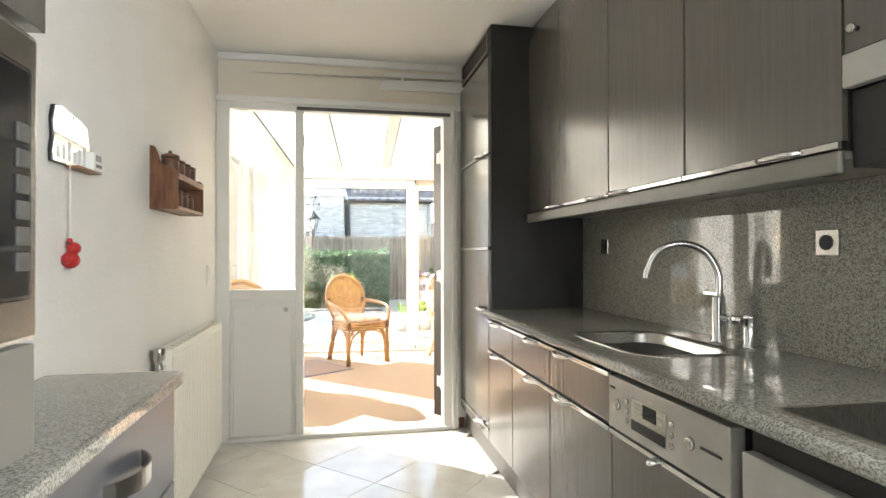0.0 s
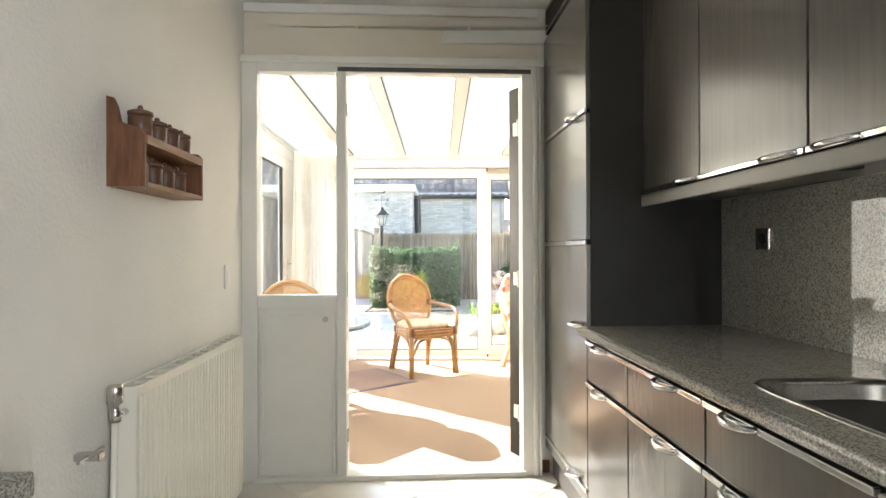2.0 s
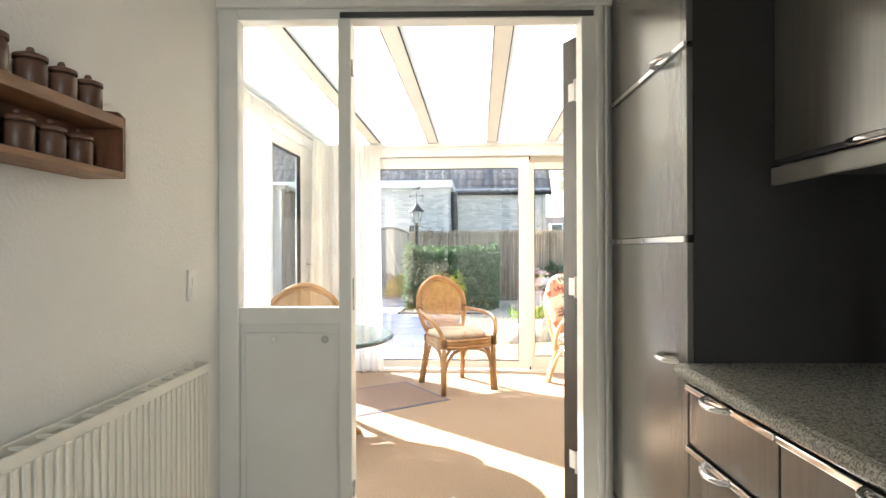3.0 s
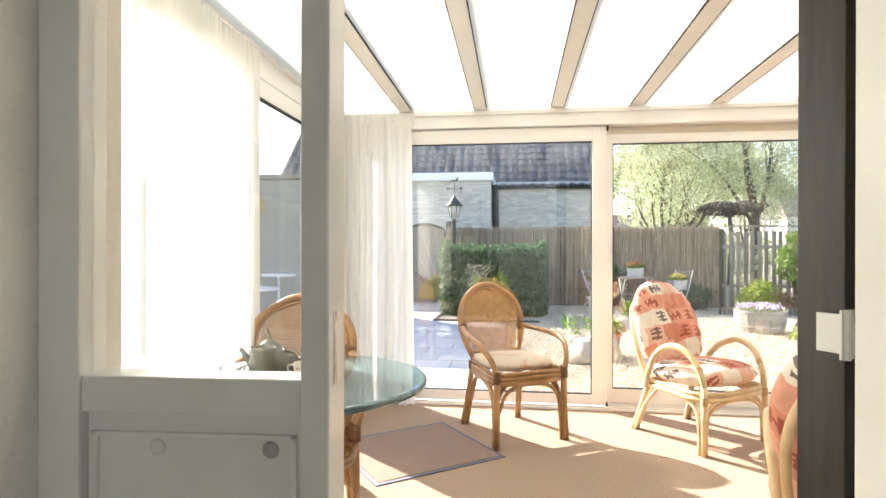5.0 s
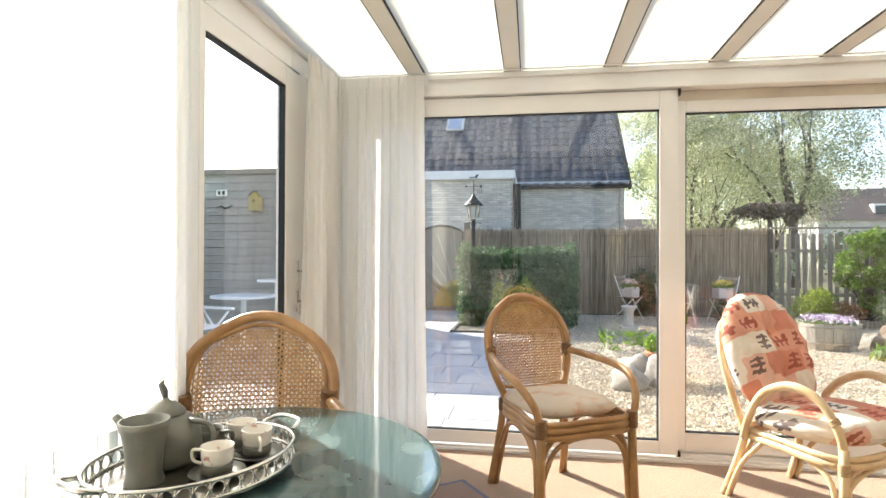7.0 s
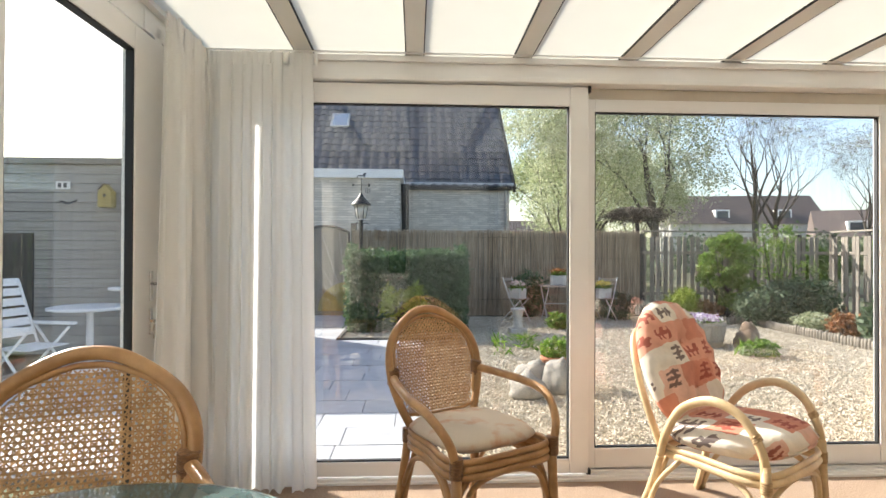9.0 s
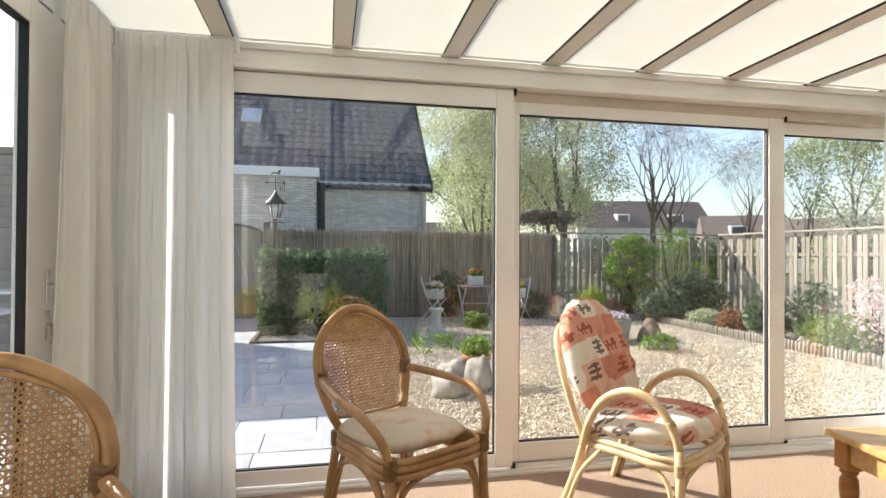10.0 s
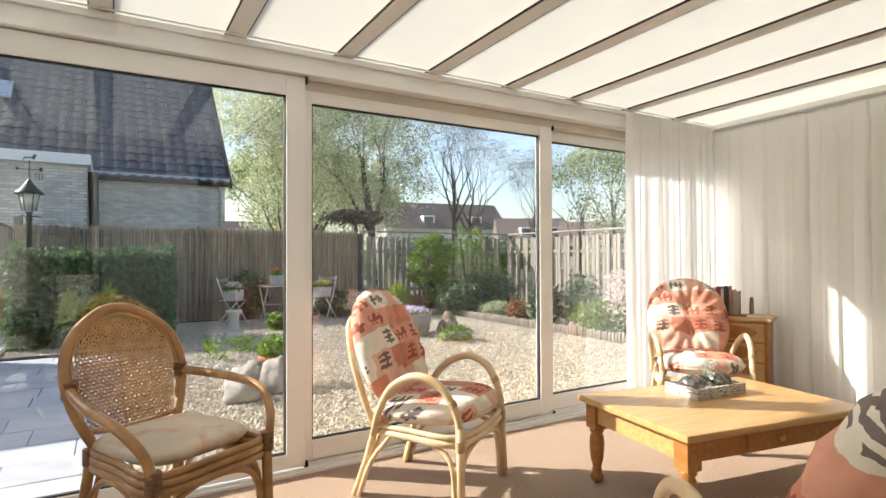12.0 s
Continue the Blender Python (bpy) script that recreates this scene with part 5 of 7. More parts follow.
for a in (0.6, 2.54, 3.74, 5.68):
    part("foot", lathe([(0.010, 0.0), (0.013, 0.004), (0.007, 0.010), (0.006, 0.018), (0.011, 0.024)], 12, centre=(ra * 0.93 * math.cos(a), rb * 0.93 * math.sin(a), 0)), SILVER, tray)
for sx in (-1, 1):
    part("handle", tube([(sx * (ra - 0.005), -0.06, 0.07), (sx * (ra + 0.035), -0.045, 0.082), (sx * (ra + 0.042), 0, 0.085), (sx * (ra + 0.035), 0.045, 0.082), (sx * (ra - 0.005), 0.06, 0.07)], 0.006, 8, samples=4), SILVER, tray)


def on_tray(x, y, z=0.028, rz=0):
    return TRAY @ pose(x * 0.85, y * 0.9, z, 0, 0, rz)


pot = thing("teapot", on_tray(-0.034, 0.098, rz=120), "grey-green pewter teapot with a domed lid on the tray", "teapot")
part("body", lathe([(0.05, 0), (0.072, 0.012), (0.085, 0.045), (0.080, 0.085), (0.062, 0.115), (0.045, 0.125)], 28), PEWTER, pot)
lid = part("lid", lathe([(0.047, 0.124), (0.045, 0.132), (0.026, 0.150), (0.010, 0.156), (0.006, 0.164)], 24), PEWTER, pot)
part("knob", tube([(0, 0, 0.16), (0.004, 0, 0.18), (0.012, 0, 0.196), (0.006, 0, 0.205)], [0.006, 0.009, 0.007, 0.003], 10), PEWTER, lid)
part("spout", tube([(0.07, 0, 0.05), (0.10, 0, 0.075), (0.115, 0, 0.10), (0.13, 0, 0.115)], [0.02, 0.015, 0.011, 0.009], 12, samples=3), PEWTER, pot)
part("handle", tube([(-0.06, 0, 0.11), (-0.11, 0, 0.10), (-0.12, 0, 0.06), (-0.08, 0, 0.03)], 0.007, 8, samples=4), PEWTER, pot)
jug = thing("beaker", on_tray(-0.136, 0.024), "tall grey-green pewter beaker with a flared rim on the tray", "beaker")
part("body", lathe([(0.040, 0), (0.043, 0.006), (0.037, 0.02), (0.040, 0.075), (0.050, 0.125), (0.054, 0.142), (0.051, 0.142), (0.038, 0.08), (0.034, 0.02)], 28), PEWTER, jug)
cream = thing("milk_jug", on_tray(0.082, 0.075, rz=-70), "small grey pewter milk jug on the tray", "jug")
part("body", lathe([(0.03, 0), (0.042, 0.01), (0.047, 0.03), (0.042, 0.055), (0.043, 0.066), (0.040, 0.066), (0.038, 0.05), (0.040, 0.02)], 24), PEWTER, cream)
part("handle", tube([(0.04, 0, 0.06), (0.075, 0, 0.062), (0.07, 0, 0.025), (0.044, 0, 0.02)], 0.005, 8, samples=4), PEWTER, cream)


def cup(m, label):
    ob = thing("teacup", m, label, "cup", "cups on the tray")
    part("saucer", lathe([(0.03, 0), (0.045, 0.003), (0.064, 0.012), (0.063, 0.014), (0.04, 0.006), (0.025, 0.004)], 28), PEWTER, ob)
    part("holder", lathe([(0.026, 0.005), (0.034, 0.012), (0.036, 0.03), (0.034, 0.032)], 24), PEWTER, ob)
    part("bowl", lathe([(0.030, 0.03), (0.035, 0.04), (0.037, 0.068), (0.038, 0.072), (0.035, 0.072), (0.033, 0.045), (0.028, 0.034)], 28), CHINA, ob, "white china bowl with a flower band")
    part("handle", tube([(-0.036, 0, 0.06), (-0.06, 0, 0.058), (-0.058, 0, 0.035), (-0.036, 0, 0.028)], 0.004, 8, samples=4), CHINA, ob)
    return ob


cup(on_tray(0.0, -0.09, rz=-60), "white teacup with a red flower band on a pewter saucer")
cup(on_tray(0.155, -0.06, rz=60), "white teacup with a dark flower band on a pewter saucer")
cup(on_tray(0.175, 0.035, rz=120), "white teacup with a red flower band on a pewter saucer")

# door mat
mat_m = LOCAL @ pose(-1.42, -1.13, CARPET_Z, 0, 0, 37)
dm = thing("door_mat", mat_m, "grey-brown door mat with a dark edge on the carpet", "mat")
part("mat_surface", box(-0.42, 0.42, -0.38, 0.38, 0.0, 0.010, 0.004), MAT_GREY, dm)
part("edge", boxes((-0.45, 0.45, -0.41, -0.381, 0.0, 0.006), (-0.45, 0.45, 0.381, 0.41, 0.0, 0.006), (-0.45, -0.421, -0.381, 0.381, 0.0, 0.006), (0.421, 0.45, -0.381, 0.381, 0.0, 0.006)), MAT_EDGE, dm)

# coffee table
ct = thing("coffee_table", at(1.87, -1.43, CARPET_Z, -9.5), "honey pine coffee table with a thick top and turned legs", "coffee table")
part("tabletop", boxes((-0.63, 0.63, -0.41, 0.41, 0.445, 0.48), bevel=0.009), PINE, ct)
for y0, y1 in ((-0.36, -0.338), (0.338, 0.36)):
    part("apron", box(-0.56, 0.56, y0, y1, 0.335, 0.445, 0.002), PINE_DARK, ct)
for x0, x1 in ((-0.58, -0.558), (0.558, 0.58)):
    part("apron", box(x0, x1, -0.34, 0.34, 0.335, 0.445, 0.002), PINE, ct)
for sx in (-1, 1):
    for sy in (-1, 1):
        lg = part("leg", lathe([(0.022, 0.0), (0.036, 0.015), (0.038, 0.035), (0.024, 0.055), (0.030, 0.066), (0.022, 0.078), (0.036, 0.13), (0.043, 0.20), (0.040, 0.25), (0.028, 0.27), (0.042, 0.285), (0.030, 0.30)], 24, centre=(0.555 * sx, 0.335 * sy, 0)), PINE_DARK, ct)
        part("leg_block", box(0.555 * sx - 0.043, 0.555 * sx + 0.043, 0.335 * sy - 0.043, 0.335 * sy + 0.043, 0.30, 0.444, 0.004), PINE_DARK, lg)
part("drawer", box(-0.22, 0.22, -0.366, -0.36, 0.35, 0.43, 0.002), PINE_DARK, ct)
part("drawer_knob", turn_bm(lathe([(0.008, 0), (0.008, 0.01), (0.018, 0.018), (0.012, 0.026)], 16), pose(0, -0.366, 0.39, 90)), PINE, ct)

# birch tray with glass domes and a white flower
BIRCH = material("birch_bark", (0.62, 0.58, 0.52), 0.85, colour2=(0.16, 0.14, 0.12), scale=26, stretch=(1, 1, 5), low=0.52, high=0.62, bump=0.5, bump_scale=60)
SILVER_BALL = material("crackled_silver_glass", (0.32, 0.30, 0.27), 0.18, 0.8, colour2=(0.12, 0.11, 0.10), scale=40, bump=0.3, bump_scale=60)
PETAL = material("white_petals", (0.80, 0.79, 0.75), 0.7, scale=20)
LEAF_DARK = leaf_material("dark_green_leaf", (0.03, 0.075, 0.02), (0.06, 0.12, 0.035))
bt = thing("birch_tray", at(1.98, -1.28, CARPET_Z + 0.48, -5), "low birch bark tray with silver balls on the coffee table", "tray")
part("tray_floor", box(-0.19, 0.19, -0.10, 0.10, 0.0, 0.008), BIRCH, bt)
for r in ((-0.20, 0.20, -0.115, -0.10, 0, 0.06), (-0.20, 0.20, 0.10, 0.115, 0, 0.06), (-0.20, -0.185, -0.10, 0.10, 0, 0.06), (0.185, 0.20, -0.10, 0.10, 0, 0.06)):
    part("rim", box(*r, 0.003), BIRCH, bt)
for bx, br in ((-0.105, 0.07), (0.115, 0.072)):
    ball = thing("silver_ball", at(1.98, -1.28, CARPET_Z + 0.488, -5) @ pose(bx, 0, 0), "crackled dark silver glass ball in the birch tray", "ornament", "balls in the birch tray")
    part("ball", lathe([(0.02, 0)] + [(br * math.sin(a), 0.05 - 0.055 * math.cos(a)) for a in (0.5, 0.8, 1.1, 1.4, 1.7, 2.0, 2.3, 2.6)] + [(0.01, 0.106)], 24), SILVER_BALL, ball)
fl = thing("flower_sprig", at(1.98, -1.28, CARPET_Z + 0.488, -5), "white flower sprig with green leaves in the birch tray", "flower")
rng = random.Random(3)
part("stem", tube([(0.0, 0, 0), (0.0, 0.01, 0.06), (0.01, 0, 0.12)], 0.003, 6), LEAF_DARK, fl)
pb, lb = bmesh.new(), bmesh.new()
for i in range(16):
    c = Vector((rng.gauss(0.005, 0.028), rng.gauss(-0.01, 0.02), 0.145 + rng.gauss(0, 0.025)))
    for k in range(5):
        a = k * 1.2566 + i
        d = Vector((math.cos(a), math.sin(a) * 0.6, 0.4 + 0.4 * math.sin(a))) * 0.024
        s = d.cross(Vector((0.3, -1, 0.2))).normalized() * 0.010
        pb.faces.new([pb.verts.new(p) for p in (c, c + d * 0.6 + s, c + d, c + d * 0.6 - s)])
for i in range(9):
    a = i * 0.7
    c, d = Vector((0.0, 0, 0.06 + 0.006 * i)), Vector((math.cos(a) * 0.075, math.sin(a) * 0.05, 0.01))
    s = d.cross(Vector((0, 0, 1))).normalized() * 0.022
    lb.faces.new([lb.verts.new(p) for p in (c, c + d * 0.5 + s, c + d, c + d * 0.5 - s)])
part("petals", pb, PETAL, fl)
part("leaves", lb, LEAF_DARK, fl)

# chest of drawers with books
chest = thing("chest_of_drawers", at(3.62, -0.46, CARPET_Z, -68), "small pine chest of four drawers beside the long curtain", "chest")
part("body", boxes((-0.27, 0.27, -0.16, 0.17, 0.04, 0.735), bevel=0.004), PINE_DARK, chest)
part("top", box(-0.30, 0.30, -0.20, 0.185, 0.735, 0.762, 0.008), PINE, chest)
part("plinth", box(-0.28, 0.28, -0.17, 0.175, 0.0, 0.05, 0.006), PINE_DARK, chest)
for i in range(4):
    z = 0.075 + i * 0.164
    d = part("drawer", boxes((-0.245, 0.245, -0.178, -0.16, z, z + 0.152), bevel=0.006), PINE, chest)
    part("raised_field", prism([(0.19 * math.cos(a) + (0.0), 0.055 * math.sin(a)) for a in [k * math.pi / 12 for k in range(24)]], 0, 0.008, 0.004), PINE_DARK, d, at=pose(0, -0.178, z + 0.076, 90))
    part("knob", turn_bm(lathe([(0.009, 0), (0.009, 0.01), (0.019, 0.02), (0.013, 0.03)], 16), pose(0, -0.184, z + 0.076, 90)), PINE_DARK, d)
CZ = CARPET_Z + 0.762
BOOKEND = material("red_brown_bookend_wood", (0.12, 0.035, 0.02), 0.35, colour2=(0.08, 0.022, 0.014), scale=6)
be = thing("book_rack", at(3.62, -0.46, CZ, -68), "red-brown wooden book rack on the chest", "book rack")
part("base", box(-0.20, 0.14, -0.07, 0.07, 0, 0.012, 0.003), BOOKEND, be)
for sx in (-0.20, 0.125):
    part("end_panel", turn_bm(prism([(-0.07, 0), (0.07, 0), (0.07, 0.08), (0.03, 0.15), (-0.03, 0.15), (-0.07, 0.08)], 0, 0.015, 0.003), pose(sx, 0, 0.012, 90, 0, 90)), BOOKEND, be)
bx = -0.16
for wdt, hgt, col in ((0.028, 0.225, (0.55, 0.50, 0.45)), (0.034, 0.235, (0.32, 0.05, 0.05)), (0.02, 0.215, (0.60, 0.57, 0.50)), (0.038, 0.24, (0.045, 0.03, 0.04)), (0.03, 0.21, (0.30, 0.18, 0.14)), (0.036, 0.20, (0.36, 0.28, 0.20))):
    bk = thing("book", at(3.62, -0.46, CZ + 0.012, -68), "upright book with a coloured spine in the book rack", "book", "books in the rack")
    cover = material("book_cover", col, 0.5, scale=20)
    part("cover", boxes((bx, bx + 0.003, -0.065, 0.075, 0, hgt), (bx + wdt - 0.003, bx + wdt, -0.065, 0.075, 0, hgt), (bx, bx + wdt, -0.068, -0.064, 0, hgt), bevel=0.001), cover, bk)
    part("pages", box(bx + 0.003, bx + wdt - 0.003, -0.063, 0.07, 0.004, hgt - 0.004), PETAL, bk)
    bx += wdt + 0.003
flat = thing("book", at(3.64, -0.66, CZ, -60), "flat closed book lying on the chest", "book")
part("cover", boxes((-0.09, 0.09, -0.06, 0.06, 0, 0.003), (-0.09, 0.09, -0.06, 0.06, 0.02, 0.023), bevel=0.001), material("tan_cover", (0.55, 0.42, 0.22), 0.6), flat)
part("pages", box(-0.087, 0.087, -0.058, 0.057, 0.003, 0.02), PETAL, flat)

# ---- garden ----
GZ = -0.10
GRAVEL_BASE = material("gravel_bed", (0.50, 0.44, 0.34), 0.95, colour2=(0.26, 0.22, 0.165), scale=55, detail=5, low=0.35, high=0.62, bump=1.0, bump_scale=70, fine=0.4, spec=0.2)
PEBBLE = material("pale_pebble", (0.62, 0.555, 0.445), 0.85, colour2=(0.42, 0.36, 0.27), scale=12, per_piece=0.55, per_island=True, spec=0.2)
SLAB = material("blue_grey_paving_slab", (0.43, 0.44, 0.455), 0.7, colour2=(0.36, 0.37, 0.39), scale=7, bump=0.25, bump_scale=90, per_piece=0.22, fine=0.12)
SOIL = material("dark_soil", (0.06, 0.045, 0.03), 0.95, colour2=(0.03, 0.022, 0.015), scale=20, bump=0.8, bump_scale=50)
LAWN = material("dull_meadow", (0.10, 0.12, 0.05), 0.95, colour2=(0.15, 0.13, 0.08), scale=0.6, bump=0.6, bump_scale=14)
BRICK = material("pale_yellow_brick", (0.50, 0.46, 0.40), 0.85, colour2=(0.34, 0.30, 0.25), scale=4, per_piece=0.25, bump=0.3, bump_scale=80, fine=0.1)
MORTAR = material("grey_mortar", (0.27, 0.25, 0.225), 0.95, scale=6)
ROOF_TILE = material("anthracite_roof_tile", (0.045, 0.047, 0.052), 0.5, colour2=(0.03, 0.032, 0.036), scale=6, per_piece=0.4, bump=0.2, bump_scale=50)
REED = material("dry_reed", (0.50, 0.40, 0.285), 0.85, colour2=(0.27, 0.20, 0.135), scale=30, stretch=(1, 1, 0.08), per_piece=0.7, per_island=True)
FENCE_WOOD = material("weathered_grey_fence_wood", (0.30, 0.265, 0.215), 0.85, colour2=(0.21, 0.18, 0.145), scale=6, stretch=(6, 6, 0.4), per_piece=0.35, bump=0.3, bump_scale=40)
FENCE_DARK = material("dark_weathered_post", (0.07, 0.06, 0.05), 0.85, colour2=(0.045, 0.04, 0.032), scale=6, stretch=(6, 6, 0.5), bump=0.3)
IRON = material("black_cast_iron", (0.015, 0.016, 0.016), 0.45, 0.2, scale=20, bump=0.1)
LAMP_GLASS = material("frosted_lantern_glass", (0.62, 0.60, 0.54), 0.35, scale=10)
SHED_BOARD = material("grey_shed_board", (0.34, 0.32, 0.285), 0.8, colour2=(0.27, 0.25, 0.22), scale=5, stretch=(0.4, 6, 6), per_piece=0.2, bump=0.25, bump_scale=40)
ROCK = material("grey_field_stone", (0.36, 0.33, 0.28), 0.9, colour2=(0.22, 0.20, 0.17), scale=7, bump=0.7, bump_scale=25)
ROCK_BROWN = material("brown_field_stone", (0.19, 0.13, 0.085), 0.9, colour2=(0.12, 0.08, 0.05), scale=8, bump=0.7, bump_scale=25)
BARREL = material("bleached_barrel_wood", (0.40, 0.36, 0.30), 0.8, colour2=(0.30, 0.26, 0.21), scale=6, stretch=(5, 5, 0.5), per_piece=0.2, bump=0.2)
BARK = material("grey_bark", (0.10, 0.085, 0.07), 0.95, colour2=(0.055, 0.047, 0.04), scale=12, stretch=(3, 3, 0.6), bump=0.8, bump_scale=30)
BIRCH_TRUNK = material("white_birch_trunk", (0.55, 0.53, 0.49), 0.85, colour2=(0.12, 0.11, 0.10), scale=10, stretch=(1, 1, 5), low=0.55, high=0.65)
LEAF_SPRING = leaf_material("pale_spring_leaf", (0.25, 0.31, 0.13), (0.50, 0.54, 0.33), 0.55)
LEAF_BLOSSOM = leaf_material("pale_blossom_leaf", (0.28, 0.33, 0.16), (0.60, 0.62, 0.45), 0.55)
LEAF_FRESH = leaf_material("fresh_green_leaf", (0.085, 0.17, 0.018), (0.20, 0.31, 0.04), 0.5)
LEAF_LIME = leaf_material("lime_green_leaf", (0.22, 0.30, 0.02), (0.34, 0.40, 0.05), 0.45)
LEAF_IVY = leaf_material("dark_ivy_leaf", (0.026, 0.07, 0.02), (0.13, 0.20, 0.085), 0.35)
LEAF_BLUE = leaf_material("blue_green_leaf", (0.05, 0.10, 0.05), (0.13, 0.17, 0.09), 0.3)
LEAF_RUST = leaf_material("rusty_shoots", (0.25, 0.09, 0.03), (0.33, 0.17, 0.06), 0.3)
FLOWER_PINK = leaf_material("pink_white_petals", (0.62, 0.42, 0.40), (0.80, 0.72, 0.68), 0.3)
FLOWER_MIX = leaf_material("violet_and_white_petals", (0.30, 0.13, 0.36), (0.82, 0.80, 0.80), 0.3)
FLOWER_YELLOW = leaf_material("yellow_petals", (0.70, 0.52, 0.04), (0.80, 0.70, 0.25), 0.3)
TWIG_BROWN = material("fine_brown_twigs", (0.13, 0.10, 0.08), 0.9)
TWIG = material("dark_twigs", (0.045, 0.035, 0.028), 0.9)


def from_arrays(name, verts, faces, mat, parent=None, m=None, smooth=False):
    me = bpy.data.meshes.new(name)
    me.from_pydata([tuple(v) for v in verts], [], faces)
    me.materials.append(mat)
    if smooth:
        me.polygons.foreach_set("use_smooth", [True] * len(me.polygons))
    ob = new(name, me)
    if parent:
        ob.parent = parent
    if m:
        ob.matrix_basis = m
    return ob


def leaf_cloud(name, centres, size, mat, parent, seed, flat=0.0, stretch=1.0):
    """Many small folded leaves round given centres, each an island of its own."""
    r = np.random.RandomState(seed)
    c = np.asarray(centres, float)
    n = len(c)
    d = r.normal(size=(n, 3))
    d[:, 2] *= 1 - flat
    d /= np.linalg.norm(d, axis=1)[:, None] + 1e-9
    e = np.cross(d, r.normal(size=(n, 3)))
    e /= np.linalg.norm(e, axis=1)[:, None] + 1e-9
    s = size * r.uniform(0.6, 1.35, (n, 1))
    nrm = np.cross(d, e)
    tip, base = c + d * s * stretch, c - d * s * stretch * 0.6
    l, q = c + e * s * 0.48 + nrm * s * 0.14, c - e * s * 0.48 + nrm * s * 0.14
    v = np.stack([base, l, tip, q], 1).reshape(-1, 3)
    f = [(4 * i, 4 * i + 1, 4 * i + 2, 4 * i + 3) for i in range(n)]
    return from_arrays(name, v, f, mat, parent)


def clump_points(blobs, count, seed, shell=0.55):
    """Points in a set of (centre, radii) blobs, denser towards their skins."""
    r = np.random.RandomState(seed)
    vol = np.array([np.prod(b[1]) ** 0.66 for b in blobs])
    pick = r.choice(len(blobs), count, p=vol / vol.sum())
    d = r.normal(size=(count, 3))
    d /= np.linalg.norm(d, axis=1)[:, None]
    k = shell + (1 - shell) * r.uniform(0, 1, (count, 1)) ** 0.6
    k *= 1 + 0.16 * r.normal(size=(count, 1))
    return np.array([blobs[i][0] for i in pick]) + d * k * np.array([blobs[i][1] for i in pick])


def branching(bm, p, d, length, radius, depth, rng, tips, spread=0.55, up=0.12, kids=3):
    """Limbs that taper and divide; the ends are collected in tips."""
    pts, rad, q, dd = [p], [radius], p.copy(), d.copy()
    for i in range(3):
        dd = (dd + Vector((rng.gauss(0, 0.12), rng.gauss(0, 0.12), rng.gauss(up, 0.08)))).normalized()
        q = q + dd * length / 3
        pts.append(q.copy())
        rad.append(radius * (1 - 0.16 * (i + 1)))
    tube(pts, rad, 7 if depth > 2 else 5 if depth > 1 else 4, bm=bm, caps=depth > 2)
    if depth == 0:
        tips.append((q, dd))
        return
    tips.append((q, dd))
    for k in range(kids if depth > 1 else kids + 1):
        a = k * 2.4 + rng.uniform(0, 1.5)
        side = dd.orthogonal().normalized()
        side.rotate(Matrix.Rotation(a, 3, dd))
        nd = (dd + side * rng.uniform(spread * 0.7, spread * 1.4)).normalized()
        start = pts[-1] if k else pts[-2]
        branching(bm, start, nd, length * rng.uniform(0.62, 0.82), rad[-1] * rng.uniform(0.55, 0.75), depth - 1, rng, tips, spread, up, kids)


def tree(u, v, height, label, seed, leaves=None, count=0, leaf=0.12, crown=0.5, depth=4, trunk=0.16, bark=None, kids=3, spread=0.55):
    rng = random.Random(seed)
    ob = thing("tree", at(u, v, GZ - 0.05, rng.uniform(0, 360)), label, "tree")
    bm, tips = bmesh.new(), []
    h0 = height * (1 - crown)
    tube([(0, 0, 0), (0.02, 0.03, h0 * 0.5), (0.05, 0, h0)], [trunk * 1.25, trunk, trunk * 0.85], 9, bm=bm)
    for k in range(4):
        a = k * 1.7 + rng.uniform(0, 1)
        d = Vector((math.cos(a) * spread, math.sin(a) * spread, 1)).normalized()
        branching(bm, Vector((0.05, 0, h0 * (0.8 + 0.07 * k))), d, height * crown * 0.42, trunk * 0.5, depth - 1, rng, tips, spread, 0.1, kids)
    branching(bm, Vector((0.05, 0, h0)), Vector((0, 0, 1)), height * crown * 0.42, trunk * 0.7, depth - 1, rng, tips, spread, 0.15, kids)
    part("trunk", bm, bark or BARK, ob)
    if leaves:
        r = np.random.RandomState(seed)
        base = np.array([t[0] for t in tips])
        k = r.choice(len(base), count)
        pts = base[k] + r.normal(size=(count, 3)) * height * 0.028
        if count > 5000:
            # low hanging sprays round the trunk
            d = r.normal(size=(110, 3))
            d /= np.linalg.norm(d, axis=1)[:, None]
            mid = np.array([0, 0, height * 0.50]) + d * r.uniform(0.45, 1, (110, 1)) * np.array([height * 0.31, height * 0.31, height * 0.25])
            low = r.choice(count, int(count * 0.22), replace=False)
            pts[low] = mid[r.choice(110, len(low))] + r.normal(size=(len(low), 3)) * height * 0.028
        leaf_cloud("crown", pts, leaf, leaves, ob, seed)
    if leaves and 0 < count < 1000 and bark is None:
        r = np.random.RandomState(seed + 1)
        base = np.array([t[0] for t in tips[len(tips) // 8:]])
        k = r.choice(len(base), 1800)
        leaf_cloud("twigs", base[k] + r.normal(size=(1800, 3)) * 0.16, 0.014, TWIG_BROWN, ob, seed + 1, stretch=18)
    return ob


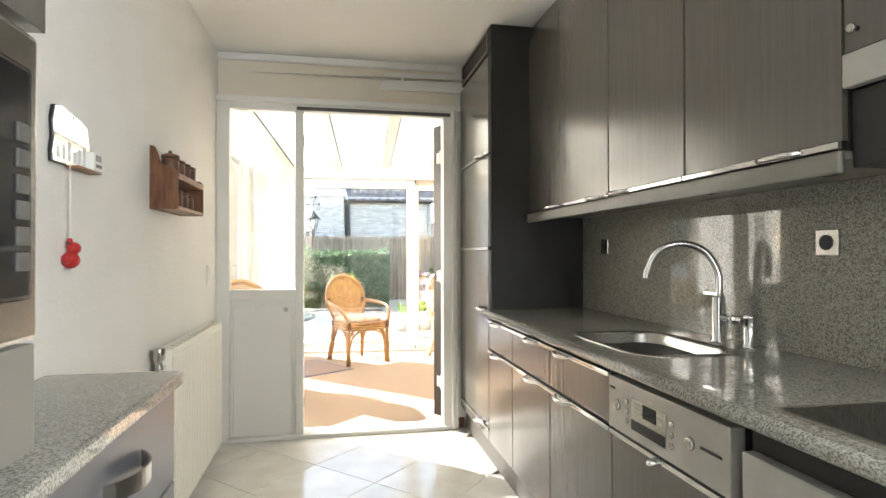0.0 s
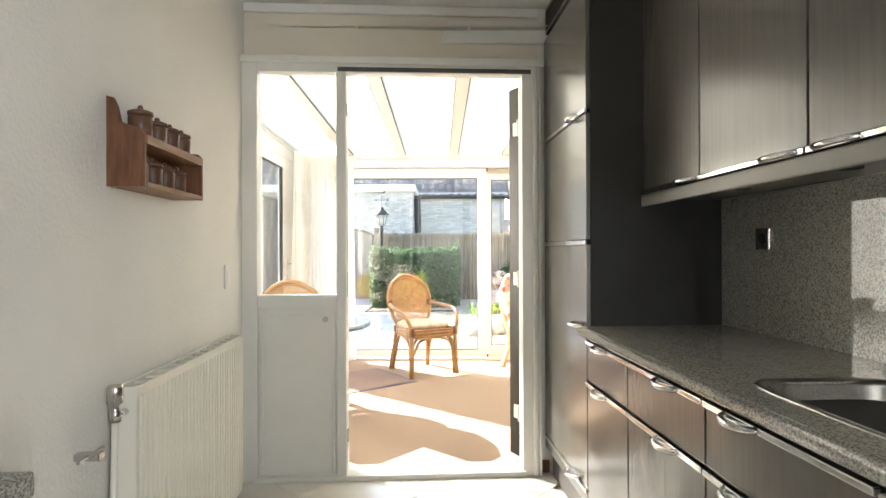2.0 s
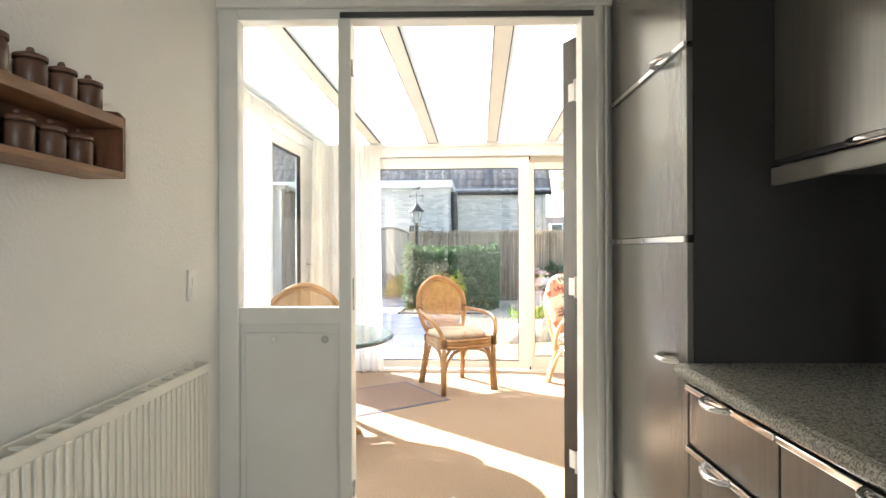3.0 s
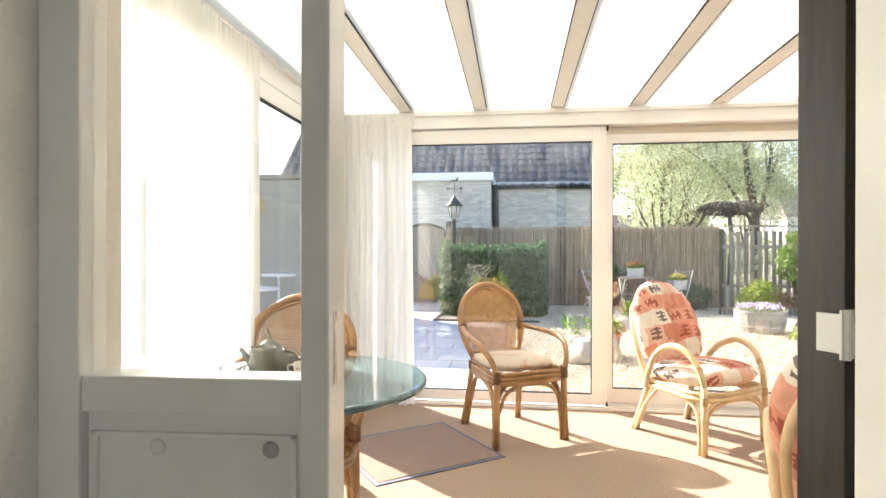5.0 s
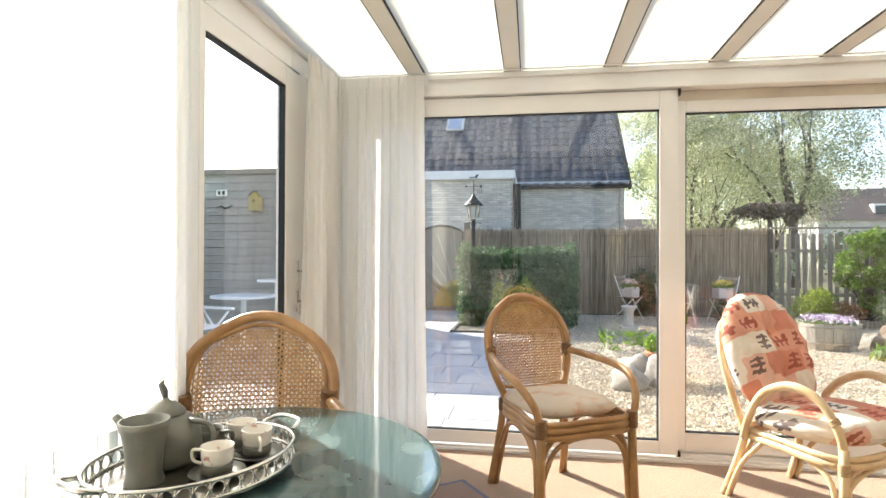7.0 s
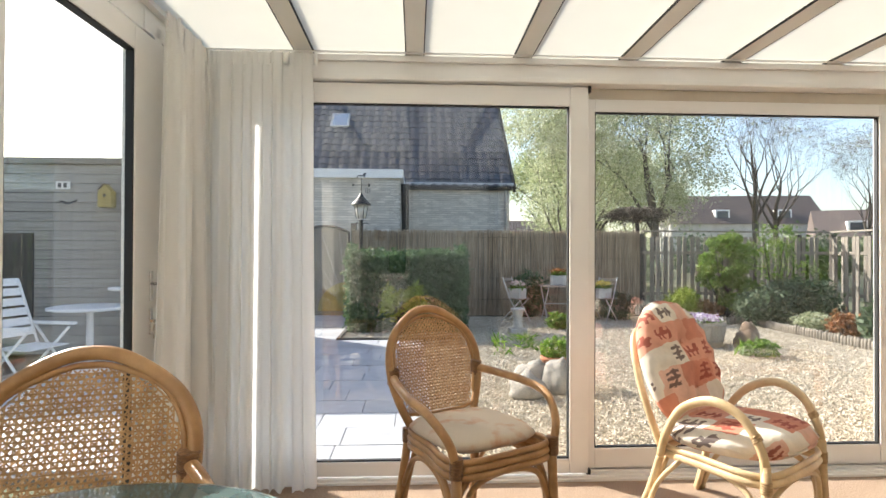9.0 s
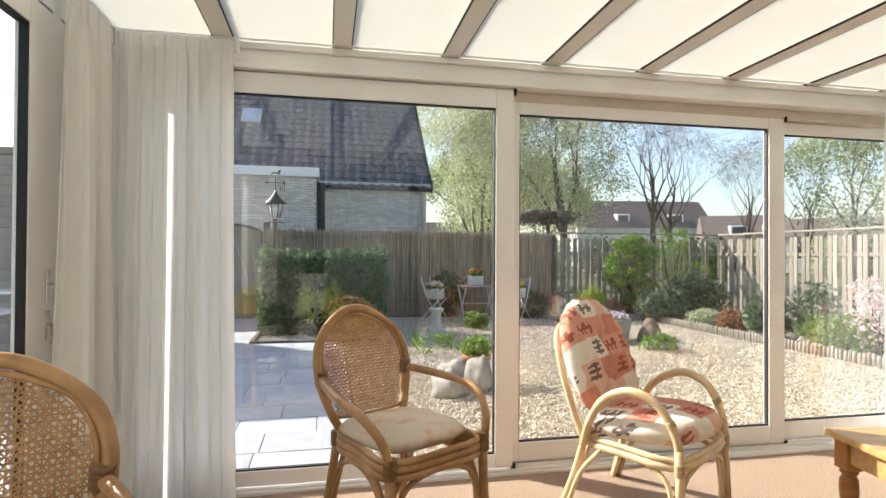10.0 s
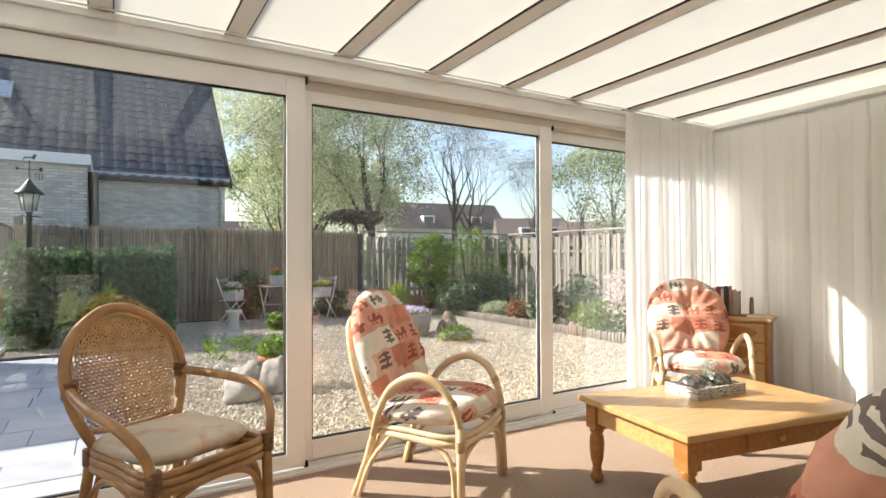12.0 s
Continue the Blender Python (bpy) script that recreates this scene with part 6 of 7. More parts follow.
def shrub(name, u, v, blobs, mat, count, size, label, category, seed, stems=6, stretch=1.0, z=GZ):
    ob = thing(name, at(u, v, z), label, category)
    rng = random.Random(seed)
    bm = bmesh.new()
    for i in range(stems):
        b = blobs[i % len(blobs)]
        e = Vector(b[0]) + Vector([rng.gauss(0, 0.4) * x for x in b[1]])
        tube([(rng.gauss(0, 0.05), rng.gauss(0, 0.05), -0.02), (e.x * 0.4, e.y * 0.4, max(0.03, e.z * 0.5)), e], [0.014, 0.010, 0.004], 5, bm=bm)
    part("stems", bm, TWIG, ob)
    leaf_cloud("leaves", clump_points(blobs, count, seed), size, mat, ob, seed, stretch=stretch)
    return ob


def rock(name, u, v, r, label, mat, seed, z=GZ):
    bm = bmesh.new()
    bmesh.ops.create_icosphere(bm, subdivisions=3, radius=1.0)
    for q in bm.verts:
        k = 1 + 0.28 * noise.noise(q.co * 1.3 + Vector((seed, 0, 0))) + 0.12 * noise.noise(q.co * 3.1 + Vector((0, seed, 0)))
        q.co = Vector((q.co.x * r[0], q.co.y * r[1], max(-0.5, q.co.z) * r[2] + r[2] * 0.45)) * k
    for f in bm.faces:
        f.smooth = True
    ob = part(name, bm, mat, None, label, at(u, v, z, seed * 40))
    return tagged(ob, category="rock")


# ground
setting("ground", box(-260, 260, -120, 300, -0.6, GZ - 0.07), LAWN, "flat ground beyond the garden", "ground")
setting("garden_soil", box(-9.5, 9.0, 0.2, 9.2, -0.5, GZ - 0.03), SOIL, "dark soil under the garden beds", "soil", LOCAL)
gravel = part("gravel", box(-0.88, 5.45, 0.22, 8.7, -0.3, GZ - 0.012), GRAVEL_BASE, None, "pale cream gravel covering the garden", LOCAL)
tagged(gravel, category="gravel", kind="stuff")


def pebbles(name, u0, u1, v0, v1, n, seed, keep=lambda u, v: True, size=0.017):
    r = np.random.RandomState(seed)
    u = r.uniform(u0, u1, n)
    w = r.uniform(0, 1, n)
    v = v0 + (v1 - v0) * w ** 1.35
    ok = np.array([keep(a, b) for a, b in zip(u, v)])
    u, v = u[ok], v[ok]
    n = len(u)
    base = np.array([(1, 0, 0), (-0.5, 0.86, 0), (-0.5, -0.86, 0), (0.3, 0.2, 0.8), (0.1, -0.2, -0.5)])
    s = size * r.uniform(0.55, 1.5, (n, 1, 1))
    a = r.uniform(0, 6.28, n)
    rot = np.zeros((n, 3, 3))
    rot[:, 0, 0], rot[:, 0, 1], rot[:, 1, 0], rot[:, 1, 1], rot[:, 2, 2] = np.cos(a), -np.sin(a), np.sin(a), np.cos(a), r.uniform(0.7, 1.2, n)
    p = np.einsum("ij,njk->nik", base, rot) * s + np.stack([u, v, np.full(n, GZ - 0.005) + r.uniform(-0.006, 0.008, n)], 1)[:, None, :]
    idx = [(0, 1, 3), (1, 2, 3), (2, 0, 3), (1, 0, 4), (2, 1, 4), (0, 2, 4)]
    f = [tuple(5 * i + k for k in t) for i in range(n) for t in idx]
    ob = from_arrays(name, p.reshape(-1, 3), f, PEBBLE, None, LOCAL)
    return tagged(ob, "loose pale pebbles of the gravel", "pebbles", kind="stuff")


pebbles("pebbles", -0.86, 5.4, 0.24, 8.6, 110000, 1, size=0.0115)

# paving slabs
paving = setting("paving", box(-5.6, -0.89, 0.2, 8.95, -0.4, GZ - 0.022), MORTAR, "sand bed under the garden paving", "paving", LOCAL)
slab_meshes = {}
row, vv = 0, 0.24
while vv < 8.9:
    d = 0.40
    uu = -5.4 + (0.31 if row % 2 else 0.0) + (0.12 if row % 3 == 1 else 0)
    while uu < -0.95:
        w = 0.80 if (row * 7 + int(uu * 13)) % 3 else 0.60
        hi = -0.90 if vv < 5.3 else -2.27
        w = min(w, hi - uu)
        if w > 0.14:
            key = round(w, 2)
            if key not in slab_meshes:
                slab_meshes[key] = mesh_of("slab", box(0.003, key - 0.003, 0.003, d - 0.003, -0.04, 0.0, 0.004), SLAB)
            s = new("slab", slab_meshes[key])
            s.parent = paving
            s.matrix_basis = pose(uu, vv, GZ + random.uniform(-0.003, 0.002), random.uniform(-0.2, 0.2), random.uniform(-0.2, 0.2), 0)
        uu += max(w, 0.3)
    vv += d
    row += 1

# ivy hedge in a gravel bed with a dark kerb
bed = setting("hedge_bed", boxes((-2.26, -0.30, 5.42, 5.48, -0.3, GZ + 0.03), (-2.26, -2.20, 5.48, 8.6, -0.3, GZ + 0.03), bevel=0.006), FENCE_DARK, "low dark kerb round the hedge bed", "kerb", LOCAL)
pebbles("bed_pebbles", -2.19, -0.87, 5.5, 6.4, 3500, 4)
hedge = thing("ivy_hedge", at(0, 0, GZ), "dense dark green ivy hedge clipped square", "hedge")
part("stems", boxes(*[(-2.05 + 0.2 * i, -2.01 + 0.2 * i, 6.5 + 0.12 * (i % 3), 6.54 + 0.12 * (i % 3), -0.05, 1.15) for i in range(9)]), TWIG, hedge)
r = np.random.RandomState(9)
faces_pts = []
for k in range(22000):
    f = r.randint(0, 5)
    a, b = r.uniform(0, 1, 2)
    if f < 2:
        q = (-2.13 + 1.9 * a, 6.2, 0.02 + 1.27 * b)
    elif f == 2:
        q = (-2.13 + 1.9 * a, 6.2 + 1.0 * b, 1.29)
    elif f == 3:
        q = (-2.15, 6.2 + b, 0.02 + 1.43 * a)
    else:
        q = (-0.22, 6.2 + b, 0.02 + 1.43 * a)
    bump = 0.10 * noise.noise(Vector(q) * 2.3) + 0.05 * noise.noise(Vector(q) * 6)
    faces_pts.append(np.array(q) + r.normal(size=3) * 0.045 + np.array([(-bump if f == 3 else bump if f == 4 else 0), (-bump if f < 2 else 0), (bump if f == 2 else 0)]))
leaf_cloud("ivy_leaves", faces_pts, 0.046, LEAF_IVY, hedge, 9)
shrub("light_shrub", -1.25, 5.95, [((0, 0, 0.45), (0.36, 0.25, 0.28)), ((0.22, 0, 0.62), (0.2, 0.2, 0.24)), ((-0.2, 0, 0.6), (0.16, 0.2, 0.22))], LEAF_LIME, 480, 0.042, "low shrub with long fresh green leaves before the hedge", "shrub", 5, 14, stretch=2.6)

# reed fence with posts, slat fences
reed_fence = setting("reed_fence", boxes((-2.40, 3.95, 8.80, 8.84, GZ - 0.1, 1.70)), FENCE_DARK, "dry reed screen fence along the back of the garden", "fence", LOCAL)
r = np.random.RandomState(12)
n = 1500
u = np.linspace(-2.38, 3.93, n) + r.normal(size=n) * 0.004
zz = 1.745 + r.normal(size=n) * 0.02
wv = r.uniform(0.002, 0.0065, n)
vv0 = 8.775 + r.uniform(-0.015, 0.015, n)
lean = r.normal(size=n) * 0.012
v4 = np.stack([np.stack([u + sx * wv, vv0 + sy * wv, np.full(n, GZ)], 1) for sx, sy in ((-1, 0), (0, -1), (1, 0))] + [np.stack([u + lean + sx * wv, vv0 + sy * wv, zz], 1) for sx, sy in ((-1, 0), (0, -1), (1, 0))], 1).reshape(-1, 3)
f = [t for i in range(n) for t in ((6 * i, 6 * i + 1, 6 * i + 4, 6 * i + 3), (6 * i + 1, 6 * i + 2, 6 * i + 5, 6 * i + 4))]
tagged(from_arrays("reeds", v4, f, REED, reed_fence), "thin dry upright reeds", kind="stuff")
part("wire", boxes(*[(-2.38, 3.93, 8.755, 8.759, z, z + 0.006) for z in (0.25, 0.7, 1.15, 1.6)]), FENCE_DARK, reed_fence)
slat = mesh_of("slat", box(-0.045, 0.045, 0, 0.02, 0, 1.72, 0.003), FENCE_WOOD)
post = mesh_of("post", box(-0.05, 0.05, 0.02, 0.12, 0, 1.85, 0.006), FENCE_DARK)


def slat_fence(name, m, length, label, pitch=0.152):
    ob = thing(name, m, label, "fence", "slatted garden fences")
    ob["kind"] = "structure"
    for i in range(int(length / pitch)):
        s = new("slat", slat)
        s.parent = ob
        s.matrix_basis = pose(0.05 + i * pitch, 0.0 if i % 2 else 0.045, GZ + 0.02, 0, 0, random.gauss(0, 0.4))
    for i in range(int(length / 1.8) + 1):
        p = new("post", post)
        p.parent = ob
        p.matrix_basis = pose(i * 1.8, 0.02, GZ - 0.05)
    part("top_rail", box(0, length, -0.02, 0.10, 1.74, 1.775, 0.004), FENCE_WOOD, ob)
    for z in (0.35, 1.25):
        part("rail", box(0, length, 0.021, 0.044, z, z + 0.07, 0.003), FENCE_WOOD, ob)
    return ob


slat_fence("fence_back", at(3.98, 8.72), 4.25, "weathered grey wooden fence of staggered slats")
slat_fence("fence_side", at(8.25, 8.75, 0, -90), 12.0, "weathered grey wooden fence of staggered slats")

# garden gate with sun rays
gate = thing("garden_gate", at(-3.45, 8.85, GZ), "arched wooden garden gate with sun rays and a yellow half disc", "gate")
gate["kind"] = "structure"
part("panel", turn_bm(prism([(0, 0), (0.98, 0), (0.98, 1.80)] + [(0.98 - 0.98 * k / 10, 1.80 + 0.14 * math.sin(math.pi * k / 10) * 1.0) for k in range(1, 10)] + [(0, 1.80)], 0, 0.03), pose(0, 0.03, 0, 90)), FENCE_WOOD, gate)
part("gate_frame", tube([(0, -0.02, 0)] + [(0, -0.02, 1.8)] + [(0.98 * k / 10, -0.02, 1.80 + 0.14 * math.sin(math.pi * k / 10)) for k in range(1, 10)] + [(0.98, -0.02, 1.8), (0.98, -0.02, 0)], 0.03, 6), FENCE_DARK, gate)
SUNYELLOW = material("faded_yellow_board", (0.42, 0.32, 0.09), 0.8, colour2=(0.33, 0.25, 0.08), scale=8)
part("half_disc", turn_bm(prism([(0.94, 0.1)] + [(0.94 - 0.62 * math.sin(a), 0.1 + 0.62 * math.cos(a)) for a in [k * math.pi / 16 for k in range(9)]], 0, 0.02), pose(0, -0.005, 0, 90)), SUNYELLOW, gate)
for k in range(7):
    a = 0.10 + k * 0.215
    part("ray", turn_bm(box(-0.012, 0.012, -0.02, 0.0, 0.64, min(1.72, 0.86 / max(0.12, math.sin(a)), ), 0.002), pose(0.94, 0.0, 0.1, 0, -math.degrees(a), 0)), BARREL, gate)
for px in (-0.10, 1.08):
    part("gate_post", box(px - 0.06, px + 0.06, -0.04, 0.08, -0.05, 2.0, 0.008), FENCE_DARK, gate)

# lamp post with a weather vane
lamp = thing("garden_lamp", at(-2.08, 7.45, GZ), "black iron lantern post with a weather vane on top", "lamp post")
part("pole", lathe([(0.09, 0), (0.09, 0.10), (0.05, 0.14), (0.045, 0.9), (0.06, 0.93), (0.04, 0.97), (0.036, 1.85), (0.05, 1.88), (0.03, 1.95), (0.06, 1.99)], 16), IRON, lamp)
part("bracket", tube([(-0.16, 0, 1.90), (-0.08, 0, 1.93), (0, 0, 1.90), (0.08, 0, 1.93), (0.16, 0, 1.90)], 0.010, 6, samples=3), IRON, lamp)
part("lantern_glass", lathe([(0.085, 2.02), (0.135, 2.27)], 6), LAMP_GLASS, lamp)
for k in range(6):
    a = k * math.pi / 3
    part("lantern_bar", tube([(0.087 * math.cos(a), 0.087 * math.sin(a), 2.01), (0.138 * math.cos(a), 0.138 * math.sin(a), 2.28)], 0.008, 5), IRON, lamp)
part("roof", lathe([(0.20, 2.27), (0.19, 2.29), (0.12, 2.36), (0.06, 2.43), (0.035, 2.47), (0.02, 2.50), (0.008, 2.52)], 12), IRON, lamp)
vane = part("weather_vane", tube([(0, 0, 2.5), (0, 0, 2.80)], 0.007, 6), IRON, lamp)
part("arrow", boxes((-0.16, 0.16, -0.004, 0.004, 2.655, 2.665), (0.13, 0.17, -0.004, 0.004, 2.63, 2.69), (-0.17, -0.13, -0.004, 0.004, 2.64, 2.68)), IRON, vane)
part("vane_figure", turn_bm(prism([(-0.09, 0.0), (-0.06, 0.05), (0.03, 0.05), (0.06, 0.10), (0.10, 0.09), (0.075, 0.04), (0.06, 0.0), (0.045, 0.03), (-0.05, 0.03), (-0.07, 0.0)], -0.004, 0.004), pose(0, 0, 2.80, 90)), IRON, vane)
part("letter_bar", boxes(*[(x, x + 0.012, -0.004, 0.004, 2.50, 2.60) for x in (0.08, 0.12, 0.16)]), IRON, vane)

# border bed on the right with edging, shrubs and flowers
edge = setting("border_edging", boxes((5.45, 5.51, 1.0, 7.2, -0.3, GZ + 0.12), (3.4, 5.51, 7.2, 7.26, -0.3, GZ + 0.12)), SOIL, "low edging of short round logs along the border", "edging", LOCAL)
log = mesh_of("log", lathe([(0.028, -0.1), (0.03, 0.10), (0.022, 0.14)], 8), FENCE_WOOD)
for i in range(96):
    s = new("log", log)
    s.parent = edge
    s.matrix_basis = pose(5.44 + random.gauss(0, 0.003), 1.05 + i * 0.064, GZ + random.gauss(0.0, 0.01))
for i in range(30):
    s = new("log", log)
    s.parent = edge
    s.matrix_basis = pose(3.45 + i * 0.066, 7.19 + random.gauss(0, 0.003), GZ + random.gauss(0.0, 0.01))
B = GZ
rs = np.random.RandomState(21)
twig_blobs = []
for k in range(46):
    a, h = rs.uniform(0, 6.28), rs.uniform(0.35, 1.75)
    w = 0.78 * math.sin(min(1.0, (1.95 - h) / 1.1) * math.pi / 2)
    q = rs.uniform(0.3, 1.0)
    twig_blobs.append(((w * q * math.cos(a), 0.5 * w * q * math.sin(a), h), (rs.uniform(0.10, 0.22), rs.uniform(0.10, 0.2), rs.uniform(0.09, 0.24))))
shrub("green_shrub", 5.25, 7.75, twig_blobs, LEAF_FRESH, 5200, 0.05, "tall fresh green shrub before the slatted fence", "shrub", 21, 46)
shrub("lime_shrub", 4.15, 7.35, [((0, 0, 0.30), (0.36, 0.3, 0.32)), ((0.1, 0, 0.5), (0.22, 0.2, 0.2))], LEAF_LIME, 2600, 0.030, "rounded lime green shrub in the border", "shrub", 22)
shrub("sprawling_shrub", 6.35, 7.8, [((0, 0, 1.2), (0.4, 0.35, 0.5)), ((0.25, 0, 1.7), (0.25, 0.25, 0.3)), ((-0.2, 0, 1.75), (0.18, 0.2, 0.3)), ((0.65, 0, 0.9), (0.3, 0.3, 0.4))], LEAF_FRESH, 1000, 0.042, "thin airy shrub before the slatted fence", "shrub", 23, 12)
shrub("pale_leaf_shrub", 5.6, 6.9, [((0, 0, 0.35), (0.55, 0.4, 0.36)), ((0.45, 0.1, 0.55), (0.35, 0.3, 0.3))], LEAF_BLUE, 2300, 0.055, "grey-green broad-leaved shrub in the border", "shrub", 24)
shrub("pale_leaf_shrub", 6.6, 7.2, [((0, 0, 0.45), (0.6, 0.5, 0.45))], LEAF_IVY, 2200, 0.05, "dark green shrub in the border", "shrub", 25)
shrub("rust_shrub", 5.75, 5.1, [((0, 0, 0.22), (0.28, 0.25, 0.22))], LEAF_RUST, 800, 0.04, "low rusty-leaved plant in the border", "plant", 26)
shrub("cream_plant", 5.75, 5.9, [((0, 0, 0.2), (0.3, 0.25, 0.16))], LEAF_BLOSSOM, 900, 0.035, "low cream flowering plant in the border", "plant", 27)
shrub("spear_plant", 5.85, 4.5, [((0, 0, 0.3), (0.26, 0.22, 0.34))], LEAF_BLUE, 450, 0.11, "spear-leaved bulbs in the border", "plant", 28, stretch=2.2)
shrub("tall_plant", 6.3, 4.0, [((0, 0, 0.5), (0.3, 0.3, 0.45))], LEAF_BLUE, 1000, 0.045, "tall grey-green plant in the border", "plant", 29)
shrub("pink_shrub", 6.15, 2.9, [((0, 0, 0.45), (0.35, 0.35, 0.35)), ((0.1, 0.2, 0.8), (0.25, 0.25, 0.25))], FLOWER_PINK, 800, 0.04, "pink and white flowering shrub in the border", "shrub", 30)
shrub("green_plant", 6.0, 3.3, [((0, 0, 0.25), (0.5, 0.5, 0.28))], LEAF_FRESH, 1200, 0.045, "low green plants under the pink shrub", "plant", 31)
shrub("yellow_flowers", 6.3, 4.9, [((0, 0, 0.5), (0.18, 0.18, 0.2))], FLOWER_YELLOW, 260, 0.035, "yellow flowers in the border", "flowers", 32)
shrub("low_bush", 3.1, 8.0, [((0, 0, 0.28), (0.45, 0.3, 0.3))], LEAF_BLUE, 1400, 0.04, "low dark bush before the reed fence", "shrub", 33)
shrub("low_bush", 1.4, 8.45, [((0, 0, 0.5), (0.4, 0.2, 0.5))], LEAF_IVY, 1300, 0.045, "dark bush before the reed fence", "shrub", 34)
shrub("low_bush", 4.7, 7.7, [((0, 0, 0.22), (0.5, 0.3, 0.22))], LEAF_RUST, 700, 0.04, "low reddish plant in the border", "plant", 35)
shrub("grass_tuft", 3.55, 3.9, [((0, 0, 0.10), (0.26, 0.2, 0.12))], LEAF_FRESH, 240, 0.042, "tuft of grass in the gravel", "grass", 36, 0, 2.2)
shrub("grass_tuft", 0.12, 4.05, [((0, 0, 0.14), (0.18, 0.15, 0.16))], LEAF_FRESH, 40, 0.026, "tuft of spiky bulbs in the gravel", "plant", 37, 0, 3.6)
shrub("grass_tuft", 0.55, 4.6, [((0, 0, 0.10), (0.14, 0.12, 0.12))], LEAF_FRESH, 45, 0.03, "tuft of spiky bulbs in the gravel", "plant", 38, 0, 3.6)
shrub("grass_tuft", 1.55, 6.6, [((0, 0, 0.14), (0.2, 0.15, 0.14))], LEAF_FRESH, 260, 0.06, "small green plant in the gravel", "plant", 39, 0, 1.6)
rock("border_stone", 5.62, 3.55, (0.10, 0.08, 0.13), "pale rounded stone in the border", ROCK, 3)
rock("border_stone", 5.66, 2.3, (0.09, 0.08, 0.15), "pale rounded stone in the border", ROCK, 4)

# half barrel with violets, brown rocks beside it
BARREL_AT = at(3.2, 4.85, GZ) @ Matrix.Diagonal((0.70, 0.70, 0.75, 1))
barrel = thing("barrel_planter", BARREL_AT, "bleached half barrel planted with violets", "planter")
for k in range(22):
    a = k * 2 * math.pi / 22
    st = bmesh.new()
    w = 0.072
    pts = [(0.47, 0.0), (0.53, 0.25), (0.55, 0.48)]
    vs = []
    for rr, z in pts:
        for rad, s in ((rr, -1), (rr, 1), (rr - 0.03, 1), (rr - 0.03, -1)):
            vs.append(st.verts.new((rad, s * w * rr / 0.53, z)))
    for j in range(2):
        for i in range(4):
            st.faces.new((vs[4 * j + i], vs[4 * j + (i + 1) % 4], vs[4 * j + 4 + (i + 1) % 4], vs[4 * j + 4 + i]))
    st.faces.new(vs[0:4])
    st.faces.new(vs[8:12])
    part("stave", turn_bm(st, pose(0, 0, 0, 0, 0, math.degrees(a))), BARREL, barrel)
for z, rr in ((0.10, 0.502), (0.40, 0.548)):
    part("hoop", lathe([(rr, z), (rr + 0.006, z + 0.004), (rr + 0.008, z + 0.04), (rr + 0.004, z + 0.045)], 44), ROCK, barrel)
part("soil", lathe([(0.4, 0.40), (0.50, 0.42), (0.1, 0.46)], 24), SOIL, barrel)
vio = thing("violets", BARREL_AT @ pose(0, 0, 0.44), "violet and white flowers growing in the half barrel", "flowers")
leaf_cloud("leaves", clump_points([((0, 0, 0.02), (0.46, 0.46, 0.08))], 1100, 41), 0.04, LEAF_FRESH, vio, 41)
leaf_cloud("petals", clump_points([((0, 0, 0.09), (0.45, 0.45, 0.09))], 900, 42), 0.034, FLOWER_MIX, vio, 42)
rock("brown_rock", 3.72, 4.45, (0.20, 0.16, 0.17), "brown rough field stone beside the half barrel", ROCK_BROWN, 7)
rock("brown_rock", 3.85, 4.65, (0.15, 0.14, 0.23), "brown rough field stone beside the half barrel", ROCK_BROWN, 8)

# stone trough with a plant, white pedestal
rock("pale_rock", 0.02, 1.95, (0.20, 0.17, 0.15), "pale round stone in the gravel by the window", ROCK, 11)
rock("pale_rock", 0.36, 2.1, (0.17, 0.15, 0.22), "pale block of stone in the gravel by the window", ROCK, 12)
rock("pale_rock", 0.16, 2.3, (0.22, 0.18, 0.18), "pale round stone in the gravel by the window", ROCK, 13)
TERRA = material("terracotta", (0.42, 0.16, 0.07), 0.8, colour2=(0.34, 0.13, 0.06), scale=10)
pot2 = thing("flower_pot", at(0.42, 2.42, GZ), "terracotta pot with a green plant among the stones", "flower pot")
part("pot", lathe([(0.10, 0), (0.14, 0.24), (0.155, 0.25), (0.155, 0.29), (0.13, 0.29), (0.12, 0.2)], 20), TERRA, pot2)
leaf_cloud("plant", clump_points([((0, 0, 0.36), (0.17, 0.17, 0.12))], 420, 43), 0.035, LEAF_FRESH, pot2, 43)
ped = thing("pedestal", at(0.72, 6.15, GZ), "small white stone pedestal on the gravel", "pedestal")
PALE_STONE = material("pale_cast_stone", (0.55, 0.52, 0.46), 0.85, colour2=(0.44, 0.41, 0.36), scale=14, bump=0.3)
part("base", box(-0.14, 0.14, -0.14, 0.14, 0, 0.08, 0.01), PALE_STONE, ped)
part("shaft", lathe([(0.11, 0.08), (0.085, 0.12), (0.075, 0.24), (0.085, 0.34), (0.12, 0.38), (0.13, 0.42), (0.10, 0.42)], 16), PALE_STONE, ped)

# bistro set
BISTRO = material("weathered_bistro_wood", (0.30, 0.24, 0.19), 0.7, colour2=(0.22, 0.17, 0.13), scale=10)
BISTRO_IRON = material("white_painted_iron", (0.62, 0.60, 0.56), 0.5, scale=10)


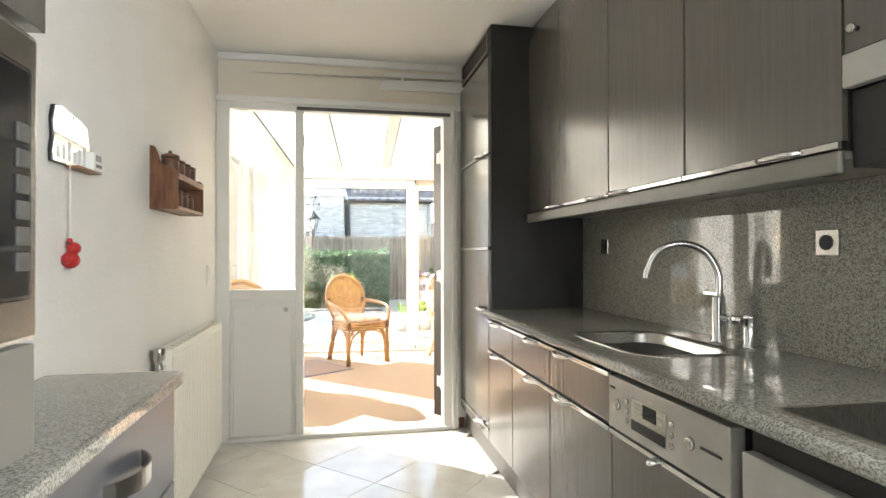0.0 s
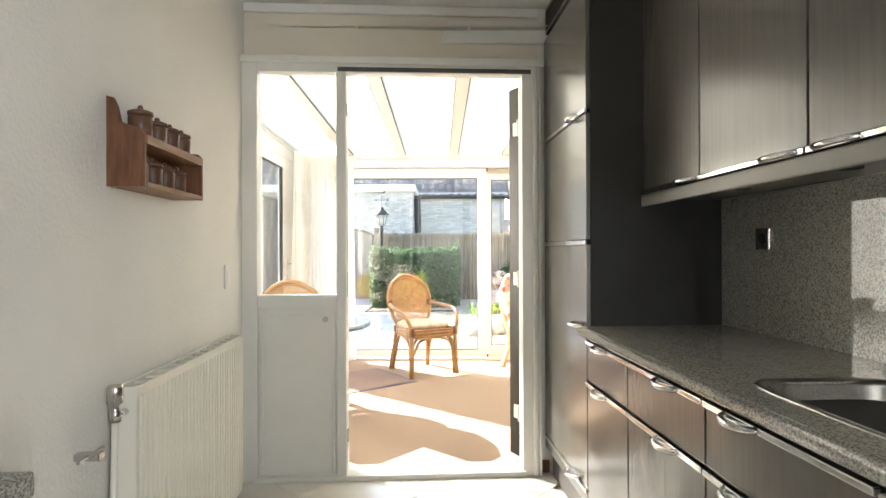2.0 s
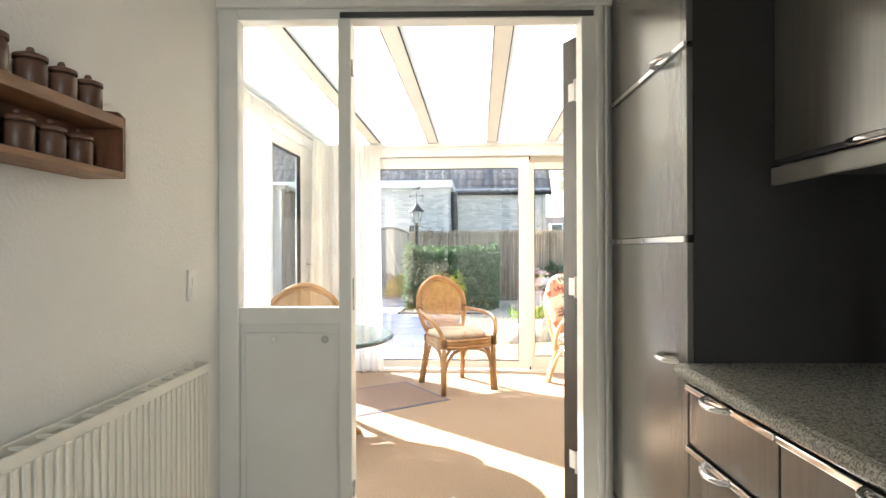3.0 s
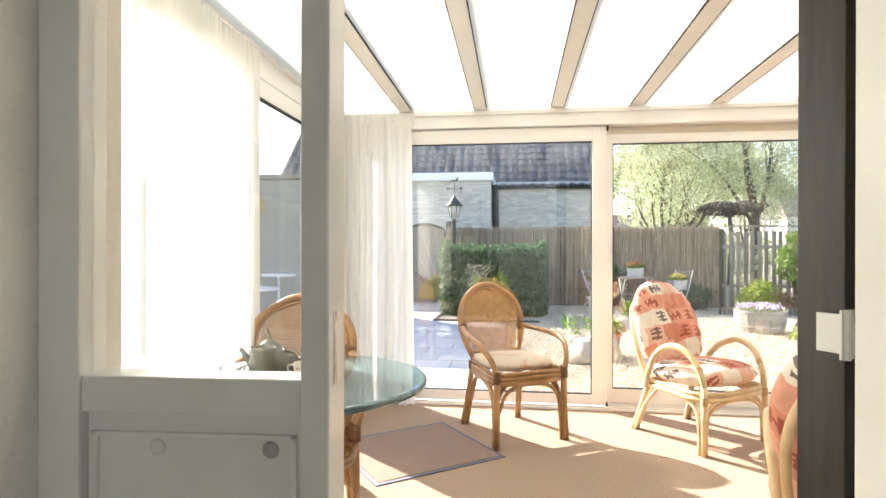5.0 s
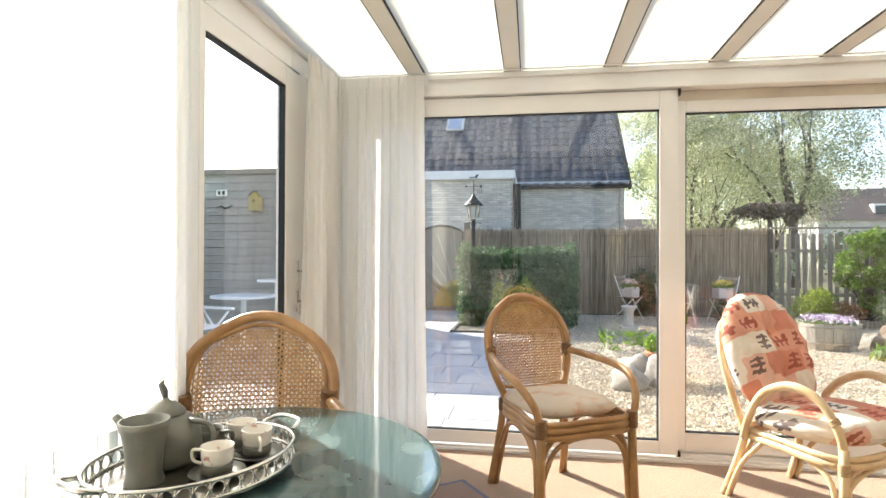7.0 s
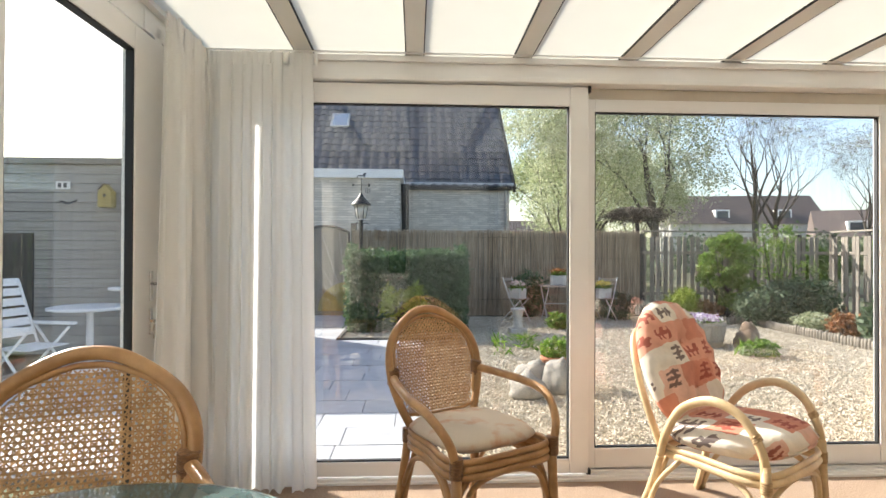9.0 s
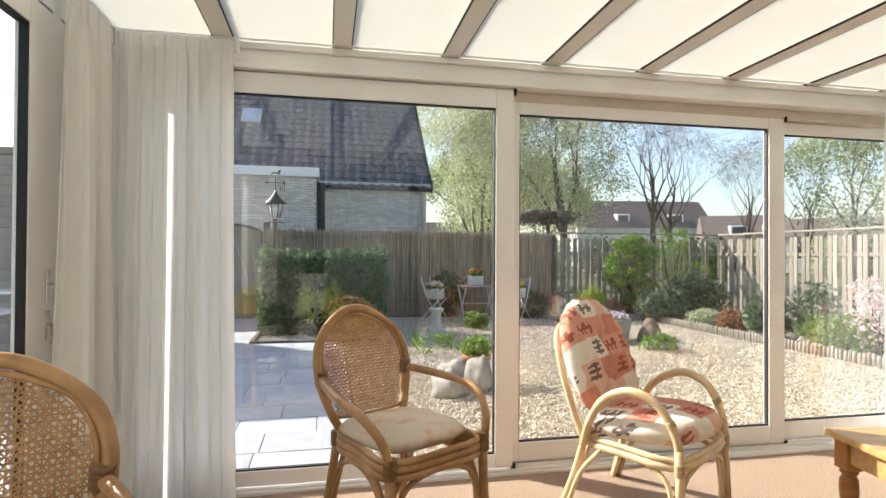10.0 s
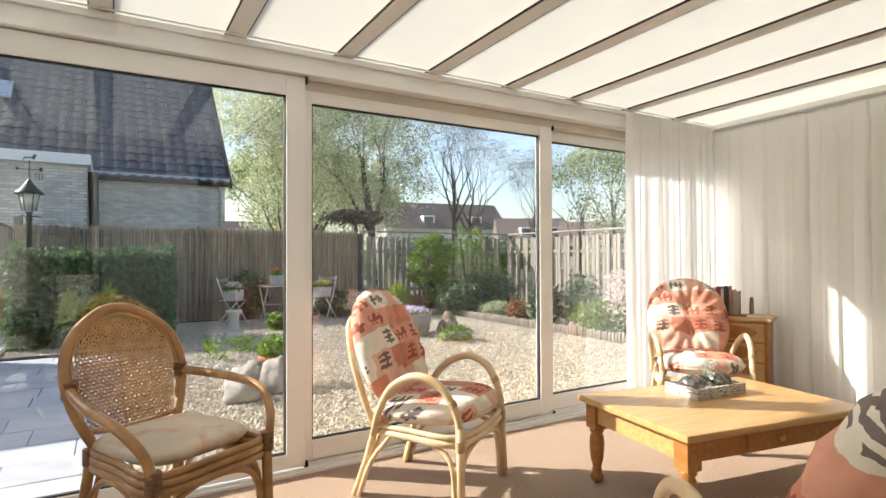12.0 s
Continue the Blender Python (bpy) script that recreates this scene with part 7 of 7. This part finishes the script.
def bistro_chair(m, label):
    ob = thing("folding_chair", m, label, "chair", "folding bistro chairs")
    for sx in (-0.2, 0.2):
        part("leg", tube([(sx, -0.22, 0.0), (sx, 0.05, 0.48), (sx, 0.20, 0.88)], 0.012, 6), BISTRO_IRON, ob)
        part("leg", tube([(sx * 0.9, 0.24, 0.0), (sx * 0.9, -0.20, 0.46)], 0.012, 6), BISTRO_IRON, ob)
    for i in range(6):
        part("slat", box(-0.21, 0.21, -0.21 + 0.068 * i, -0.155 + 0.068 * i, 0.45, 0.465, 0.003), BISTRO, ob)
    for z in (0.68, 0.80):
        part("back_slat", turn_bm(box(-0.21, 0.21, -0.01, 0.006, 0, 0.06, 0.003), pose(0, 0.13 + (z - 0.68) * 0.38, z, -20)), BISTRO, ob)
    return ob


bistro_chair(at(0.98, 7.75, GZ, 55), "folding chair with wooden slats and a white frame by the fence")
bistro_chair(at(2.75, 7.75, GZ, -50), "folding chair with wooden slats and a white frame by the fence")
btab = thing("folding_table", at(1.85, 7.75, GZ), "square folding table with a wooden slat top and white frame", "table")
for i in range(8):
    part("slat", box(-0.36, 0.36, -0.34 + 0.085 * i, -0.265 + 0.085 * i, 0.70, 0.72, 0.003), BISTRO, btab)
for sx in (-0.3, 0.3):
    part("leg", tube([(sx, -0.32, 0), (sx, 0.30, 0.70)], 0.013, 6), BISTRO_IRON, btab)
    part("leg", tube([(sx * 0.92, 0.32, 0), (sx * 0.92, -0.30, 0.70)], 0.013, 6), BISTRO_IRON, btab)
part("crossbar", tube([(-0.3, 0, 0.35), (0.3, 0, 0.35)], 0.010, 6), BISTRO_IRON, btab)
ZINC = material("pale_zinc", (0.48, 0.47, 0.45), 0.5, 0.3, scale=10)


def flower_box(u, v, z, label, mat, seed):
    ob = thing("flower_box", at(u, v, z, seed * 20), label, "flower box", "flower boxes of the bistro set")
    part("box", boxes((-0.16, 0.16, -0.10, 0.10, 0, 0.20), bevel=0.012), ZINC, ob)
    leaf_cloud("leaves", clump_points([((0, 0, 0.23), (0.18, 0.13, 0.07))], 350, seed), 0.035, LEAF_FRESH, ob, seed)
    leaf_cloud("petals", clump_points([((0, 0, 0.28), (0.17, 0.12, 0.06))], 350, seed + 1), 0.03, mat, ob, seed + 1)
    return ob


flower_box(1.0, 7.7, GZ + 0.465, "pale zinc box with white flowers on the folding chair", FLOWER_PINK, 51)
flower_box(1.85, 7.75, GZ + 0.72, "pale zinc box with green plants on the folding table", LEAF_RUST, 53)
flower_box(2.72, 7.72, GZ + 0.465, "pale zinc box with yellow flowers on the folding chair", FLOWER_YELLOW, 55)

# shed with boards, birdhouse, number plate, white garden table and folding chair
shed = thing("garden_shed", at(-9.2, 4.2, GZ), "grey boarded garden shed with a flat roof", "shed")
part("core", box(0.02, 4.85, 0.03, 3.0, 0, 2.50), FENCE_DARK, shed)
board = mesh_of("board", boxes((0, 4.9, 0, 0.028, 0, 0.118), bevel=0.004), SHED_BOARD)
for i in range(20):
    s = new("board", board)
    s.parent = shed
    s.matrix_basis = pose(0, 0, 0.02 + i * 0.124, -1.5)
part("roof_edge", box(-0.05, 5.0, -0.06, 3.1, 2.50, 2.58, 0.008), FENCE_WOOD, shed)
part("shed_window", boxes((2.6, 3.2, -0.02, 0.02, 0.5, 1.6), bevel=0.004), FENCE_DARK, shed)
plate = thing("number_plate", at(-5.62, 4.17, GZ + 2.22), "small white plate with dark marks on the shed wall", "sign")
part("board", box(-0.09, 0.09, -0.012, 0.0, -0.05, 0.05, 0.003), WHITE_PAINT, plate)
part("mark", boxes((-0.06, -0.02, -0.015, -0.012, -0.03, 0.03), (0.01, 0.05, -0.015, -0.012, -0.03, 0.03)), IRON, plate)
bird = thing("birdhouse", at(-5.02, 4.14, GZ + 1.93), "small yellow birdhouse on the shed wall", "birdhouse")
part("body", turn_bm(prism([(-0.085, 0), (0.085, 0), (0.085, 0.20), (0, 0.29), (-0.085, 0.20)], 0, 0.12, 0.004), pose(0, 0.0, 0, 90)), SUNYELLOW, bird)
part("hole", turn_bm(lathe([(0.022, 0), (0.022, 0.003)], 14), pose(0, -0.12, 0.15, 90)), IRON, bird)
part("roof", boxes((-0.105, 0.0, -0.14, 0.0, 0, 0.012)), FENCE_WOOD, bird, at=pose(0, 0, 0.30, 0, -42, 0))
lz = thing("lizard_ornament", at(-5.55, 4.15, GZ + 1.98), "dark metal lizard ornament on the shed wall", "ornament")
part("body", tube([(-0.13, -0.02, 0), (-0.06, -0.02, 0.03), (0, -0.02, 0), (0.07, -0.02, 0.02), (0.13, -0.02, 0.05)], [0.004, 0.012, 0.016, 0.014, 0.008], 8, samples=4), IRON, lz)
wt = thing("garden_table", at(-4.75, 3.25, GZ), "round white garden table on the paving", "table")
part("tabletop", lathe([(0.40, 0.70), (0.42, 0.705), (0.42, 0.73), (0.40, 0.735)], 40), PVC, wt)
part("pedestal", lathe([(0.22, 0), (0.20, 0.03), (0.04, 0.06), (0.035, 0.66), (0.12, 0.70)], 16), PVC, wt)
ws = thing("side_table", at(-4.45, 3.6, GZ), "small white tray table beside the garden table", "table")
part("tray", lathe([(0.24, 0.90), (0.26, 0.905), (0.26, 0.93), (0.24, 0.925)], 28), PVC, ws)
part("stand", lathe([(0.14, 0), (0.12, 0.03), (0.022, 0.05), (0.022, 0.90)], 14), PVC, ws)
wc = thing("garden_chair", at(-4.9, 2.45, GZ, 78), "folding white garden chair with armrests on the paving", "chair")
for sx in (-0.26, 0.26):
    part("leg", tube([(sx, -0.30, 0), (sx, 0.18, 0.60)], 0.014, 8), PVC, wc)
    part("leg", tube([(sx * 0.94, 0.32, 0), (sx * 0.94, -0.24, 0.58)], 0.014, 8), PVC, wc)
    part("armrest", box(sx - 0.03, sx + 0.03, -0.30, 0.26, 0.60, 0.63, 0.01), PVC, wc)
    part("back_pole", tube([(sx * 0.9, 0.10, 0.36), (sx * 0.9, 0.36, 1.05)], 0.014, 8), PVC, wc)
for i in range(6):
    part("back_slat", turn_bm(box(-0.25, 0.25, -0.006, 0.006, 0, 0.08, 0.003), pose(0, 0.16 + 0.038 * i, 0.50 + 0.10 * i, -20)), PVC, wc)
    part("seat_slat", box(-0.24, 0.24, -0.25 + 0.07 * i, -0.19 + 0.07 * i, 0.40, 0.412, 0.003), PVC, wc)

# neighbour's house: brick walls, tiled roof, flat annex
house = thing("neighbour_house", at(-0.26, 0, GZ + 0.06), "pale brick house with a steep anthracite tiled roof", "house")
part("wall", box(-8.4, 2.0, 13.0, 21.0, -0.1, 3.35), BRICK, house)
gab = bmesh.new()
vs = [gab.verts.new(p) for p in ((1.99, 13.0, 3.35), (1.99, 21.0, 3.35), (1.99, 17.0, 7.3), (1.75, 13.0, 3.35), (1.75, 21.0, 3.35), (1.75, 17.0, 7.3))]
for q in ((0, 1, 2), (5, 4, 3), (0, 3, 4, 1), (1, 4, 5, 2), (2, 5, 3, 0)):
    gab.faces.new([vs[i] for i in q])
part("gable", gab, BRICK, house)
roof = part("roof", turn_bm(box(-8.5, 2.12, -0.30, 5.85, -0.10, 0.0), pose(0, 13.0, 3.42, 44.6)), ROOF_TILE, house)
part("roof", turn_bm(box(-8.5, 2.12, -0.30, 5.85, -0.10, 0.0), pose(-6.38, 21.0, 3.42, 44.6, 0, 180)), ROOF_TILE, house)
tv, tf = [], []
for j in range(17):
    for i in range(35):
        x0, y0 = -8.45 + 0.30 * i, -0.30 + 0.345 * j
        b0 = len(tv)
        prof = ((0.0, 0.004), (0.05, 0.035), (0.12, 0.045), (0.19, 0.03), (0.24, 0.006), (0.30, 0.006))
        jt = random.gauss(0, 0.003)
        for (dx, dz) in prof:
            tv.append((x0 + dx, y0, dz + 0.03 + jt))
            tv.append((x0 + dx, y0 + 0.36, dz + 0.005))
            tv.append((x0 + dx, y0, dz + 0.0))
        for k in range(5):
            a = b0 + 3 * k
            tf.append((a, a + 3, a + 4, a + 1))
            tf.append((a, a + 2, a + 5, a + 3))
tagged(from_arrays("roof_tiles", tv, tf, material("anthracite_wavy_tile", (0.085, 0.087, 0.095), 0.45, colour2=(0.055, 0.057, 0.063), scale=6, per_piece=0.5, per_island=True), roof, pose(0, 13.0, 3.42, 44.6)), kind="stuff")
part("verge", turn_bm(box(2.08, 2.16, -0.32, 5.85, -0.14, 0.05, 0.01), pose(0, 13.0, 3.42, 44.6)), FENCE_DARK, house)
part("gutter", turn_bm(lathe([(0.06, -8.4), (0.06, 2.1)], 12), pose(0, 12.86, 3.30, 0, 90, 0)), ZINC, house)
part("downpipe", tube([(1.88, 12.88, 3.28), (1.88, 12.94, 3.1), (1.88, 12.94, 0)], 0.045, 10), ZINC, house)
sk = part("roof_window", turn_bm(boxes((-3.55, -2.95, 2.75, 3.55, 0.02, 0.09), bevel=0.01), pose(0, 13.0, 3.42, 44.6)), ZINC, house)
part("window_pane", turn_bm(box(-3.48, -3.02, 2.83, 3.47, 0.09, 0.096), pose(0, 13.0, 3.42, 44.6)), material("roof_window_glass", (0.5, 0.55, 0.6), 0.05, 0.6), sk)
cv, cf = [], []
for j in range(52):
    for i in range(15):
        x0 = -1.45 + 0.23 * i + (0.115 if j % 2 else 0)
        z0 = 0.03 + 0.0625 * j
        x1 = min(x0 + 0.218, 1.99)
        if x1 - x0 < 0.04:
            continue
        b0 = len(cv)
        cv += [(x0, 12.988, z0), (x1, 12.988, z0), (x1, 12.988, z0 + 0.051), (x0, 12.988, z0 + 0.051), (x0, 13.01, z0), (x1, 13.01, z0), (x1, 13.01, z0 + 0.051), (x0, 13.01, z0 + 0.051)]
        cf += [(b0, b0 + 1, b0 + 2, b0 + 3), (b0 + 3, b0 + 2, b0 + 6, b0 + 7), (b0 + 1, b0 + 5, b0 + 6, b0 + 2), (b0, b0 + 3, b0 + 7, b0 + 4)]
tagged(from_arrays("bricks", cv, cf, material("pale_brick_face", (0.66, 0.61, 0.54), 0.85, colour2=(0.57, 0.52, 0.45), scale=5, per_piece=0.35, per_island=True), house), kind="stuff")
annex = thing("annex", at(0, 0, GZ), "flat-roofed brick annex with a white fascia", "annex")
part("wall", box(-9, -1.40, 10.5, 12.98, -0.1, 3.20), BRICK, annex)
part("fascia", box(-9.1, -1.34, 10.42, 12.99, 3.20, 3.42, 0.01), PVC, annex)
part("downpipe", tube([(-1.30, 10.75, 3.1), (-1.28, 10.8, 2.0), (-1.30, 10.78, 0)], 0.10, 10), FENCE_DARK, annex)
bv, bf = [], []
for j in range(40):
    for i in range(16):
        x0 = -5.0 + 0.23 * i + (0.115 if j % 2 else 0)
        z0 = 0.72 + 0.0625 * j
        x1 = min(x0 + 0.218, -1.41)
        if x1 - x0 < 0.04:
            continue
        b0 = len(bv)
        bv += [(x0, 10.488, z0), (x1, 10.488, z0), (x1, 10.488, z0 + 0.051), (x0, 10.488, z0 + 0.051), (x0, 10.51, z0), (x1, 10.51, z0), (x1, 10.51, z0 + 0.051), (x0, 10.51, z0 + 0.051)]
        bf += [(b0, b0 + 1, b0 + 2, b0 + 3), (b0 + 3, b0 + 2, b0 + 6, b0 + 7), (b0 + 1, b0 + 5, b0 + 6, b0 + 2), (b0, b0 + 3, b0 + 7, b0 + 4)]
tagged(from_arrays("bricks", bv, bf, bpy.data.materials["pale_brick_face"], annex), kind="stuff")

# trees and far houses
tree(6.0, 22, 7.8, "tall tree with pale spring leaves behind the fence", 61, LEAF_BLOSSOM, 20000, 0.075, 0.80, 5, 0.13)
tree(8.2, 26, 10.5, "tall tree with pale spring leaves behind the fence", 62, LEAF_SPRING, 30000, 0.075, 0.78, 5, 0.17)
tree(9.7, 21, 10.2, "spreading tree with pale spring leaves behind the fence", 63, LEAF_BLOSSOM, 34000, 0.072, 0.72, 5, 0.19)
tree(14.3, 21, 8.2, "tree with bare dark branches behind the fence", 64, LEAF_SPRING, 700, 0.045, 0.60, 6, 0.15, None, 3, 0.5)
tree(18.6, 26, 8.6, "tree with bare dark branches behind the fence", 65, LEAF_SPRING, 700, 0.045, 0.62, 6, 0.15, None, 3, 0.5)
tree(19.6, 21, 6.6, "small tree with bare dark branches behind the fence", 79, LEAF_SPRING, 500, 0.045, 0.62, 6, 0.10, None, 3, 0.5)
tree(21.5, 17, 7.6, "tree with pale young leaves behind the side fence", 66, LEAF_SPRING, 8000, 0.10, 0.65, 5, 0.12)
tree(24.0, 13, 8.0, "tree with pale young leaves behind the side fence", 67, LEAF_BLOSSOM, 9000, 0.10, 0.65, 5, 0.13)
tree(11.5, 24.5, 5.6, "slim white birch behind the fence", 68, LEAF_SPRING, 900, 0.09, 0.6, 4, 0.07, BIRCH_TRUNK, 2, 0.3)
tree(12.3, 25.5, 5.2, "slim white birch behind the fence", 69, LEAF_SPRING, 800, 0.09, 0.6, 4, 0.06, BIRCH_TRUNK, 2, 0.3)
tree(9.0, 35, 8.5, "tall tree with pale spring leaves further off", 75, LEAF_SPRING, 9000, 0.13, 0.8, 4, 0.17)
tree(15.0, 36, 8.0, "tall tree with pale spring leaves further off", 76, LEAF_BLOSSOM, 7000, 0.13, 0.8, 4, 0.17)
tree(10.5, 34, 9.0, "tall tree with pale spring leaves further off", 77, LEAF_SPRING, 9000, 0.13, 0.8, 4, 0.17)
tree(27.0, 25, 7.5, "tree with bare dark branches further off", 78, LEAF_SPRING, 600, 0.05, 0.8, 6, 0.15, None, 3, 0.5)
umb = thing("tree", at(6.6, 15.5, GZ), "low dark tree with a flat umbrella crown behind the fence", "tree")
rng = random.Random(71)
bm = bmesh.new()
tube([(0, 0, 0), (0.06, 0, 1.2), (0, 0, 2.45)], [0.11, 0.09, 0.07], 8, bm=bm)
for k in range(90):
    a, L = rng.uniform(0, 6.28), rng.uniform(0.5, 1.3)
    c, d = L * math.cos(a), L * math.sin(a)
    tube([(0, 0, 2.4), (0.45 * c, 0.45 * d, 2.75 + rng.uniform(0, 0.25)), (0.8 * c, 0.8 * d, 2.85 + rng.uniform(-0.1, 0.15) - 0.1 * L), (c, d, 2.62 + rng.uniform(-0.12, 0.12) - 0.1 * L)], [0.032, 0.024, 0.015, 0.006], 5, bm=bm)
part("trunk", bm, BARK, umb)
leaf_cloud("crown", clump_points([((0, 0, 2.68), (1.2, 1.2, 0.26))], 1100, 72), 0.06, TWIG, umb, 72, flat=0.6)
shrub("far_bush", 14.5, 19, [((0, 0, 1.0), (1.1, 0.8, 1.0)), ((1.2, 0, 0.8), (0.9, 0.8, 0.8))], LEAF_FRESH, 2500, 0.13, "rounded green bush beyond the fence", "bush", 73)
shrub("far_bush", 5.5, 20, [((0, 0, 0.9), (1.6, 0.8, 0.8)), ((2.5, 0, 0.8), (1.4, 0.8, 0.7)), ((-2, 0, 0.8), (1.2, 0.8, 0.7))], LEAF_BLOSSOM, 3500, 0.12, "white blossoming bushes beyond the fence", "bush", 74)
for k in range(15):
    hu, hv = -3 + 2.9 * k, 39 - 0.012 * (k - 4) ** 2 * 9 + (k * 37 % 5) * 0.6
    shrub("far_bush", hu, hv, [((0, 0, 1.3), (2.0, 1.0, 1.5 + 0.1 * (k % 3))), ((1.4, 0.3, 1.0), (1.5, 0.9, 1.1))], (LEAF_SPRING, LEAF_BLOSSOM, LEAF_BLUE)[k % 3], 1500, 0.17, "broad pale green bush in the distance", "bush", 90 + k)
FAR_WALL = material("far_white_wall", (0.62, 0.60, 0.57), 0.85, colour2=(0.44, 0.42, 0.39), scale=1.0)
FAR_ROOF = material("far_brown_roof", (0.15, 0.115, 0.10), 0.8, colour2=(0.11, 0.085, 0.075), scale=2, bump=0.3, bump_scale=9)
FAR_GLASS = material("far_window_glass", (0.05, 0.06, 0.08), 0.1)


def row_house(u, v, rz, length, label, wall_h=2.7, roof_h=2.4):
    ob = thing("row_house", at(u, v, GZ, rz), label, "house", "far row houses")
    part("wall", box(0, length, 0, 7, 0, wall_h), FAR_WALL, ob)
    bm = bmesh.new()
    q = [bm.verts.new(p) for p in ((-0.2, -0.3, wall_h), (length + 0.2, -0.3, wall_h), (length + 0.2, 3.5, wall_h + roof_h), (-0.2, 3.5, wall_h + roof_h), (-0.2, 7.3, wall_h), (length + 0.2, 7.3, wall_h))]
    for t in ((0, 1, 2, 3), (3, 2, 5, 4), (0, 3, 4), (1, 5, 2), (0, 4, 5, 1)):
        bm.faces.new([q[i] for i in t])
    part("roof", bm, FAR_ROOF, ob)
    k = 1.0
    while k < length - 1.2:
        w = part("window", box(k, k + 1.1, -0.05, 0.02, 1.1, 2.3, 0.01), PVC, ob)
        part("pane", box(k + 0.08, k + 1.02, -0.06, -0.05, 1.18, 2.22), FAR_GLASS, w)
        k += 2.4
    for k in (length * 0.3, length * 0.7):
        d = part("dormer", box(k, k + 1.4, 0.5, 2.2, wall_h + 0.5, wall_h + 1.5, 0.02), PVC, ob)
        part("pane", box(k + 0.15, k + 1.25, 0.48, 0.5, wall_h + 0.65, wall_h + 1.35), FAR_GLASS, d)
    return ob


row_house(2, 56, 0, 18, "far row of white houses with brown roofs")
row_house(25, 52, -8, 15, "far block of houses with a tall brown roof", 4.4, 3.2)
row_house(33, 42, -30, 7, "far white house with a dormer and grey roof", 2.7, 2.6)
row_house(36, 37, -50, 16, "far row of houses with a long red-brown roof", 3.0, 1.7)
